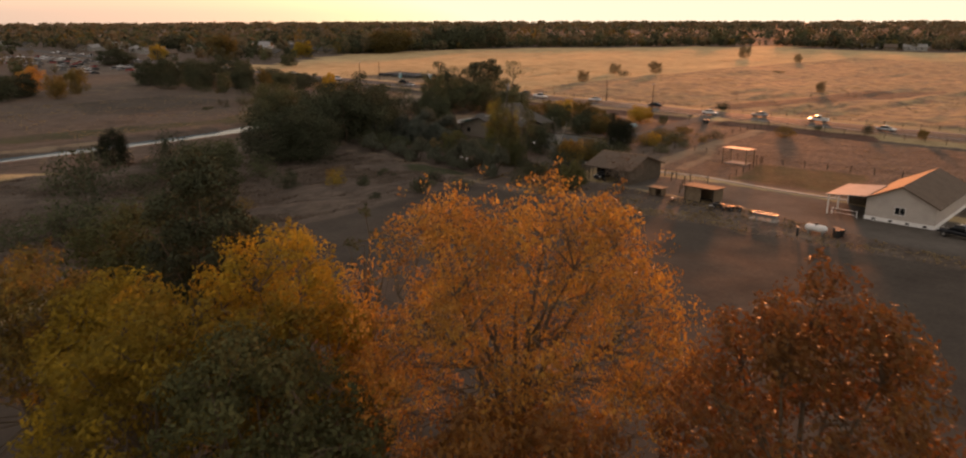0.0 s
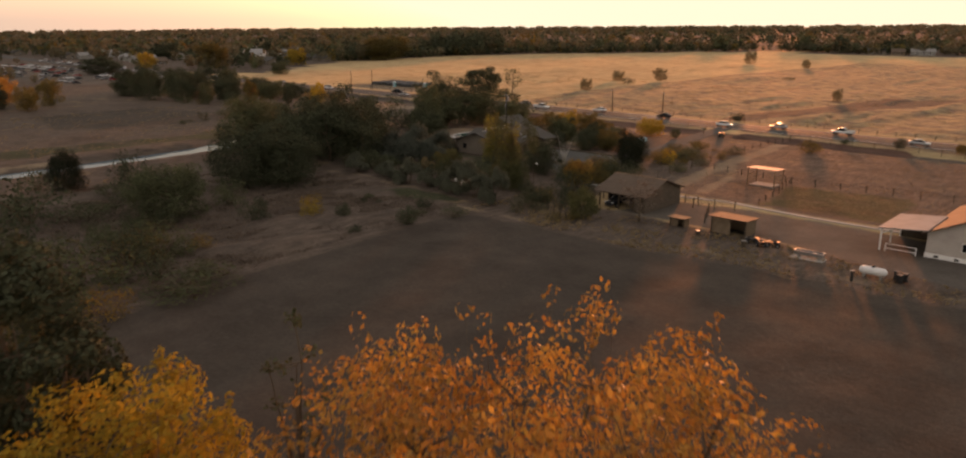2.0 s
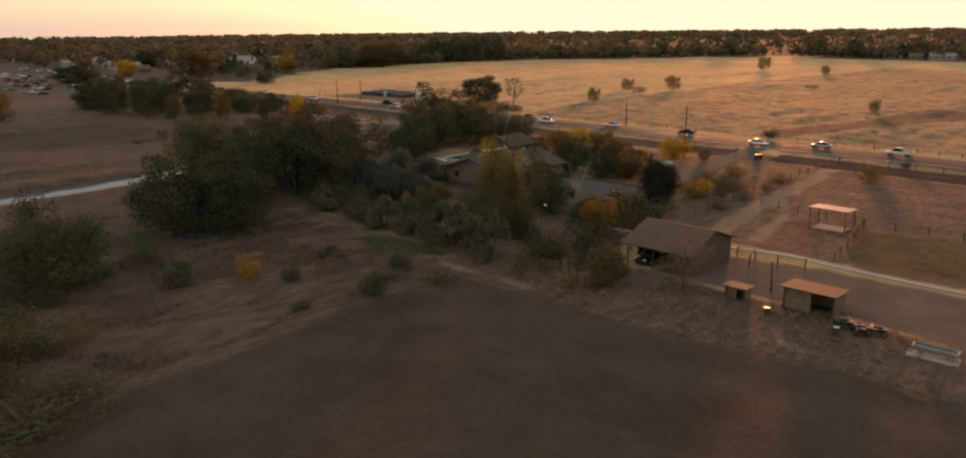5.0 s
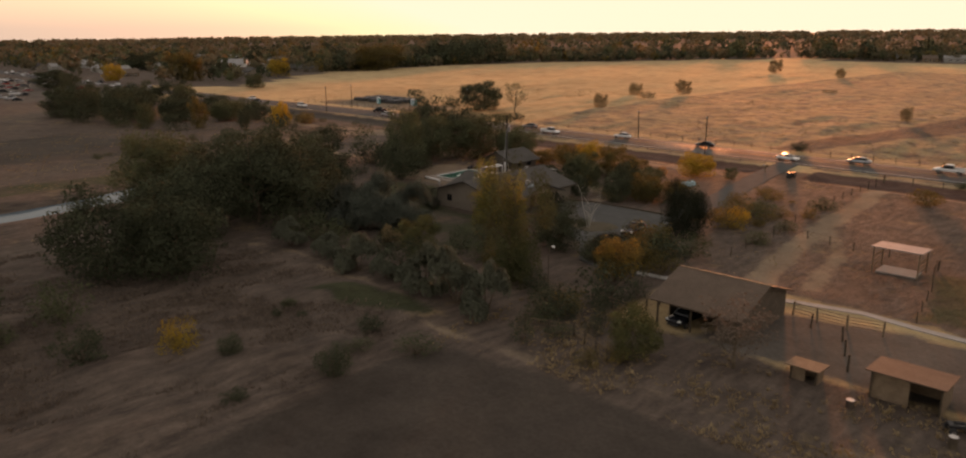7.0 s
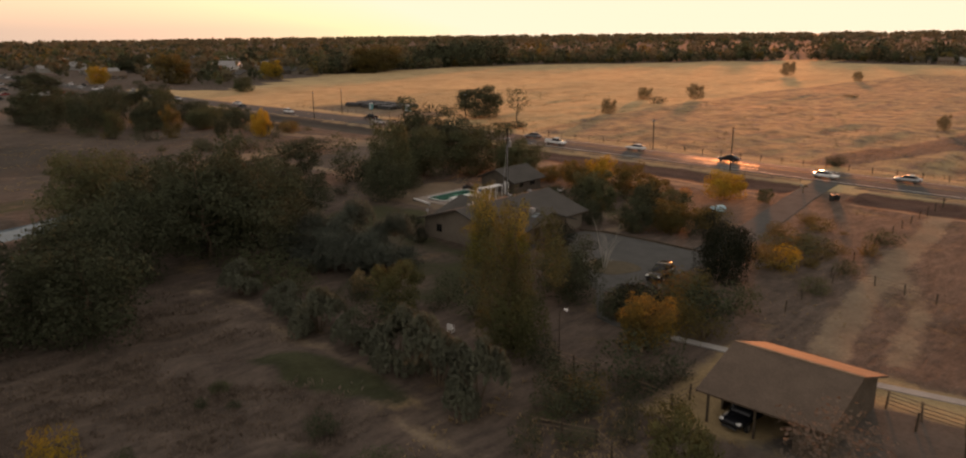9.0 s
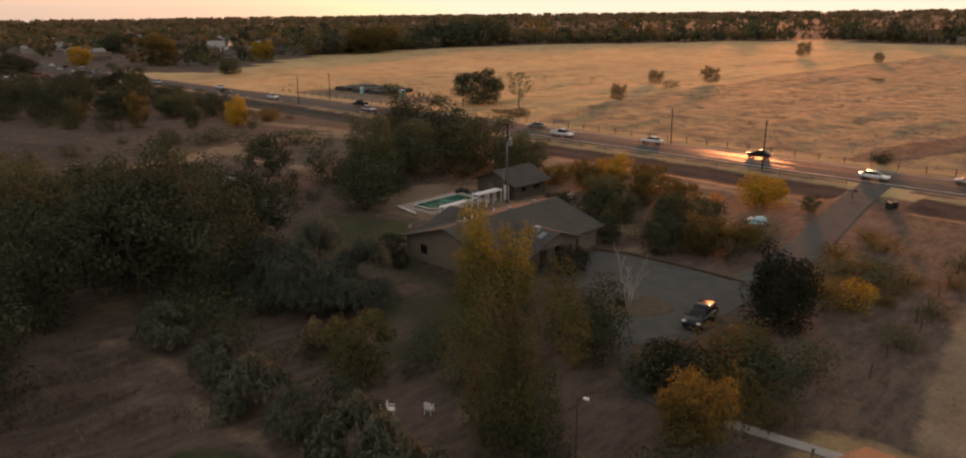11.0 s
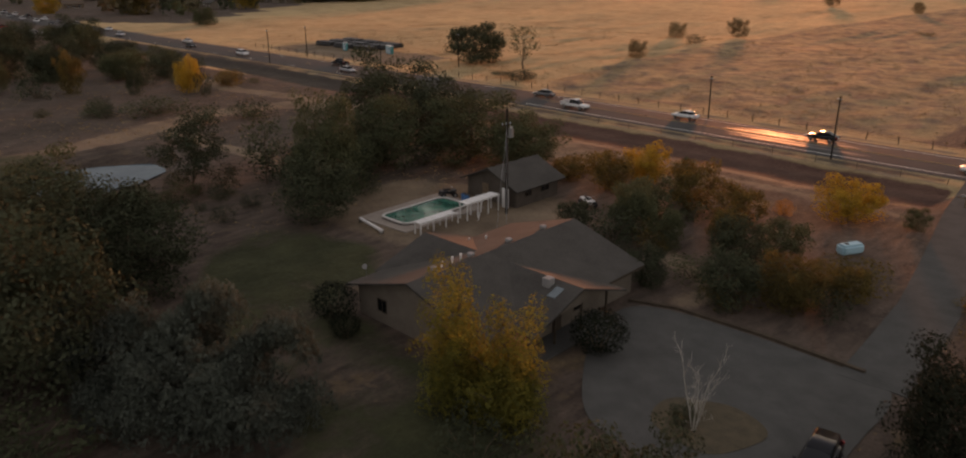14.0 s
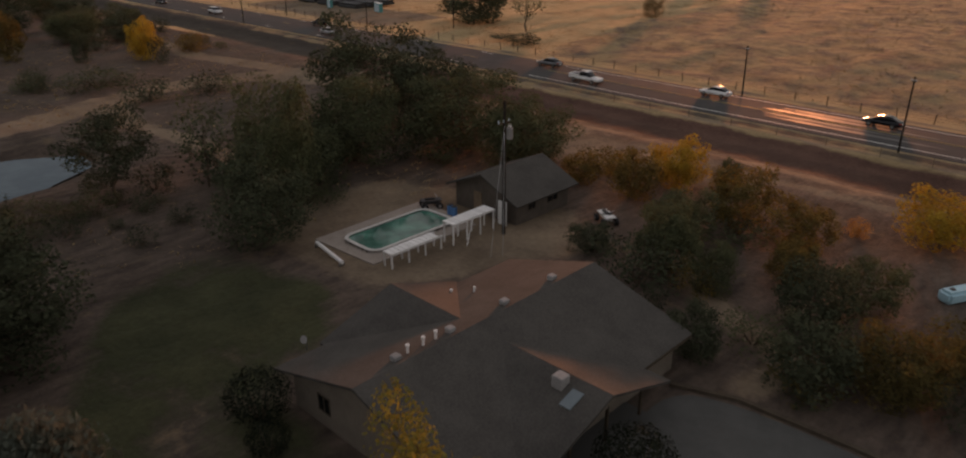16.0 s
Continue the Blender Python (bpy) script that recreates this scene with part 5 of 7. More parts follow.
def quad_bike(x, y, turn, body=BLACK, label="small dark quad bike parked in the yard", grow=1.0):
    ob = thing("quad_bike", pose(x, y, 0, 0, 0, turn) @ Matrix.Diagonal((grow, grow, grow, 1)), label, "vehicle")
    part("frame", boxes((-0.7, 0.7, -0.2, 0.2, 0.35, 0.6), (-0.85, -0.1, -0.4, 0.4, 0.62, 0.72), (0.3, 0.85, -0.4, 0.4, 0.62, 0.72), bevel=0.04), body, ob)
    part("seat", boxes((-0.5, 0.25, -0.16, 0.16, 0.72, 0.86), bevel=0.05), RUBBER, ob)
    part("handlebar", tube(bmesh.new(), [(0.4, -0.4, 1.05), (0.45, 0, 0.95), (0.4, 0.4, 1.05)], [0.025] * 3, 6), STEEL, ob)
    for sx in (-0.6, 0.6):
        for sy in (-0.48, 0.48):
            w = part("wheel", tube(bmesh.new(), [(sx, sy - 0.14, 0.28), (sx, sy - 0.1, 0.28), (sx, sy + 0.1, 0.28), (sx, sy + 0.14, 0.28)], [0.2, 0.28, 0.28, 0.2], 14), RUBBER, ob)
            part("rim", tube(bmesh.new(), [(sx, sy - 0.15, 0.28), (sx, sy + 0.15, 0.28)], [0.13, 0.13], 10), STEEL, w)


quad_bike(-51.4, 106.5, 30)
quad_bike(-49.9, 106.0, -60)
quad_bike(-48.6, 106.6, 200)


def drum(x, y, material, label, h=0.85, r=0.29):
    ob = thing("drum", pose(x, y, 0), label, "drum")
    part("barrel", tube(bmesh.new(), [(0, 0, -0.02), (0, 0, h * 0.3), (0, 0, h * 0.34), (0, 0, h * 0.66), (0, 0, h * 0.7), (0, 0, h)], [r, r, r * 1.05, r * 1.05, r, r], 14), material, ob)
    part("rim", tube(bmesh.new(), [(0, 0, h), (0, 0, h + 0.03)], [r * 1.06, r * 1.06], 14), STEEL, ob)


drum(-51.3, 103.9, DARK_WOOD, "rusty dark drum on the dirt")
drum(-36.6, 99.6, BLACK, "dark stump-like drum at the field's edge", 1.2, 0.16)
drum(-58.4, 105.2, RUSTY, "rusty metal drum by the animal shed", 0.6)


# ---- fences ----
def fence(pts, gap, h, label, rails=0, wires=3, post_mat=DARK_WOOD, r=0.07, skip=()):
    """A line of posts with wires or rails."""
    pts = [Vector((*p, 0)) for p in pts]
    ob = thing("fence", pose(*pts[0]), label, "fence")
    o = pts[0]
    heads = []
    for a, b in zip(pts, pts[1:]):
        n = max(1, round((b - a).length / gap))
        heads += [a.lerp(b, k / n) - o for k in range(n)]
    heads.append(pts[-1] - o)
    shared = None
    for i, p in enumerate(heads):
        if shared is None:
            q = part("post", tube(bmesh.new(), [(0, 0, -0.3), (0, 0, h)], [r, r * 0.9], 6), post_mat, ob)
            shared = q.data
        else:
            q = new("post", shared)
            q.parent = ob
        q.matrix_basis = Matrix.Translation(p) @ pose(0, 0, 0, 3 * math.sin(i * 5.1), 3 * math.cos(i * 3.7), i * 50)
    for k in range(wires):
        z = h * (0.35 + 0.55 * k / max(1, wires - 1))
        part("strand", tube(bmesh.new(), [p + Vector((0, 0, z)) for p in heads], [0.012] * len(heads), 4), RUSTY, ob)
    for k in range(rails):
        z = h * (0.3 + 0.6 * k / max(1, rails - 1))
        for i, (a, b) in enumerate(zip(heads, heads[1:])):
            up = Vector((0, 0, z + 0.03 * math.sin(i * 3.3 + k)))
            part("rail", tube(bmesh.new(), [a + up, b + up], [0.034, 0.03], 5), OLD_WOOD, ob)
    return ob


fence([(-300, 221), (-230, 221.5), (-160, 221), (-110, 220.5), (-40, 221), (60, 221)], 4.5, 1.25, "wire fence on wooden posts along the road")
fence([(-83, 136), (-83.6, 150), (-84.4, 175), (-84, 199)], 4.2, 1.2, "leaning wire fence along a dirt track")
fence([(-82.8, 148.2), (-79, 150.3), (-72.5, 148.4), (-64, 148), (-62.5, 147)], 4.0, 1.2, "old wire fence across the paddock")
fence([(-62.8, 146.8), (-61, 138), (-59.6, 127)], 3.2, 1.2, "wire fence beside the green paddock")
fence([(-62.6, 147), (-42.5, 150), (-10, 152)], 4.5, 1.2, "wire fence behind the green paddock")
fence([(-84, 199.5), (-60, 199.5), (-20, 199)], 4.5, 1.2, "wire fence along the verge")
fence([(-69.2, 121.2), (-66.7, 120.9), (-63.9, 120.8), (-60.9, 121.4)], 2.8, 1.5, "wooden rail gate and posts beside the barn", 4, 0, OLD_WOOD, 0.1)
fence([(-92.5, 110.8), (-86, 110.8), (-80.8, 110.2), (-80.2, 117), (-81.6, 121)], 2.4, 1.3, "dark board fence with climbing weeds", 3, 0, DARK_WOOD, 0.09)
fence([(-86.5, 100.5), (-82.1, 102.4), (-76.5, 99.6)], 2.3, 1.2, "short dark rail fence in the weeds", 3, 0, DARK_WOOD, 0.09)
fence([(-66.6, 119.0), (-63.2, 117.6), (-60.7, 111.5)], 4.0, 1.5, "bare wooden posts in the yard", 0, 0, DARK_WOOD, 0.1)
fence([(-160, 202.6), (-142, 202.4), (-124, 202.4), (-108, 202.6)], 6, 0.9, "low marker posts on the red earth verge", 0, 0, OLD_WOOD, 0.05)

box_ = thing("mailbox", pose(-104.0, 193.6, 0), "wooden mailbox stand at the drive", "mailbox")
part("post", boxes((-0.08, 0.08, -0.08, 0.08, -0.2, 1.1)), OLD_WOOD, box_)
part("crossbar", boxes((-0.9, 0.9, -0.07, 0.07, 1.1, 1.22)), OLD_WOOD, box_)
part("case", boxes((-0.6, -0.1, -0.12, 0.12, 1.22, 1.5), bevel=0.04), METAL_ROOF, box_)
part("case", boxes((0.1, 0.6, -0.12, 0.12, 1.22, 1.5), bevel=0.04), DARK_WOOD, box_)


# ---- vehicles ----
def loft(bm, sections, n=12, power=3.2):
    """A rounded hull through cross sections (x, low z, high z, half width)."""
    rings = []
    for x, z0, z1, w in sections:
        ring = []
        for k in range(n):
            a = 2 * math.pi * (k + 0.5) / n
            c, s = math.cos(a), math.sin(a)
            e = 2 / power
            ring.append(bm.verts.new((x, w * math.copysign(abs(c) ** e, c), (z0 + z1) / 2 + (z1 - z0) / 2 * math.copysign(abs(s) ** e, s))))
        rings.append(ring)
    for a, b in zip(rings, rings[1:]):
        for k in range(n):
            bm.faces.new((a[k], a[(k + 1) % n], b[(k + 1) % n], b[k]))
    bm.faces.new(rings[0][::-1])
    bm.faces.new(rings[-1])
    bmesh.ops.recalc_face_normals(bm, faces=bm.faces)
    return bm


CARS = {}


def car(style, paint, m, label, group=""):
    """A car that faces +x in its own space."""
    key = (style, paint)
    if key in CARS:
        return tagged(copy_thing(CARS[key], m), label, group=group)
    ob = thing("pickup" if style == "pickup" else "car", m, label, "pickup" if style == "pickup" else "car", group)
    CARS[key] = ob
    P_ = CAR_PAINT[paint]
    if style == "sedan":
        hull = [(-2.32, 0.5, 0.8, 0.66), (-2.25, 0.34, 0.96, 0.8), (-1.6, 0.27, 1.0, 0.9), (-0.4, 0.25, 0.96, 0.91), (0.9, 0.25, 0.94, 0.91), (1.7, 0.27, 0.84, 0.88), (2.2, 0.32, 0.72, 0.78), (2.32, 0.42, 0.62, 0.62)]
        cab = [(-1.85, 0.88, 0.98, 0.7), (-1.1, 0.88, 1.37, 0.66), (-0.3, 0.88, 1.43, 0.66), (0.3, 0.88, 1.39, 0.67), (1.2, 0.86, 0.93, 0.74)]
        top = [(-1.05, 1.34, 1.41, 0.6), (-0.3, 1.38, 1.465, 0.6), (0.28, 1.34, 1.42, 0.6)]
        wx = (-1.4, 1.42)
    elif style == "suv":
        hull = [(-2.3, 0.5, 0.95, 0.75), (-2.22, 0.36, 1.1, 0.86), (-1.2, 0.32, 1.1, 0.94), (0.8, 0.32, 1.06, 0.94), (1.75, 0.34, 0.98, 0.9), (2.2, 0.38, 0.84, 0.82), (2.32, 0.48, 0.7, 0.66)]
        cab = [(-2.15, 1.0, 1.12, 0.76), (-1.85, 1.0, 1.6, 0.7), (-0.4, 1.0, 1.66, 0.72), (0.35, 1.0, 1.6, 0.72), (1.15, 0.98, 1.04, 0.78)]
        top = [(-1.85, 1.56, 1.64, 0.66), (-0.5, 1.62, 1.72, 0.66), (0.32, 1.55, 1.63, 0.66)]
        wx = (-1.4, 1.4)
    else:
        hull = [(-2.8, 0.55, 0.95, 0.8), (-2.74, 0.45, 1.02, 0.92), (-0.6, 0.42, 1.05, 0.96), (0.9, 0.42, 1.1, 0.96), (1.9, 0.42, 1.08, 0.94), (2.6, 0.45, 0.95, 0.88), (2.75, 0.52, 0.8, 0.74)]
        cab = [(-0.75, 1.0, 1.1, 0.8), (-0.6, 1.0, 1.74, 0.74), (0.3, 1.0, 1.8, 0.75), (0.75, 1.0, 1.7, 0.75), (1.45, 1.0, 1.1, 0.82)]
        top = [(-0.6, 1.7, 1.78, 0.7), (0.2, 1.76, 1.86, 0.7), (0.72, 1.68, 1.76, 0.7)]
        wx = (-1.75, 1.75)
    part("body", loft(bmesh.new(), hull, 14), P_, ob, "", True)
    part("window_band", loft(bmesh.new(), cab, 12, 4.0), GLASS, ob, "dark tinted glass", True)
    part("roof", loft(bmesh.new(), top, 12, 4.0), P_, ob, "", True)
    if style == "pickup":
        part("bed_wall", boxes((-2.72, -0.72, 0.8, 0.93, 0.98, 1.24), (-2.72, -0.72, -0.93, -0.8, 0.98, 1.24), (-2.76, -2.66, -0.8, 0.8, 0.98, 1.24), bevel=0.02), P_, ob)
        part("bed_floor", boxes((-2.64, -0.75, -0.79, 0.79, 1.02, 1.08)), BLACK, ob)
    rw = 0.32 if style == "sedan" else 0.37
    hw = max(s[3] for s in hull)
    for x in wx:
        for s in (-1, 1):
            w = part("wheel", tube(bmesh.new(), [(x, s * (hw - 0.22), rw), (x, s * (hw - 0.18), rw), (x, s * (hw - 0.01), rw), (x, s * (hw + 0.03), rw)], [rw * 0.8, rw, rw, rw * 0.82], 16), RUBBER, ob)
            part("rim", tube(bmesh.new(), [(x, s * (hw - 0.02), rw), (x, s * (hw + 0.035), rw)], [rw * 0.62, rw * 0.56], 12), STEEL, w)
    nose, tail = hull[-1][0] - 0.1, hull[0][0] + 0.05
    zl = 0.68 if style == "sedan" else 0.86
    for s in (-1, 1):
        part("headlight", boxes((nose - 0.2, nose + 0.06, s * 0.66 - 0.17, s * 0.66 + 0.17, zl - 0.08, zl + 0.07), bevel=0.03), LAMP_CLEAR, ob)
        part("tail_light", boxes((tail - 0.06, tail + 0.12, s * 0.7 - 0.14, s * 0.7 + 0.14, zl + 0.02, zl + 0.2), bevel=0.02), LAMP_RED, ob)
        part("mirror", boxes((0.85, 1.0, s * (hw + 0.08) - 0.09, s * (hw + 0.08) + 0.09, 1.0, 1.12), bevel=0.03), P_, ob)
    part("bumper", boxes((nose + 0.0, nose + 0.12, -0.6, 0.6, 0.34, 0.5), bevel=0.03), BLACK, ob)
    part("number_plate", boxes((tail - 0.07, tail - 0.04, -0.26, 0.26, 0.6, 0.74)), WHITE, ob)
    return ob


EAST, WEST = 209.2, 214.9   # the middles of the two lanes


def on_road(x, lane, style, paint, label, group="cars driving on the road"):
    y = lane + (0.00009 * (x + 300) ** 2 if x < -300 else 0)
    car(style, paint, pose(x, y, 0.1 + float(gz(x, y)), 0, 0, 0 if lane == EAST else 180), label, group)


on_road(-151, WEST, "sedan", "white", "white saloon car driving on the road")
on_road(-128, WEST, "sedan", "black", "black saloon car driving on the road")
on_road(-106, EAST, "sedan", "white", "white saloon car driving on the road")
on_road(-93.5, WEST, "sedan", "silver", "silver saloon car driving on the road")
on_road(-182, WEST, "sedan", "grey", "grey saloon car driving on the road")
on_road(-170, EAST, "pickup", "white", "white pickup truck driving on the road")
on_road(-77, WEST, "pickup", "white", "white pickup truck driving on the road")
on_road(-58, EAST, "sedan", "silver", "silver saloon car driving on the road")
on_road(-238, EAST, "sedan", "silver", "silver saloon car driving on the road")
on_road(-249, WEST, "pickup", "black", "black pickup truck driving on the road")
on_road(-287, EAST, "suv", "white", "white estate car driving on the road")
on_road(-318, EAST, "sedan", "black", "black saloon car driving on the road")
on_road(-332, WEST, "sedan", "white", "white saloon car driving on the road")
on_road(-372, EAST, "suv", "silver", "silver estate car driving on the road")
on_road(-398, WEST, "sedan", "white", "white saloon car driving on the road")
for k in range(26):
    on_road(-420 - k * 11 - (k * 37 % 5), (EAST, WEST)[k % 2], ("sedan", "suv", "sedan", "pickup")[k % 4], ("white", "silver", "black", "grey", "white")[k % 5], "car queuing on the far road", "cars queuing on the far road")
car("suv", "black", pose(-97.6, 136.6, 0.05, 0, 0, 277), "black estate car parked on the forecourt")
car("pickup", "black", pose(-20.6, 113.4, 0, 0, 0, 170), "dark pickup truck parked by the farm building")
car("pickup", "black", pose(-75.9, 112.6, 0, 0, 0, 265), "dark old pickup parked in the barn")
quad_bike(-148.6, 157.3, 60, BLACK, "dark ride-on machine parked beside the pool house", 1.15)
quad_bike(-134.7, 165.6, 330, WHITE, "small white buggy half hidden among orchard trees", 1.25)
random.seed(5)
for k in range(115):
    r_, c_ = k % 5, k // 5
    if random.random() < 0.7:
        car(("sedan", "suv")[k % 2], ("white", "silver", "black", "grey", "red")[random.randrange(5)], pose(-404 - c_ * 10, 148 + r_ * 11 + random.uniform(-1, 1), float(gz(-404 - c_ * 10, 148 + r_ * 11)), 0, 0, random.choice((90, 270)) + random.uniform(-3, 3)), "parked car in a far car park", "cars in the far car park")

# ---- things by the far verge ----
for k in range(3):
    por = thing("portable_toilet", pose((-259.2, -261.0, -276.0)[k], (240.0, 240.6, 236.5)[k], -0.5, 0, 0, 10 * k), "teal portable toilet on the roadside", "toilet", "portable toilets on the roadside")
    part("cabin", boxes((-0.55, 0.55, -0.55, 0.55, 0, 2.1), bevel=0.04), TEAL, por)
    part("roof", boxes((-0.6, 0.6, -0.6, 0.6, 2.1, 2.3), bevel=0.09), WHITE, por)
    part("door", boxes((-0.4, 0.4, -0.58, -0.55, 0.15, 1.95), bevel=0.01), PALE_BLUE, por)
for k in range(9):
    pp = thing("pipe_stack", pose(-292 + (k % 3) * 9.5, 240 + (k // 3) * 5, -0.6, 0, 0, 4), "stack of dark construction pipes", "pipes", "pipe stacks beyond the road")
    for j in range(5):
        part("pipe", tube(bmesh.new(), [(-3.6, j * 0.75, 0.34), (3.6, j * 0.75, 0.34)], [0.36, 0.36], 9), BLACK, pp)
    for j in range(4):
        part("pipe", tube(bmesh.new(), [(-3.6, 0.37 + j * 0.75, 0.95), (3.6, 0.37 + j * 0.75, 0.95)], [0.36, 0.36], 9), BLACK, pp)
ch = thing("garden_chair", pose(-103.7, 109.4, 0, 0, 0, 200), "white plastic garden chair on the lawn", "chair", "white garden chairs")
part("seat", boxes((-0.27, 0.27, -0.25, 0.27, 0.38, 0.42), bevel=0.01), WHITE, ch)
part("backrest", boxes((-0.27, 0.27, 0.24, 0.29, 0.46, 0.95), bevel=0.01), WHITE, ch)
for sx in (-0.24, 0.24):
    for sy in (-0.22, 0.25):
        part("leg", boxes((sx - 0.025, sx + 0.025, sy - 0.025, sy + 0.025, -0.02, 0.38)), WHITE, ch)
    part("armrest", boxes((sx - 0.03, sx + 0.03, -0.24, 0.24, 0.6, 0.64)), WHITE, ch)
copy_thing(ch, pose(-106.4, 106.8, 0, 0, 0, 80))
copy_thing(ch, pose(-105.6, 107.5, 0, 0, 0, 130))
lp = thing("garden_lamp", pose(-92.2, 111.1, 0), "slim garden lamp with a white head among bushes", "lamp post")
part("post", tube(bmesh.new(), [(0, 0, -0.2), (0, 0, 4.5), (0.08, 0.06, 4.75), (0.3, 0.2, 4.85)], [0.06, 0.05, 0.04, 0.04], 7), RUSTY, lp)
part("head", tube(bmesh.new(), [(0.28, 0.18, 4.84), (0.55, 0.38, 4.74)], [0.08, 0.13], 9), WHITE, lp)
tower = thing("mast", pose(-535, 507, -2.9), "tall pale mast beyond the field", "mast")
part("shaft", tube(bmesh.new(), [(0, 0, 0), (0, 0, 8), (0, 0, 16.5)], [0.5, 0.42, 0.3], 8), WHITE, tower)


# ---- planting ----
def oak(x, y, h, r, tone="dark", fine=False):
    plant("oak_fine" if fine else "oak", tone, x, y, h, r, "tree", {"dark": "dense dark green broadleaf tree", "olive": "dull olive green broadleaf tree", "autumn": "broadleaf tree turning gold and brown"}[tone])


def shrub(x, y, h, r, tone="olive", kind="shrub"):
    plant(kind, tone, x, y, h, r, "bush", {"dark": "dense dark green bush", "deep": "dense clipped very dark green bush", "olive": "dull olive green bush", "grey": "grey-green rounded bush in a row", "autumn": "bush with golden brown autumn leaves", "yellow": "bush turned bright yellow", "orange": "small bush with orange leaves"}[tone], "bush", group="row of grey bushes" if tone == "grey" else "")


def young(x, y, h, r, tone="autumn"):
    plant("young", tone, x, y, h, r, "tree", {"autumn": "small orchard tree turning gold and brown", "yellow": "small tree with bright yellow leaves", "dark": "small dark green tree", "olive": "small dull olive tree", "orange": "small tree with orange-brown leaves"}[tone], group="orchard trees" if -145 < x < -103 and 150 < y < 184 else "")


# the foreground row
big_tree(-21.3, 24.9, 21.5, 9.7, "orange", 1, "maple", "tall broad tree with thin orange autumn leaves", 0.2, 92, 0.3, (0.072, 0.12), 270, 13, 0.75)
big_tree(-7.6, 23.4, 20.7, 4.9, "red", 2, "maple", "tree with deep red-brown autumn leaves", 0.2, 150, 0.35, (0.12, 0.2), 130, 9)
big_tree(-34.5, 20.5, 17.6, 5.0, "yellow", 3, "tree", "tall tree with golden olive leaves", 0.22, 130, 0.3, (0.12, 0.2), 95, 9)
big_tree(-31.0, 12.0, 17.4, 5.4, "gold", 4, "tree", "tall tree with golden olive leaves", 0.24, 120, 0.3, (0.13, 0.22), 90, 9)
big_tree(-24.6, 13.6, 16.8, 5.2, "dull", 5, "tree", "tall tree with dull golden olive leaves", 0.24, 120, 0.3, (0.13, 0.22), 90, 9)
big_tree(-41.0, 19.8, 21.0, 3.7, "dark", 6, "tree", "tall narrow dark green tree", 0.24, 190, 0.25, (0.16, 0.28), 80, 8)
big_tree(-44.0, 11.0, 16.0, 5.8, "autumn", 7, "tree", "tall tree with brown-gold leaves", 0.24, 120, 0.25, (0.13, 0.22), 90, 8)
big_tree(-37.5, 13.5, 16.0, 4.8, "gold", 10, "tree", "tree with dull olive leaves", 0.24, 120, 0.3, (0.14, 0.24), 80, 8)
big_tree(-52.5, 20.0, 15.2, 5.4, "dull", 11, "tree", "broad tree with dull brown-olive leaves", 0.26, 110, 0.25, (0.14, 0.24), 80, 8)
big_tree(-29.0, 18.5, 16.2, 4.4, "gold", 12, "tree", "golden olive tree between taller ones", 0.24, 120, 0.3, (0.14, 0.24), 70, 8)
big_tree(-36.5, 28.0, 17.2, 1.7, "olive", 8, "tree", "thin upright sapling with few leaves", 0.2, 100, 0.3, (0.16, 0.26), 18, 4)
big_tree(-15.5, 18.0, 15.2, 5.4, "red", 9, "tree", "tree with brown-orange leaves", 0.22, 120, 0.25, (0.13, 0.22), 80, 8)
# rough ground on the far side of the ploughed field
plant("evergreen", "deep", -151.4, 57.2, 7.4, 3.3, "tree", "dense rounded very dark evergreen tree")
shrub(-155.2, 53.6, 4.2, 2.7, "dark")
shrub(-149.2, 65.4, 4.4, 2.2, "dark")
shrub(-129.8, 44.4, 5.6, 5.0, "dark")
oak(-119.5, 60, 8.4, 5.8, "olive", fine=True)
shrub(-100.6, 50.3, 5.0, 4.4, "olive")
shrub(-105.5, 46, 4.2, 3.6, "olive")
shrub(-91.5, 50.8, 1.9, 2.4, "olive")
shrub(-88.6, 47.2, 1.1, 3.0, "olive")
shrub(-85.5, 38.2, 3.3, 2.9, "autumn")
shrub(-90, 34, 3.0, 3.0, "olive")
shrub(-97, 38, 3.6, 3.4, "olive")
shrub(-128, 52, 4.0, 3.4, "olive")
shrub(-140, 60, 4.2, 2.6, "olive")
shrub(-134, 66, 3.6, 2.4, "olive")
shrub(-146, 66, 4.6, 2.6, "dark")
shrub(-109.9, 68.6, 3.4, 2.3, "dark", "round")
shrub(-105.8, 75.4, 3.3, 1.9, "yellow")
shrub(-101.3, 78.1, 2.4, 1.2, "dark", "round")
shrub(-91.8, 82.2, 3.6, 2.4, "dark", "round")
shrub(-89.9, 89.7, 1.3, 1.3, "olive")
shrub(-94.5, 86.8, 1.3, 1.4, "olive")
shrub(-97.1, 90.2, 1.5, 1.5, "dark", "round")
shrub(-106.9, 86.2, 1.0, 0.9, "dark", "round")
shrub(-105.2, 88.0, 0.9, 0.8, "dark", "round")
shrub(-108.4, 88.6, 0.9, 0.9, "olive", "round")
shrub(-93.3, 74.0, 1.0, 0.9, "dark", "round")
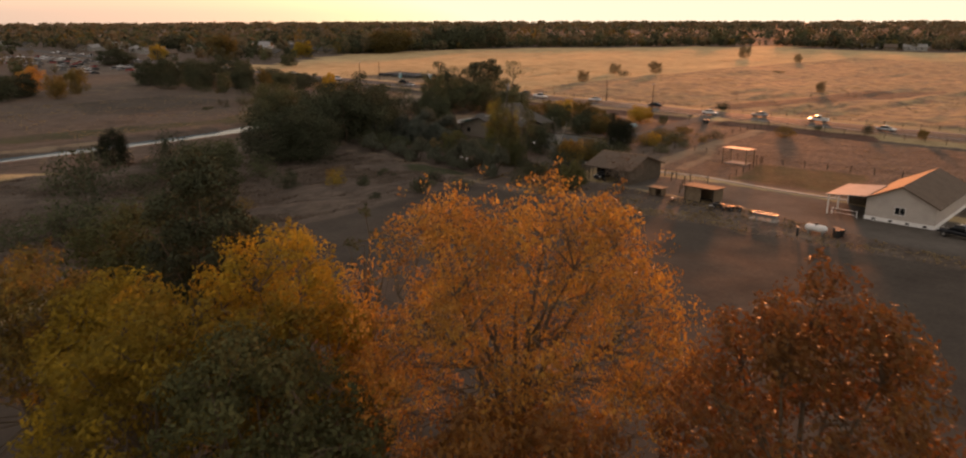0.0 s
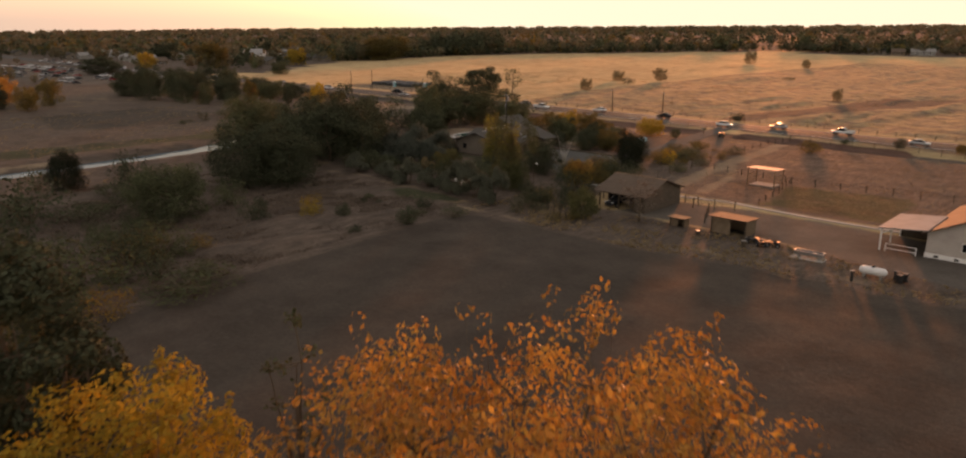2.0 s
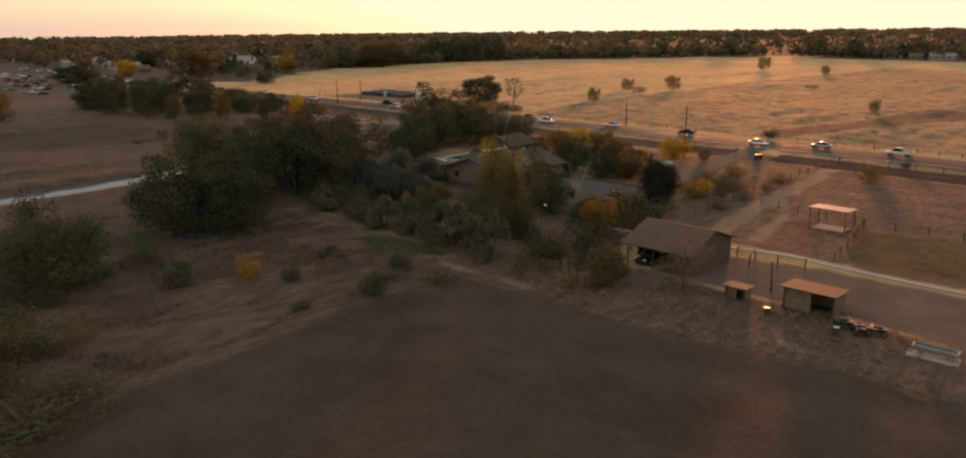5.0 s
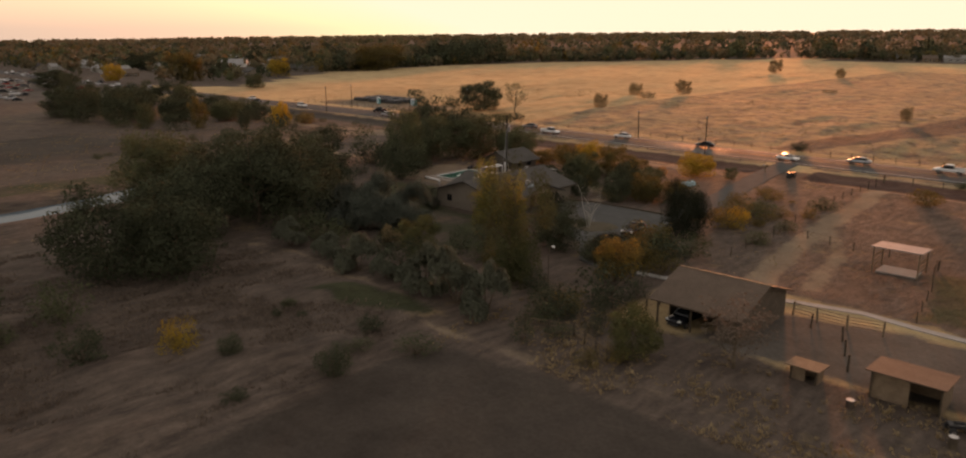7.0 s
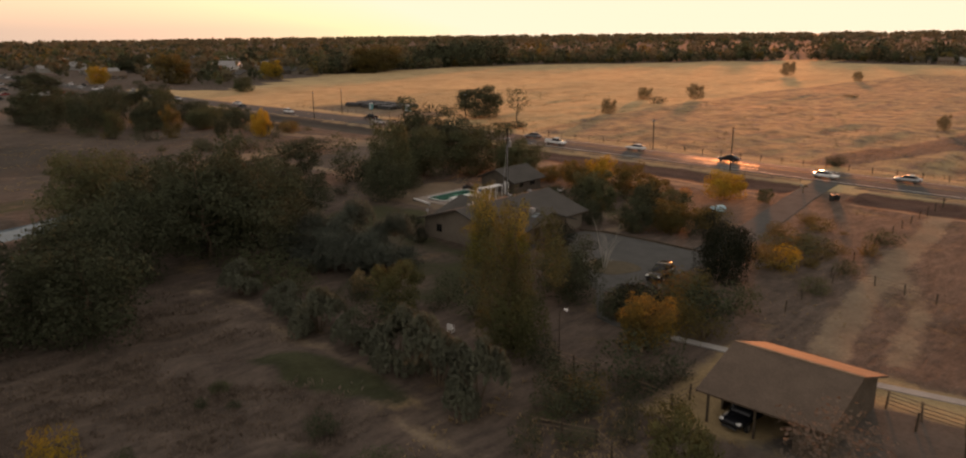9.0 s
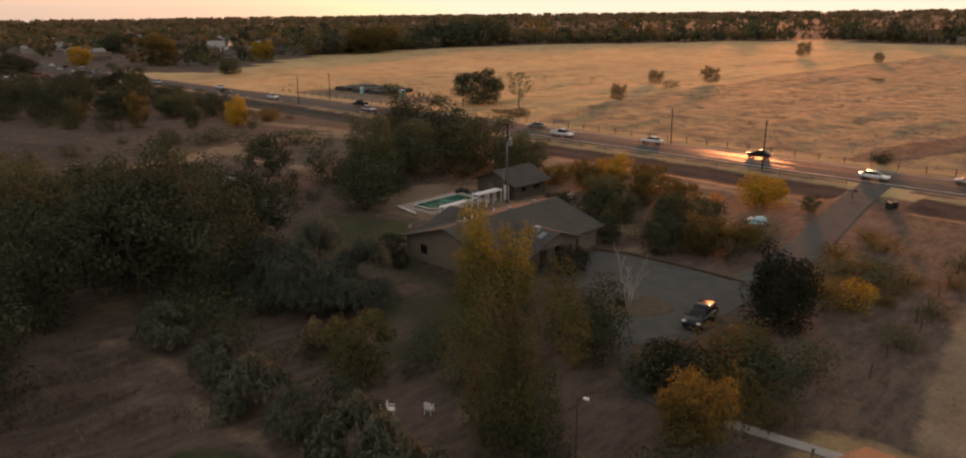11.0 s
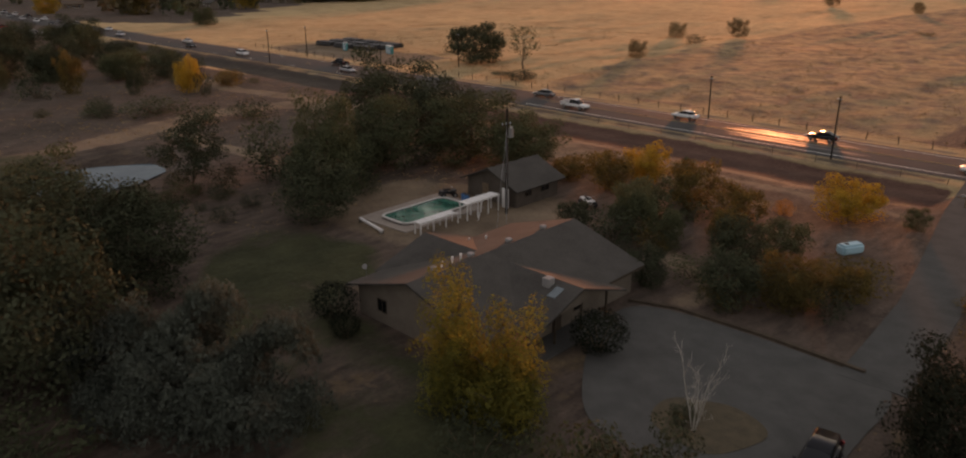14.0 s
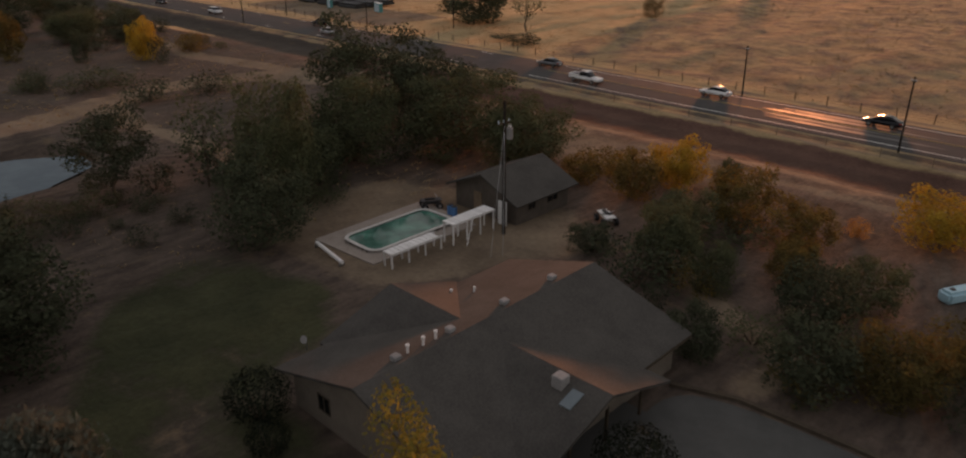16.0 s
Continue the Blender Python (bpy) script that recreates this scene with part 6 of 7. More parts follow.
# the large dark trees
oak(-131.8, 79.2, 10.9, 6.0, fine=True)
oak(-126.6, 85.6, 10.0, 5.8, fine=True)
oak(-135.4, 87.5, 10.2, 5.0, fine=True)
oak(-161.5, 100, 15.2, 5.8, "olive", fine=True)
oak(-150.8, 104.6, 13.0, 6.1, fine=True)
oak(-148.6, 112, 12.2, 5.2, fine=True)
oak(-143.0, 105.6, 12.0, 5.6, fine=True)
oak(-137.4, 110.5, 10.2, 4.8, fine=True)
oak(-152.5, 119, 10.4, 5.0, fine=True)
oak(-148.6, 121.2, 7.6, 4.4, fine=True)
oak(-164.0, 112, 9.5, 5.6, fine=True)
oak(-168.5, 121, 8.6, 5.4, "olive", fine=True)
oak(-142.5, 95, 10.0, 5.2, fine=True)
plant("open", "dark", -171.4, 137.8, 9.2, 4.3, "tree", "dark broadleaf tree with open boughs beside the pond")
plant("sparse", "olive", -168.7, 145.7, 9.6, 3.0, "tree", "thin grey-green tree with open branches")
plant("sparse", "olive", -172.5, 98, 7.0, 2.6, "tree", "thin bare-looking tree by the water")
# the row of grey bushes
for x, y, h, r in ((-127.9, 101.4, 3.8, 2.2), (-120.6, 102.0, 3.0, 1.9), (-117.0, 101.2, 3.3, 2.0), (-112.8, 101.0, 3.7, 2.2), (-107.8, 101.2, 3.3, 1.9), (-101.6, 101.0, 4.4, 2.2), (-96.6, 101.2, 4.7, 2.3), (-91.6, 100.4, 4.6, 2.1)):
    shrub(x, y, h, r, "grey", "mound")
plant("young", "dull", -111.4, 109.1, 5.3, 2.7, "tree", "small dull olive tree with a golden top")
shrub(-107.2, 103.6, 3.4, 2.2, "dark")
for x, y, h, r in ((-137.4, 113.6, 5.8, 4.0), (-132.8, 116.4, 6.2, 4.2), (-128.4, 117.2, 6.2, 4.0), (-124.2, 118.8, 5.8, 3.7), (-122.0, 115.8, 5.4, 3.4), (-130.2, 112.8, 4.4, 3.8), (-126.0, 113.6, 4.0, 3.2)):
    plant("juniper", "juniper", x, y, h, r, "juniper", "sprawling dark drooping juniper", "bush", group="junipers beside the lawn")
plant("mound", "straw", -117.6, 110.2, 3.0, 1.6, "bush", "dry pale drooping shrub", "bush")
# round the house
plant("spire", "dull", -97.0, 110.6, 14.4, 4.4, "tree", "tall cone-shaped olive tree before the house")
plant("poplar", "fading", -116.2, 127.5, 10.1, 2.8, "poplar", "upright tree with a golden yellow crown", variant=0)
plant("poplar", "fading", -113.1, 128.4, 9.8, 2.6, "poplar", "upright tree with a golden yellow crown", variant=0, turn=140)
shrub(-131.9, 129.4, 3.2, 1.9, "deep", "ball")
shrub(-129.0, 128.2, 2.0, 1.2, "deep", "ball")
oak(-101.2, 124.2, 6.5, 3.0, "dark", fine=True)
shrub(-96.0, 127.2, 3.2, 2.2, "deep", "ball")
shrub(-94.2, 125.0, 3.4, 2.4, "deep", "ball")
shrub(-91.0, 131.2, 3.6, 2.7, "autumn")
shrub(-93.2, 123.4, 4.0, 2.7, "dark")
shrub(-89.4, 124.2, 3.6, 2.8, "autumn")
shrub(-90.2, 129.6, 4.6, 3.0, "olive")
plant("evergreen", "deep", -92.4, 141.4, 8.2, 4.6, "tree", "dense very dark evergreen tree beside the forecourt")
shrub(-93.0, 124.6, 3.2, 2.6, "deep", "ball")
shrub(-105.6, 126.0, 2.4, 1.7, "olive")
shrub(-85.1, 111.9, 3.2, 2.8, "dark")
young(-88.3, 118.4, 5.2, 2.7)
plant("young", "dull", -75.6, 102.2, 4.6, 2.5, "tree", "small olive-gold tree before the barn")
plant("sparse", "weed", -68.0, 105.8, 6.2, 3.4, "tree", "thin brown nearly leafless tree before the barn")
shrub(-79.5, 107.6, 2.4, 2.4, "autumn")
shrub(-86.5, 104.6, 2.4, 2.2, "dark")
shrub(-114.2, 139.4, 3.2, 2.1, "deep", "ball")
shrub(-118.4, 130.6, 1.8, 1.3, "dark")
shrub(-105.4, 135.8, 1.6, 1.4, "dark", "round")
shrub(-111.0, 123.5, 2.8, 2.0, "dark")
# orchard between the house and the road
young(-126.0, 161.1, 5.6, 2.8, "olive")
young(-136.7, 172.6, 5.6, 3.6)
young(-135.2, 178.0, 4.9, 3.0, "yellow")
young(-126.1, 173.2, 5.6, 3.4)
young(-130.2, 179.0, 4.2, 1.6, "olive")
young(-143.0, 172.6, 3.2, 2.4)
young(-114.0, 159.6, 6.0, 2.6, "dark")
young(-121.4, 160.4, 4.4, 2.2, "olive")
young(-107.2, 155.6, 5.2, 3.6)
young(-117.7, 165.2, 4.4, 2.5)
young(-112.4, 164.8, 4.0, 2.8, "olive")
young(-111.4, 152.8, 4.8, 2.6, "dark")
young(-118.1, 151.6, 3.6, 1.8, "dark")
young(-132.2, 159.8, 2.9, 2.5, "dark")
young(-120.0, 172.0, 4.6, 3.0)
young(-128.0, 166.5, 4.8, 3.0, "olive")
young(-112.0, 181.0, 5.4, 4.2, "yellow")
shrub(-117.6, 177.9, 1.8, 1.1, "orange")
young(-105.8, 182.5, 3.4, 1.8, "olive")
young(-104.5, 160.0, 3.4, 2.0)
shrub(-88.4, 149.4, 3.4, 1.9, "yellow")
shrub(-90.6, 158.0, 1.6, 2.0, "olive")
for x, y, h, r in ((-95.6, 164.5, 1.6, 1.6), (-93.5, 158.9, 1.8, 1.9), (-92.5, 170.3, 1.6, 1.8), (-89.6, 149.5, 2.4, 2.2), (-92.9, 152.2, 1.5, 1.5), (-87.3, 152.9, 1.2, 1.3), (-87.2, 156.3, 1.2, 1.4), (-87.0, 159.9, 1.4, 1.6), (-95.6, 173.7, 1.2, 1.3), (-90.4, 161.4, 1.0, 1.2)):
    shrub(x, y, h, r, "autumn")
# along the dark hurdle beside the track
for x, y in ((-94.2, 111.0), (-92.4, 109.6), (-90.2, 108.2), (-88.0, 106.8), (-85.7, 105.6), (-84.6, 109.7), (-84.0, 112.4), (-83.0, 115.0)):
    shrub(x, y, 1.5, 1.3, "dark")
# behind the pool
oak(-157.6, 147.2, 12.8, 4.0, "olive", fine=True)
oak(-152.8, 142.4, 6.2, 3.6, fine=True)
oak(-164.6, 161.0, 11.8, 5.4, "olive", fine=True)
oak(-176.4, 172.6, 10.6, 6.2, fine=True)
oak(-158.6, 170.8, 11.6, 6.6, "olive", fine=True)
oak(-150.5, 172.5, 8.6, 4.4, "olive", fine=True)
oak(-163.0, 152.6, 7.4, 4.0, "olive", fine=True)
oak(-169.0, 176.5, 9.8, 5.0, fine=True)
# beyond the road
oak(-228.0, 243.0, 10.4, 7.6, "dark")
plant("sparse", "olive", -211.5, 242.5, 10.4, 4.0, "tree", "thin open tree beside the road")
young(-238.5, 170.0, 9.0, 3.3, "yellow")
young(-254.5, 152.8, 9.6, 2.8)
for x, y, h, r, tone in ((-283.7, 141.8, 9.0, 4.6, "dark"), (-275.8, 155.6, 8.0, 4.4, "dark"), (-289.5, 150.5, 9.6, 4.6, "dark"), (-265.0, 142.0, 6.0, 3.4, "olive"), (-288.5, 175.5, 7.4, 5.0, "dark"), (-279.0, 183.0, 6.4, 4.4, "olive"), (-326, 160, 9.0, 5.4, "dark"), (-342, 186, 8.0, 6.0, "dark"), (-310, 176, 7.6, 5.4, "olive"), (-262, 176, 5.4, 3.6, "dark")):
    oak(x, y, h, r, tone, fine=True)
young(-243.6, 161.0, 6.0, 2.4, "dark")
shrub(-233.2, 170.2, 3.4, 2.0, "dark")
oak(-296, 135.5, 11.4, 4.8, "dark", fine=True)
oak(-309, 153, 9.6, 5.2, "olive", fine=True)
oak(-285.9, 161.7, 8.4, 4.0, "dark", fine=True)
oak(-267.5, 168.4, 7.6, 4.6, "olive", fine=True)
oak(-276.5, 156.5, 6.8, 4.2, "dark", fine=True)
oak(-318, 138, 10.0, 4.4, "dark")
oak(-333, 152, 9.4, 4.6, "olive")
oak(-347, 171, 8.6, 5.0, "dark", fine=True)
oak(-360.8, 185.2, 7.0, 4.4, "olive", fine=True)
shrub(-254.4, 167.4, 3.3, 2.1, "dark")
for x, y, h, r, tone in ((-208.4, 157.0, 3.0, 3.0, "dark"), (-206.8, 165.4, 2.6, 3.0, "dark"), (-222.0, 155.4, 1.8, 2.8, "olive"), (-227.0, 147.0, 2.0, 2.6, "olive"), (-254.0, 146.0, 4.2, 4.0, "dark"), (-233.0, 150.0, 1.6, 2.4, "dark")):
    shrub(x, y, h, r, tone)
young(-300, 103, 10, 5.0)
young(-312, 92, 10, 5.2, "orange")
young(-286, 92, 9.4, 4.8)
oak(-290, 76, 8.4, 5.0)
oak(-300, 84, 8.0, 4.6)
shrub(-73.0, 183.6, 2.6, 2.8, "autumn", "round")
shrub(-72.0, 201.6, 3.6, 2.4, "olive", "round")
shrub(-109.6, 224.4, 2.8, 3.4, "dark", "round")
shrub(-60.4, 203.0, 3.2, 2.1, "dark", "round")
young(-48.0, 202.8, 4.2, 2.6)
shrub(-30.0, 202.0, 3.2, 2.2, "olive", "round")
# straw leaves on these bushes paint in haze and make up for backlight
plant("young", "straw", -203, 279, 5.0, 2.8, "bush", "tan bush in the wide field, paled for haze", "bush")
plant("young", "straw", -224, 335, 6.0, 4.2, "bush", "tan bush in the wide field, paled for haze", "bush")
plant("young", "straw", -208, 348, 6.2, 3.8, "bush", "tan bush in the wide field, paled for haze", "bush")
shrub(-209, 321, 2.0, 3.6, "dark")
plant("young", "straw", -247, 532, 8.0, 4.6, "bush", "tan bush in the wide field, paled for haze", "bush")
plant("young", "straw", -196, 500, 6.5, 3.4, "bush", "tan bush in the wide field, paled for haze", "bush")
shrub(-163, 392, 2.2, 3.2, "olive")
plant("young", "straw", -108, 300, 4.6, 1.8, "bush", "tan bush in the wide field, paled for haze", "bush")
shrub(-60, 330, 3.2, 3.2, "olive")
shrub(-208, 231, 2.0, 3.8, "dark", "round")
shrub(-200, 229, 1.8, 3.2, "dark", "round")

# tall trees among the far houses
for tone, x, y, h, r in (("dark", -640, 303, 14.8, 12.5), ("autumn", -482, 260, 17.0, 10.0), ("yellow", -480, 320, 11.5, 7.6), ("yellow", -520, 233, 10.3, 6.3), ("dark", -620, 386, 16.4, 9.3), ("olive", -393, 252, 7.8, 5.4), ("dark", -477, 188, 9.5, 7.6), ("autumn", -491, 411, 11.1, 9.6), ("olive", -542, 400, 11.7, 9.2)):
    plant("oak", tone, x, y, h, r, "tree", {"dark": "tall dark tree among far houses", "olive": "dull olive tree among far houses", "autumn": "tree turning brown among far houses", "yellow": "golden tree among far houses"}[tone])


def thicket(n, outline, sizes, tones, seed):
    """Bushes of many sizes that fill an outline unevenly."""
    rng = np.random.default_rng(seed)
    A = np.array(outline)
    made = []
    tries = 0
    while len(made) < n and tries < 4000:
        tries += 1
        x, y = rng.uniform(A[:, 0].min(), A[:, 0].max()), rng.uniform(A[:, 1].min(), A[:, 1].max())
        if inside(np.array([x]), np.array([y]), outline)[0] < 0.6 or any((x - p) ** 2 + (y - q) ** 2 < 3.2 for p, q in made):
            continue
        made.append((x, y))
        h = rng.uniform(*sizes)
        shrub(x, y, h, h * rng.uniform(0.55, 1.0), tones[len(made) % len(tones)])


thicket(6, [(-144, 168), (-144, 180), (-118, 181), (-114, 170), (-113, 154), (-125, 154), (-133, 166)], (1.6, 3.8), ("autumn", "olive", "dark", "autumn"), 31)
thicket(5, [(-112, 150.5), (-112, 163), (-104, 163), (-103, 152)], (1.4, 3.0), ("dark", "olive", "autumn"), 32)
thicket(9, [(-97, 122), (-97, 131), (-86, 136), (-85, 119)], (1.4, 3.4), ("dark", "olive", "autumn"), 33)
thicket(10, [(-96, 140), (-96, 170), (-82, 172), (-82, 142)], (0.7, 1.7), ("olive", "autumn"), 34)
thicket(6, [(-138, 104), (-134, 108), (-116, 109), (-112, 104)], (1.2, 2.6), ("dark", "olive"), 35)
thicket(7, [(-110, 111), (-112, 121), (-101, 121), (-99, 113)], (1.0, 2.6), ("olive", "dark"), 36)
thicket(14, [(-172, 148), (-174, 176), (-150, 178), (-150, 162), (-160, 145)], (1.6, 4.5), ("dark", "olive", "dark"), 37)
thicket(20, [(-158, 122), (-178, 124), (-176, 148), (-156, 142)], (0.7, 2.4), ("dark", "olive", "dark"), 38)
thicket(16, [(-140, 30), (-150, 70), (-120, 74), (-96, 58), (-92, 20)], (0.8, 3.2), ("olive", "dark", "olive"), 39)
thicket(16, [(-116, 36), (-122, 60), (-98, 58), (-91, 44), (-96, 30)], (1.2, 3.6), ("dark", "olive", "autumn", "dark"), 44)
thicket(12, [(-330, 130), (-330, 190), (-250, 180), (-250, 140)], (2, 5), ("dark", "olive", "autumn"), 40)
thicket(14, [(-300, 158), (-300, 192), (-232, 186), (-228, 172), (-262, 160)], (1.2, 3.6), ("olive", "autumn", "dark"), 42)
thicket(9, [(-232, 110), (-236, 150), (-216, 148), (-212, 112)], (0.8, 2.2), ("dark", "olive"), 43)
thicket(8, [(-88, 96), (-88, 108), (-80, 109), (-74, 98)], (0.8, 2.2), ("olive", "autumn", "dark"), 41)


def dead_tree(x, y, h, seed, label):
    """Pale stems that bow outwards from one foot and end in fine twigs."""
    rng = np.random.default_rng(seed)
    ob = thing("bare_tree", pose(x, y, 0), label, "tree")
    for s, (a, lean, share) in enumerate(((3.9, 0.16, 1.0), (0.6, 0.3, 0.8), (2.2, 0.3, 0.6), (5.2, 0.3, 0.55), (1.4, 0.4, 0.45))):
        bm = bmesh.new()
        p = [Vector((0.1 * math.cos(a), 0.1 * math.sin(a), -0.1))]
        d = Vector((math.cos(a) * lean * 0.5, math.sin(a) * lean * 0.5, 1)).normalized()
        n = 8
        for k in range(n):
            d = (d + Vector((math.cos(a) * 0.02, math.sin(a) * 0.02, 0.03)) + Vector(rng.normal(0, 0.08, 3))).normalized()
            p.append(p[-1] + d * h * share / n)
        w = 0.05 * share ** 0.5
        tube(bm, p, [w * (1 - 0.9 * k / n) for k in range(n + 1)], 7)
        for b in range(7):
            q = p[2 + b % (n - 2)]
            e = q + (d * 0.7 + Vector(rng.normal(0, 0.75, 3)) + Vector((0, 0, 0.5))).normalized() * h * 0.17
            m = q.lerp(e, 0.5) + Vector((0, 0, 0.06))
            tube(bm, [q, m, e], [w * 0.4, w * 0.25, 0.006], 4)
            for c in range(3):
                f = m.lerp(e, c / 2) + Vector(rng.normal(0, 0.22, 3)) + Vector((0, 0, 0.3))
                tube(bm, [m.lerp(e, c / 2), f], [0.014, 0.004], 3)
        part("limb", bm, PALE_BARK, ob)


dead_tree(-104.4, 135.4, 6.6, 4, "leafless pale multi-stemmed tree in the forecourt bed")


# ---- far woods, suburb ----
def far_wood(name, rng, X, Y, Hh, Rr, per, tone, label):
    A = []
    for x, y, h, r in zip(X, Y, Hh, Rr):
        d = sphere_dirs(rng, per)
        p = np.array((x, y, h * 0.52 + gz(x, y))) + d * rng.uniform(0.55, 1.0, (per, 1)) * np.array((r, r, h * 0.5)) * rng.uniform(0.8, 1.1, (per, 1))
        A.append(leaf_quads(rng, p, d, r * (0.55 if per < 80 else 0.36), 0.0, 0.75))
    tagged(quads(name, np.concatenate(A), LEAF[tone]), label, "woods", kind="stuff")


def scatter(rng, n, keep, x0, x1, y0, y1):
    out = []
    while len(out) < n:
        x, y = rng.uniform(x0, x1), rng.uniform(y0, y1)
        if keep(x, y):
            out.append((x, y))
    return np.array(out).T


rng = np.random.default_rng(11)


def beyond(x, y):
    """Whether a place lies past the far edge of the field."""
    win = False
    ring = EDGE + [(900, 700), (900, 4000), (-4000, 4000), (-4000, 250)]
    for (x0, y0), (x1, y1) in zip(ring, ring[1:] + ring[:1]):
        if (y0 > y) != (y1 > y) and x < (x1 - x0) * (y - y0) / (y1 - y0) + x0:
            win = not win
    return win


def edge_band(n, depth):
    out = []
    for k in range(n):
        f = rng.uniform(1.2, len(EDGE) - 1.001)
        i = int(f)
        a, b = Vector(EDGE[i]), Vector(EDGE[i + 1])
        p = a.lerp(b, f - i)
        d = (b - a).normalized()
        nn = Vector((-d.y, d.x))
        q = p + nn * (1 if beyond(*(p + nn * 8)) else -1) * rng.uniform(0, 1) ** 1.5 * depth
        out.append(q)
    return np.array(out).T


def mixed_wood(name, X, Y, Hh, Rr, per, shares, label):
    """Far trees of several kinds among one another."""
    pick = rng.choice(len(shares), len(X), p=[s for _, s in shares])
    for k, (tone, _) in enumerate(shares):
        m = pick == k
        if m.any():
            far_wood(name, rng, X[m], Y[m], Hh[m], Rr[m], per, tone, label)


AUTUMN_MIX = [("far", 0.44), ("dark", 0.3), ("olive", 0.18), ("autumn", 0.08)]
X, Y = edge_band(640, 70)
Hh = rng.uniform(5, 11, len(X)) + 8 * (rng.uniform(0, 1, len(X)) > 0.86)
mixed_wood("tree_line", X, Y, Hh, Hh * rng.uniform(0.28, 0.5, len(X)), 110, AUTUMN_MIX, "uneven line of trees along the far edge of the field")
X, Y = edge_band(900, 320)
Hh = rng.uniform(4.5, 9, len(X))
mixed_wood("tree_line", X, Y, Hh, Hh * rng.uniform(0.45, 0.75, len(X)), 32, AUTUMN_MIX, "deep belt of trees behind the far edge of the field")
X, Y = scatter(rng, 40, lambda x, y: True, -530, -496, 490, 556)
far_wood("tree_line", rng, X, Y, rng.uniform(17, 24, len(X)), rng.uniform(4.5, 7, len(X)), 140, "dark", "tall dark clump of evergreens beyond the field")
X, Y = scatter(rng, 950, lambda x, y: not beyond(x, y) or x < -470, -1000, -400, -150, 200)
keep = ~((Y > 140) & (Y < 202) & (X > -640) & (X < -396))
X, Y = X[keep], Y[keep]
Hh = rng.uniform(3.5, 10, len(X))
mixed_wood("suburb_trees", X, Y, Hh, Hh * rng.uniform(0.35, 0.6, len(X)), 50, AUTUMN_MIX, "scattered suburban trees in autumn colours")
X, Y = scatter(rng, 760, lambda x, y: beyond(x, y) and (y < 240 + (-380 - x) * 2.2), -1100, -400, 240, 800)
Hh = rng.uniform(4, 10, len(X)) + 5 * (rng.uniform(0, 1, len(X)) > 0.9)
mixed_wood("suburb_trees", X, Y, Hh, Hh * rng.uniform(0.35, 0.6, len(X)), 60, AUTUMN_MIX, "scattered suburban trees in autumn colours")
X, Y = scatter(rng, 3000, lambda x, y: beyond(x, y) and math.hypot(x, y) > 750, -2400, 500, 150, 2400)
Hh = rng.uniform(6, 12, len(X)) + 5 * (rng.uniform(0, 1, len(X)) > 0.92)
mixed_wood("far_woods", X, Y, Hh, Hh * rng.uniform(0.5, 0.9, len(X)), 22, AUTUMN_MIX, "hazy woods towards the horizon")
X, Y = scatter(rng, 1000, lambda x, y: math.hypot(x, y) > 850 and y < 600, -2400, -800, -900, 600)
Hh = rng.uniform(6, 12, len(X))
mixed_wood("far_woods", X, Y, Hh, Hh * rng.uniform(0.5, 0.9, len(X)), 22, AUTUMN_MIX, "hazy woods towards the horizon")
X, Y = scatter(rng, 1400, lambda x, y: math.hypot(x, y) > 2300, -4400, 1500, -600, 4400)
far_wood("far_woods", rng, X, Y, rng.uniform(9, 16, len(X)), rng.uniform(14, 30, len(X)), 18, "far", "hazy woods on the horizon")

HOUSES = []
ROOFS = [SHINGLE, BROWN_ROOF, surface("grey_roof", (0.2, 0.19, 0.18), (0.3, 0.29, 0.27), 0.5, 0.8, 6, 0.3)]


def far_house(x, y, turn, style, label):
    if len(HOUSES) > style:
        tagged(copy_thing(HOUSES[style], pose(x, y, float(gz(x, y)), 0, 0, turn)), label)
        return
    ob = thing("house", pose(x, y, float(gz(x, y)), 0, 0, turn), label, "house", "far houses")
    HOUSES.append(ob)
    w, d = (7, 5, 9)[style], (5, 4.5, 5.5)[style]
    part("wall", gable_walls(bmesh.new(), -w, w, -d, d, 3.0, 5.2, "x"), (TAN_WALL, OLD_WOOD, CONCRETE)[style], ob)
    gable_roof(ob, -w, w, -d, d, 3.1, 5.4, "x", ROOFS[style], 0.5)
    for k in (-0.55, 0.0, 0.55):
        window(ob, k * w, -d, 0.9, 1.6, 1.3, "-y")
    window(ob, w, 0, 0.9, 1.6, 1.3, "+x")


random.seed(8)
for k in range(190):
    x, y = (random.uniform(-900, -480), random.uniform(-40, 140)) if k % 2 else (random.uniform(-950, -500), random.uniform(250, 480))
    if k % 2 or beyond(x - 30, y + 10):
        far_house(x, y, random.choice((0, 90, 180, 270)) + random.uniform(-15, 15), k % 3, "far suburban house with a gable roof")
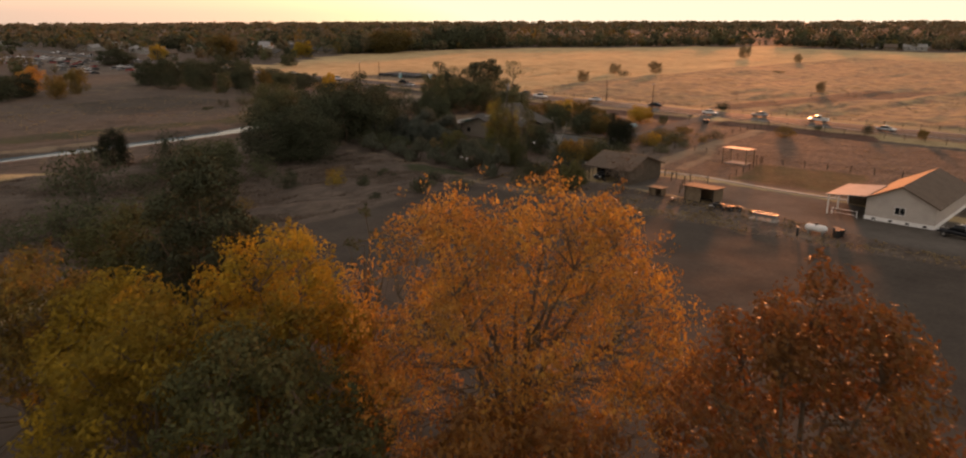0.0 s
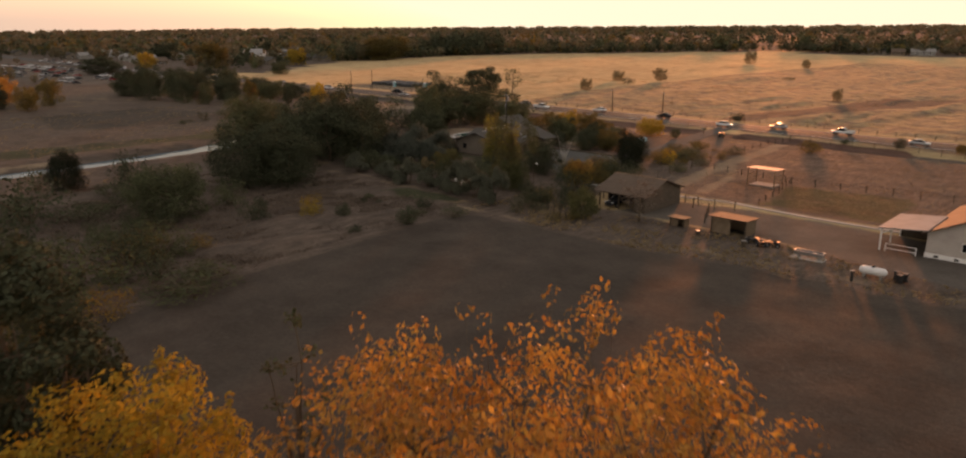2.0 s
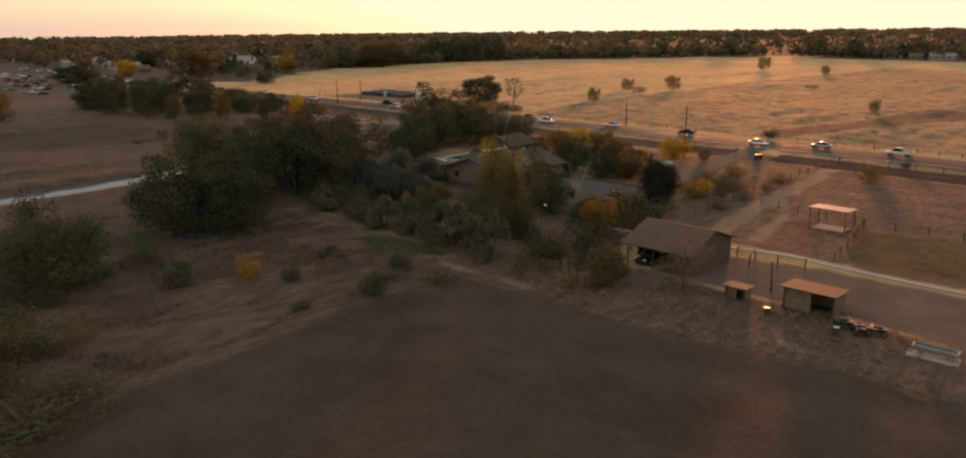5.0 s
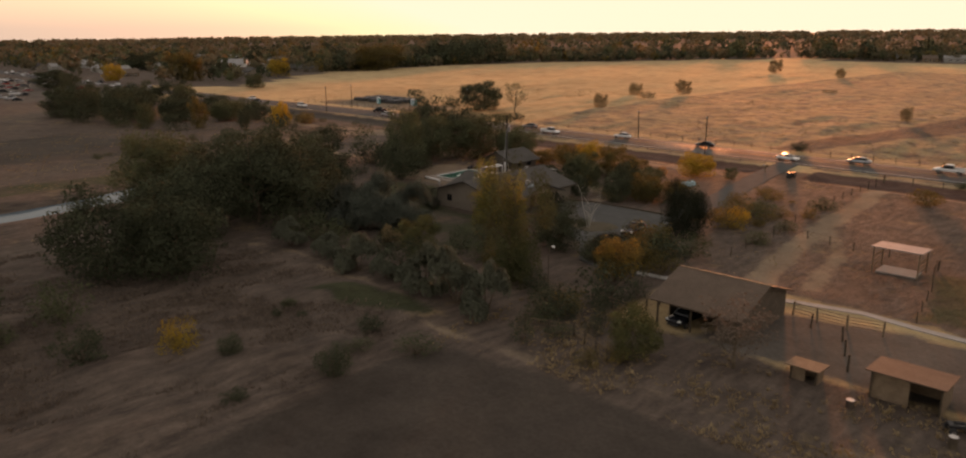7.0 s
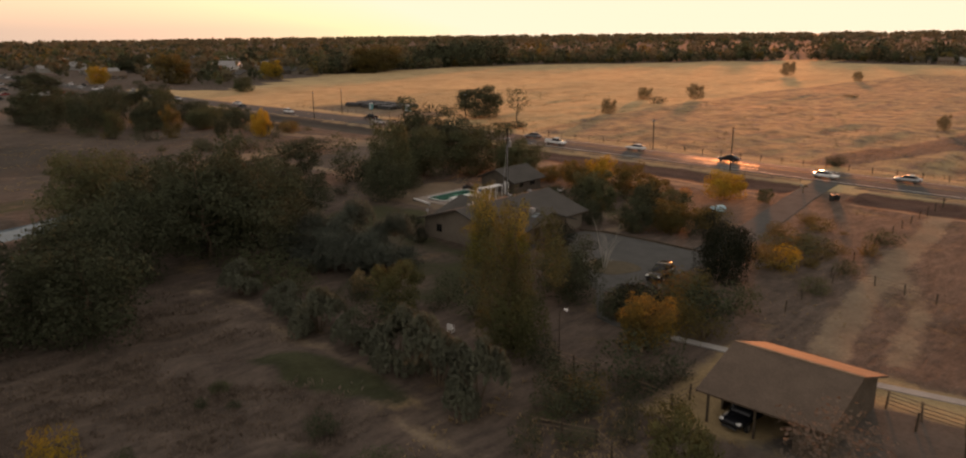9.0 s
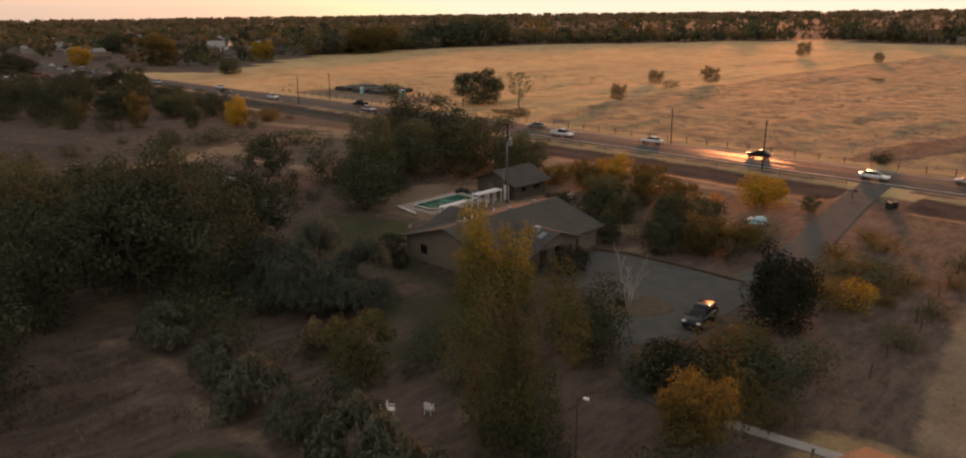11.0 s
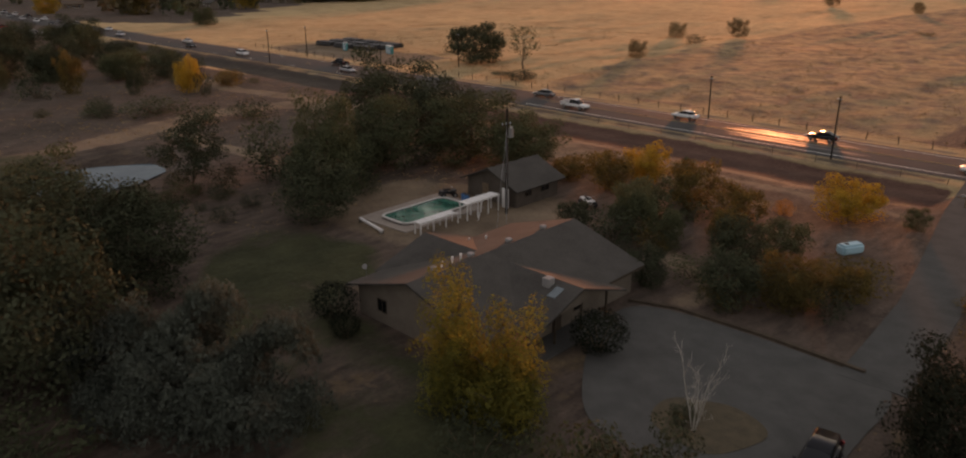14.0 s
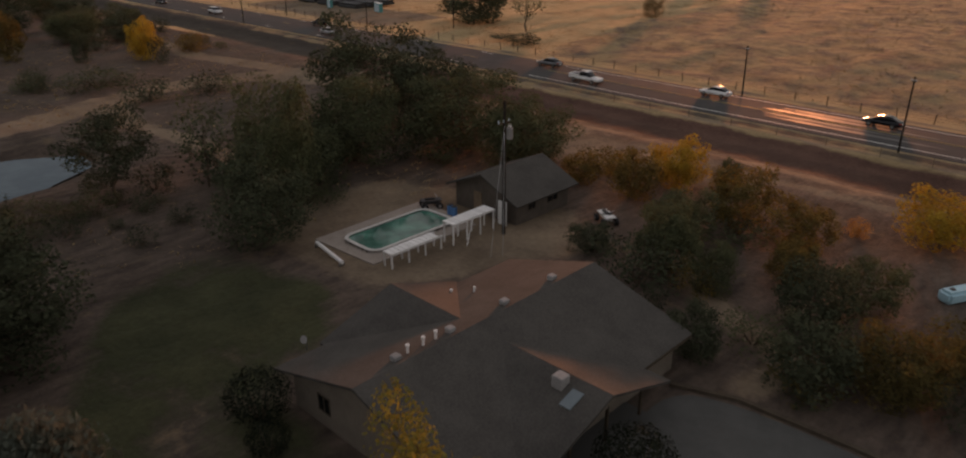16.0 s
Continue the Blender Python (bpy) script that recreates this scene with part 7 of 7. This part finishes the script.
# the large pale house with several gables
ph = thing("house", pose(-566, 338, -2.7, 0, 0, 40), "large white house with several pale gables", "house")
part("wall", gable_walls(bmesh.new(), -9, 9, -6, 6, 5.6, 9.0, "x"), WHITE, ph)
gable_roof(ph, -9, 9, -6, 6, 5.7, 9.2, "x", METAL_ROOF, 0.5)
part("wall", gable_walls(bmesh.new(), -14, -3, -9, 2, 3.4, 6.4, "y"), WHITE, ph)
gable_roof(ph, -14, -3, -9, 2, 3.5, 6.6, "y", METAL_ROOF, 0.5)
part("wall", gable_walls(bmesh.new(), 6, 15, -8, 3, 3.4, 6.0, "y"), WHITE, ph)
gable_roof(ph, 6, 15, -8, 3, 3.5, 6.2, "y", METAL_ROOF, 0.5)
for k in range(5):
    window(ph, -6 + 3 * k, -6.0, 3.6, 1.4, 1.4, "-y")
# low buildings at the edge of the far field on the sunny side
for x, y, s in ((-232, 752, 0), (-196, 755, 2), (-212, 742, 1)):
    far_house(x, y, 20, s, "pale far farm building in the haze")


# ---- grass and weeds ----
def tufts(name, n, keep, box_, size, blades, tone, label, seed, spread=0.25, height=1.0, laid=None):
    rng = np.random.default_rng(seed)
    x0, x1, y0, y1 = box_
    P2 = np.stack([rng.uniform(x0, x1, n), rng.uniform(y0, y1, n)], 1)
    # weeds grow in patches
    dens = 0.5 + lumps(P2[:, 0], P2[:, 1], seed, [(14, 0.5), (6, 0.4), (30, 0.4)])
    P2 = P2[(rng.uniform(0, 1, n) < dens) & keep(P2[:, 0], P2[:, 1])]
    n = len(P2)
    s = size * rng.uniform(0.5, 1.5, (n, 1))
    A = []
    for b in range(blades):
        a = rng.uniform(0, 6.28, n)
        out = np.stack([np.cos(a), np.sin(a), np.zeros(n)], 1)
        base = np.concatenate([P2, gz(P2[:, :1], P2[:, 1:]) - 0.05], 1) + out * spread * s * rng.uniform(0.1, 1, (n, 1))
        if laid:   # grown together into rows that the wind has laid over
            base[:, :2] += np.array((math.cos(laid), math.sin(laid))) * rng.normal(0, 2.3, (n, 1)) * s
            base[:, 2] = gz(base[:, 0], base[:, 1]) - 0.05
        tip = base + out * s * rng.uniform(0.1, 0.7, (n, 1)) + np.array((0, 0, 1)) * s * height * rng.uniform(0.6, 1.1, (n, 1))
        side = np.stack([-np.sin(a), np.cos(a), np.zeros(n)], 1) * s * rng.uniform(0.06, 0.16, (n, 1))
        mid = (base + tip) / 2 + np.array((0, 0, 0.1)) * s
        A.append(np.stack([base - side * 0.6, mid - side, tip, mid + side], 1))
    tagged(quads(name, np.concatenate(A), LEAF[tone]), label, "grass", kind="stuff")


tufts("weeds", 9000, lambda x, y: (inside(x, y, ROUGH) > 0.5) & (inside(x, y, LAWN_STRIP) < 0.5), (-152, -82, 5, 100), 0.42, 20, "weed", "clumps of dry brown weeds on rough ground", 21, 0.8, 0.75, radians(91))
tufts("dry_grass", 16000, lambda x, y: (inside(x, y, ROUGH) > 0.4) & (inside(x, y, LAWN_STRIP) < 0.5), (-152, -82, 5, 100), 0.32, 6, "weed", "dry straw-coloured grass on rough ground", 22, 0.5, 0.8)
tufts("dry_grass", 9000, lambda x, y: (inside(x, y, PLOUGHED) < 0.4) & (inside(x, y, YARD) < 0.4) & (y < 109), (-92, 0, 92, 109), 0.3, 6, "straw", "dry grass along the edge of the turned soil", 23, 0.5, 0.8)
tufts("dry_grass", 5000, lambda x, y: (inside(x, y, GREEN) < 0.4) & (y > 127), (-97, -10, 127, 190), 0.2, 5, "straw", "short dry brown grass in the paddocks", 24, 0.5, 0.7)
tufts("dry_grass", 26000, lambda x, y: y > 221.5, (-330, 60, 221, 340), 0.4, 4, "straw", "dry grass of the wide field beyond the road", 25, 0.6, 0.55)
tufts("dry_grass", 9000, lambda x, y: (canal_depth(x, y) > 2.5) & (y < 188), (-270, -152, 60, 190), 0.34, 5, "straw", "dry grass on the banks and waste ground", 26, 0.6, 0.6)
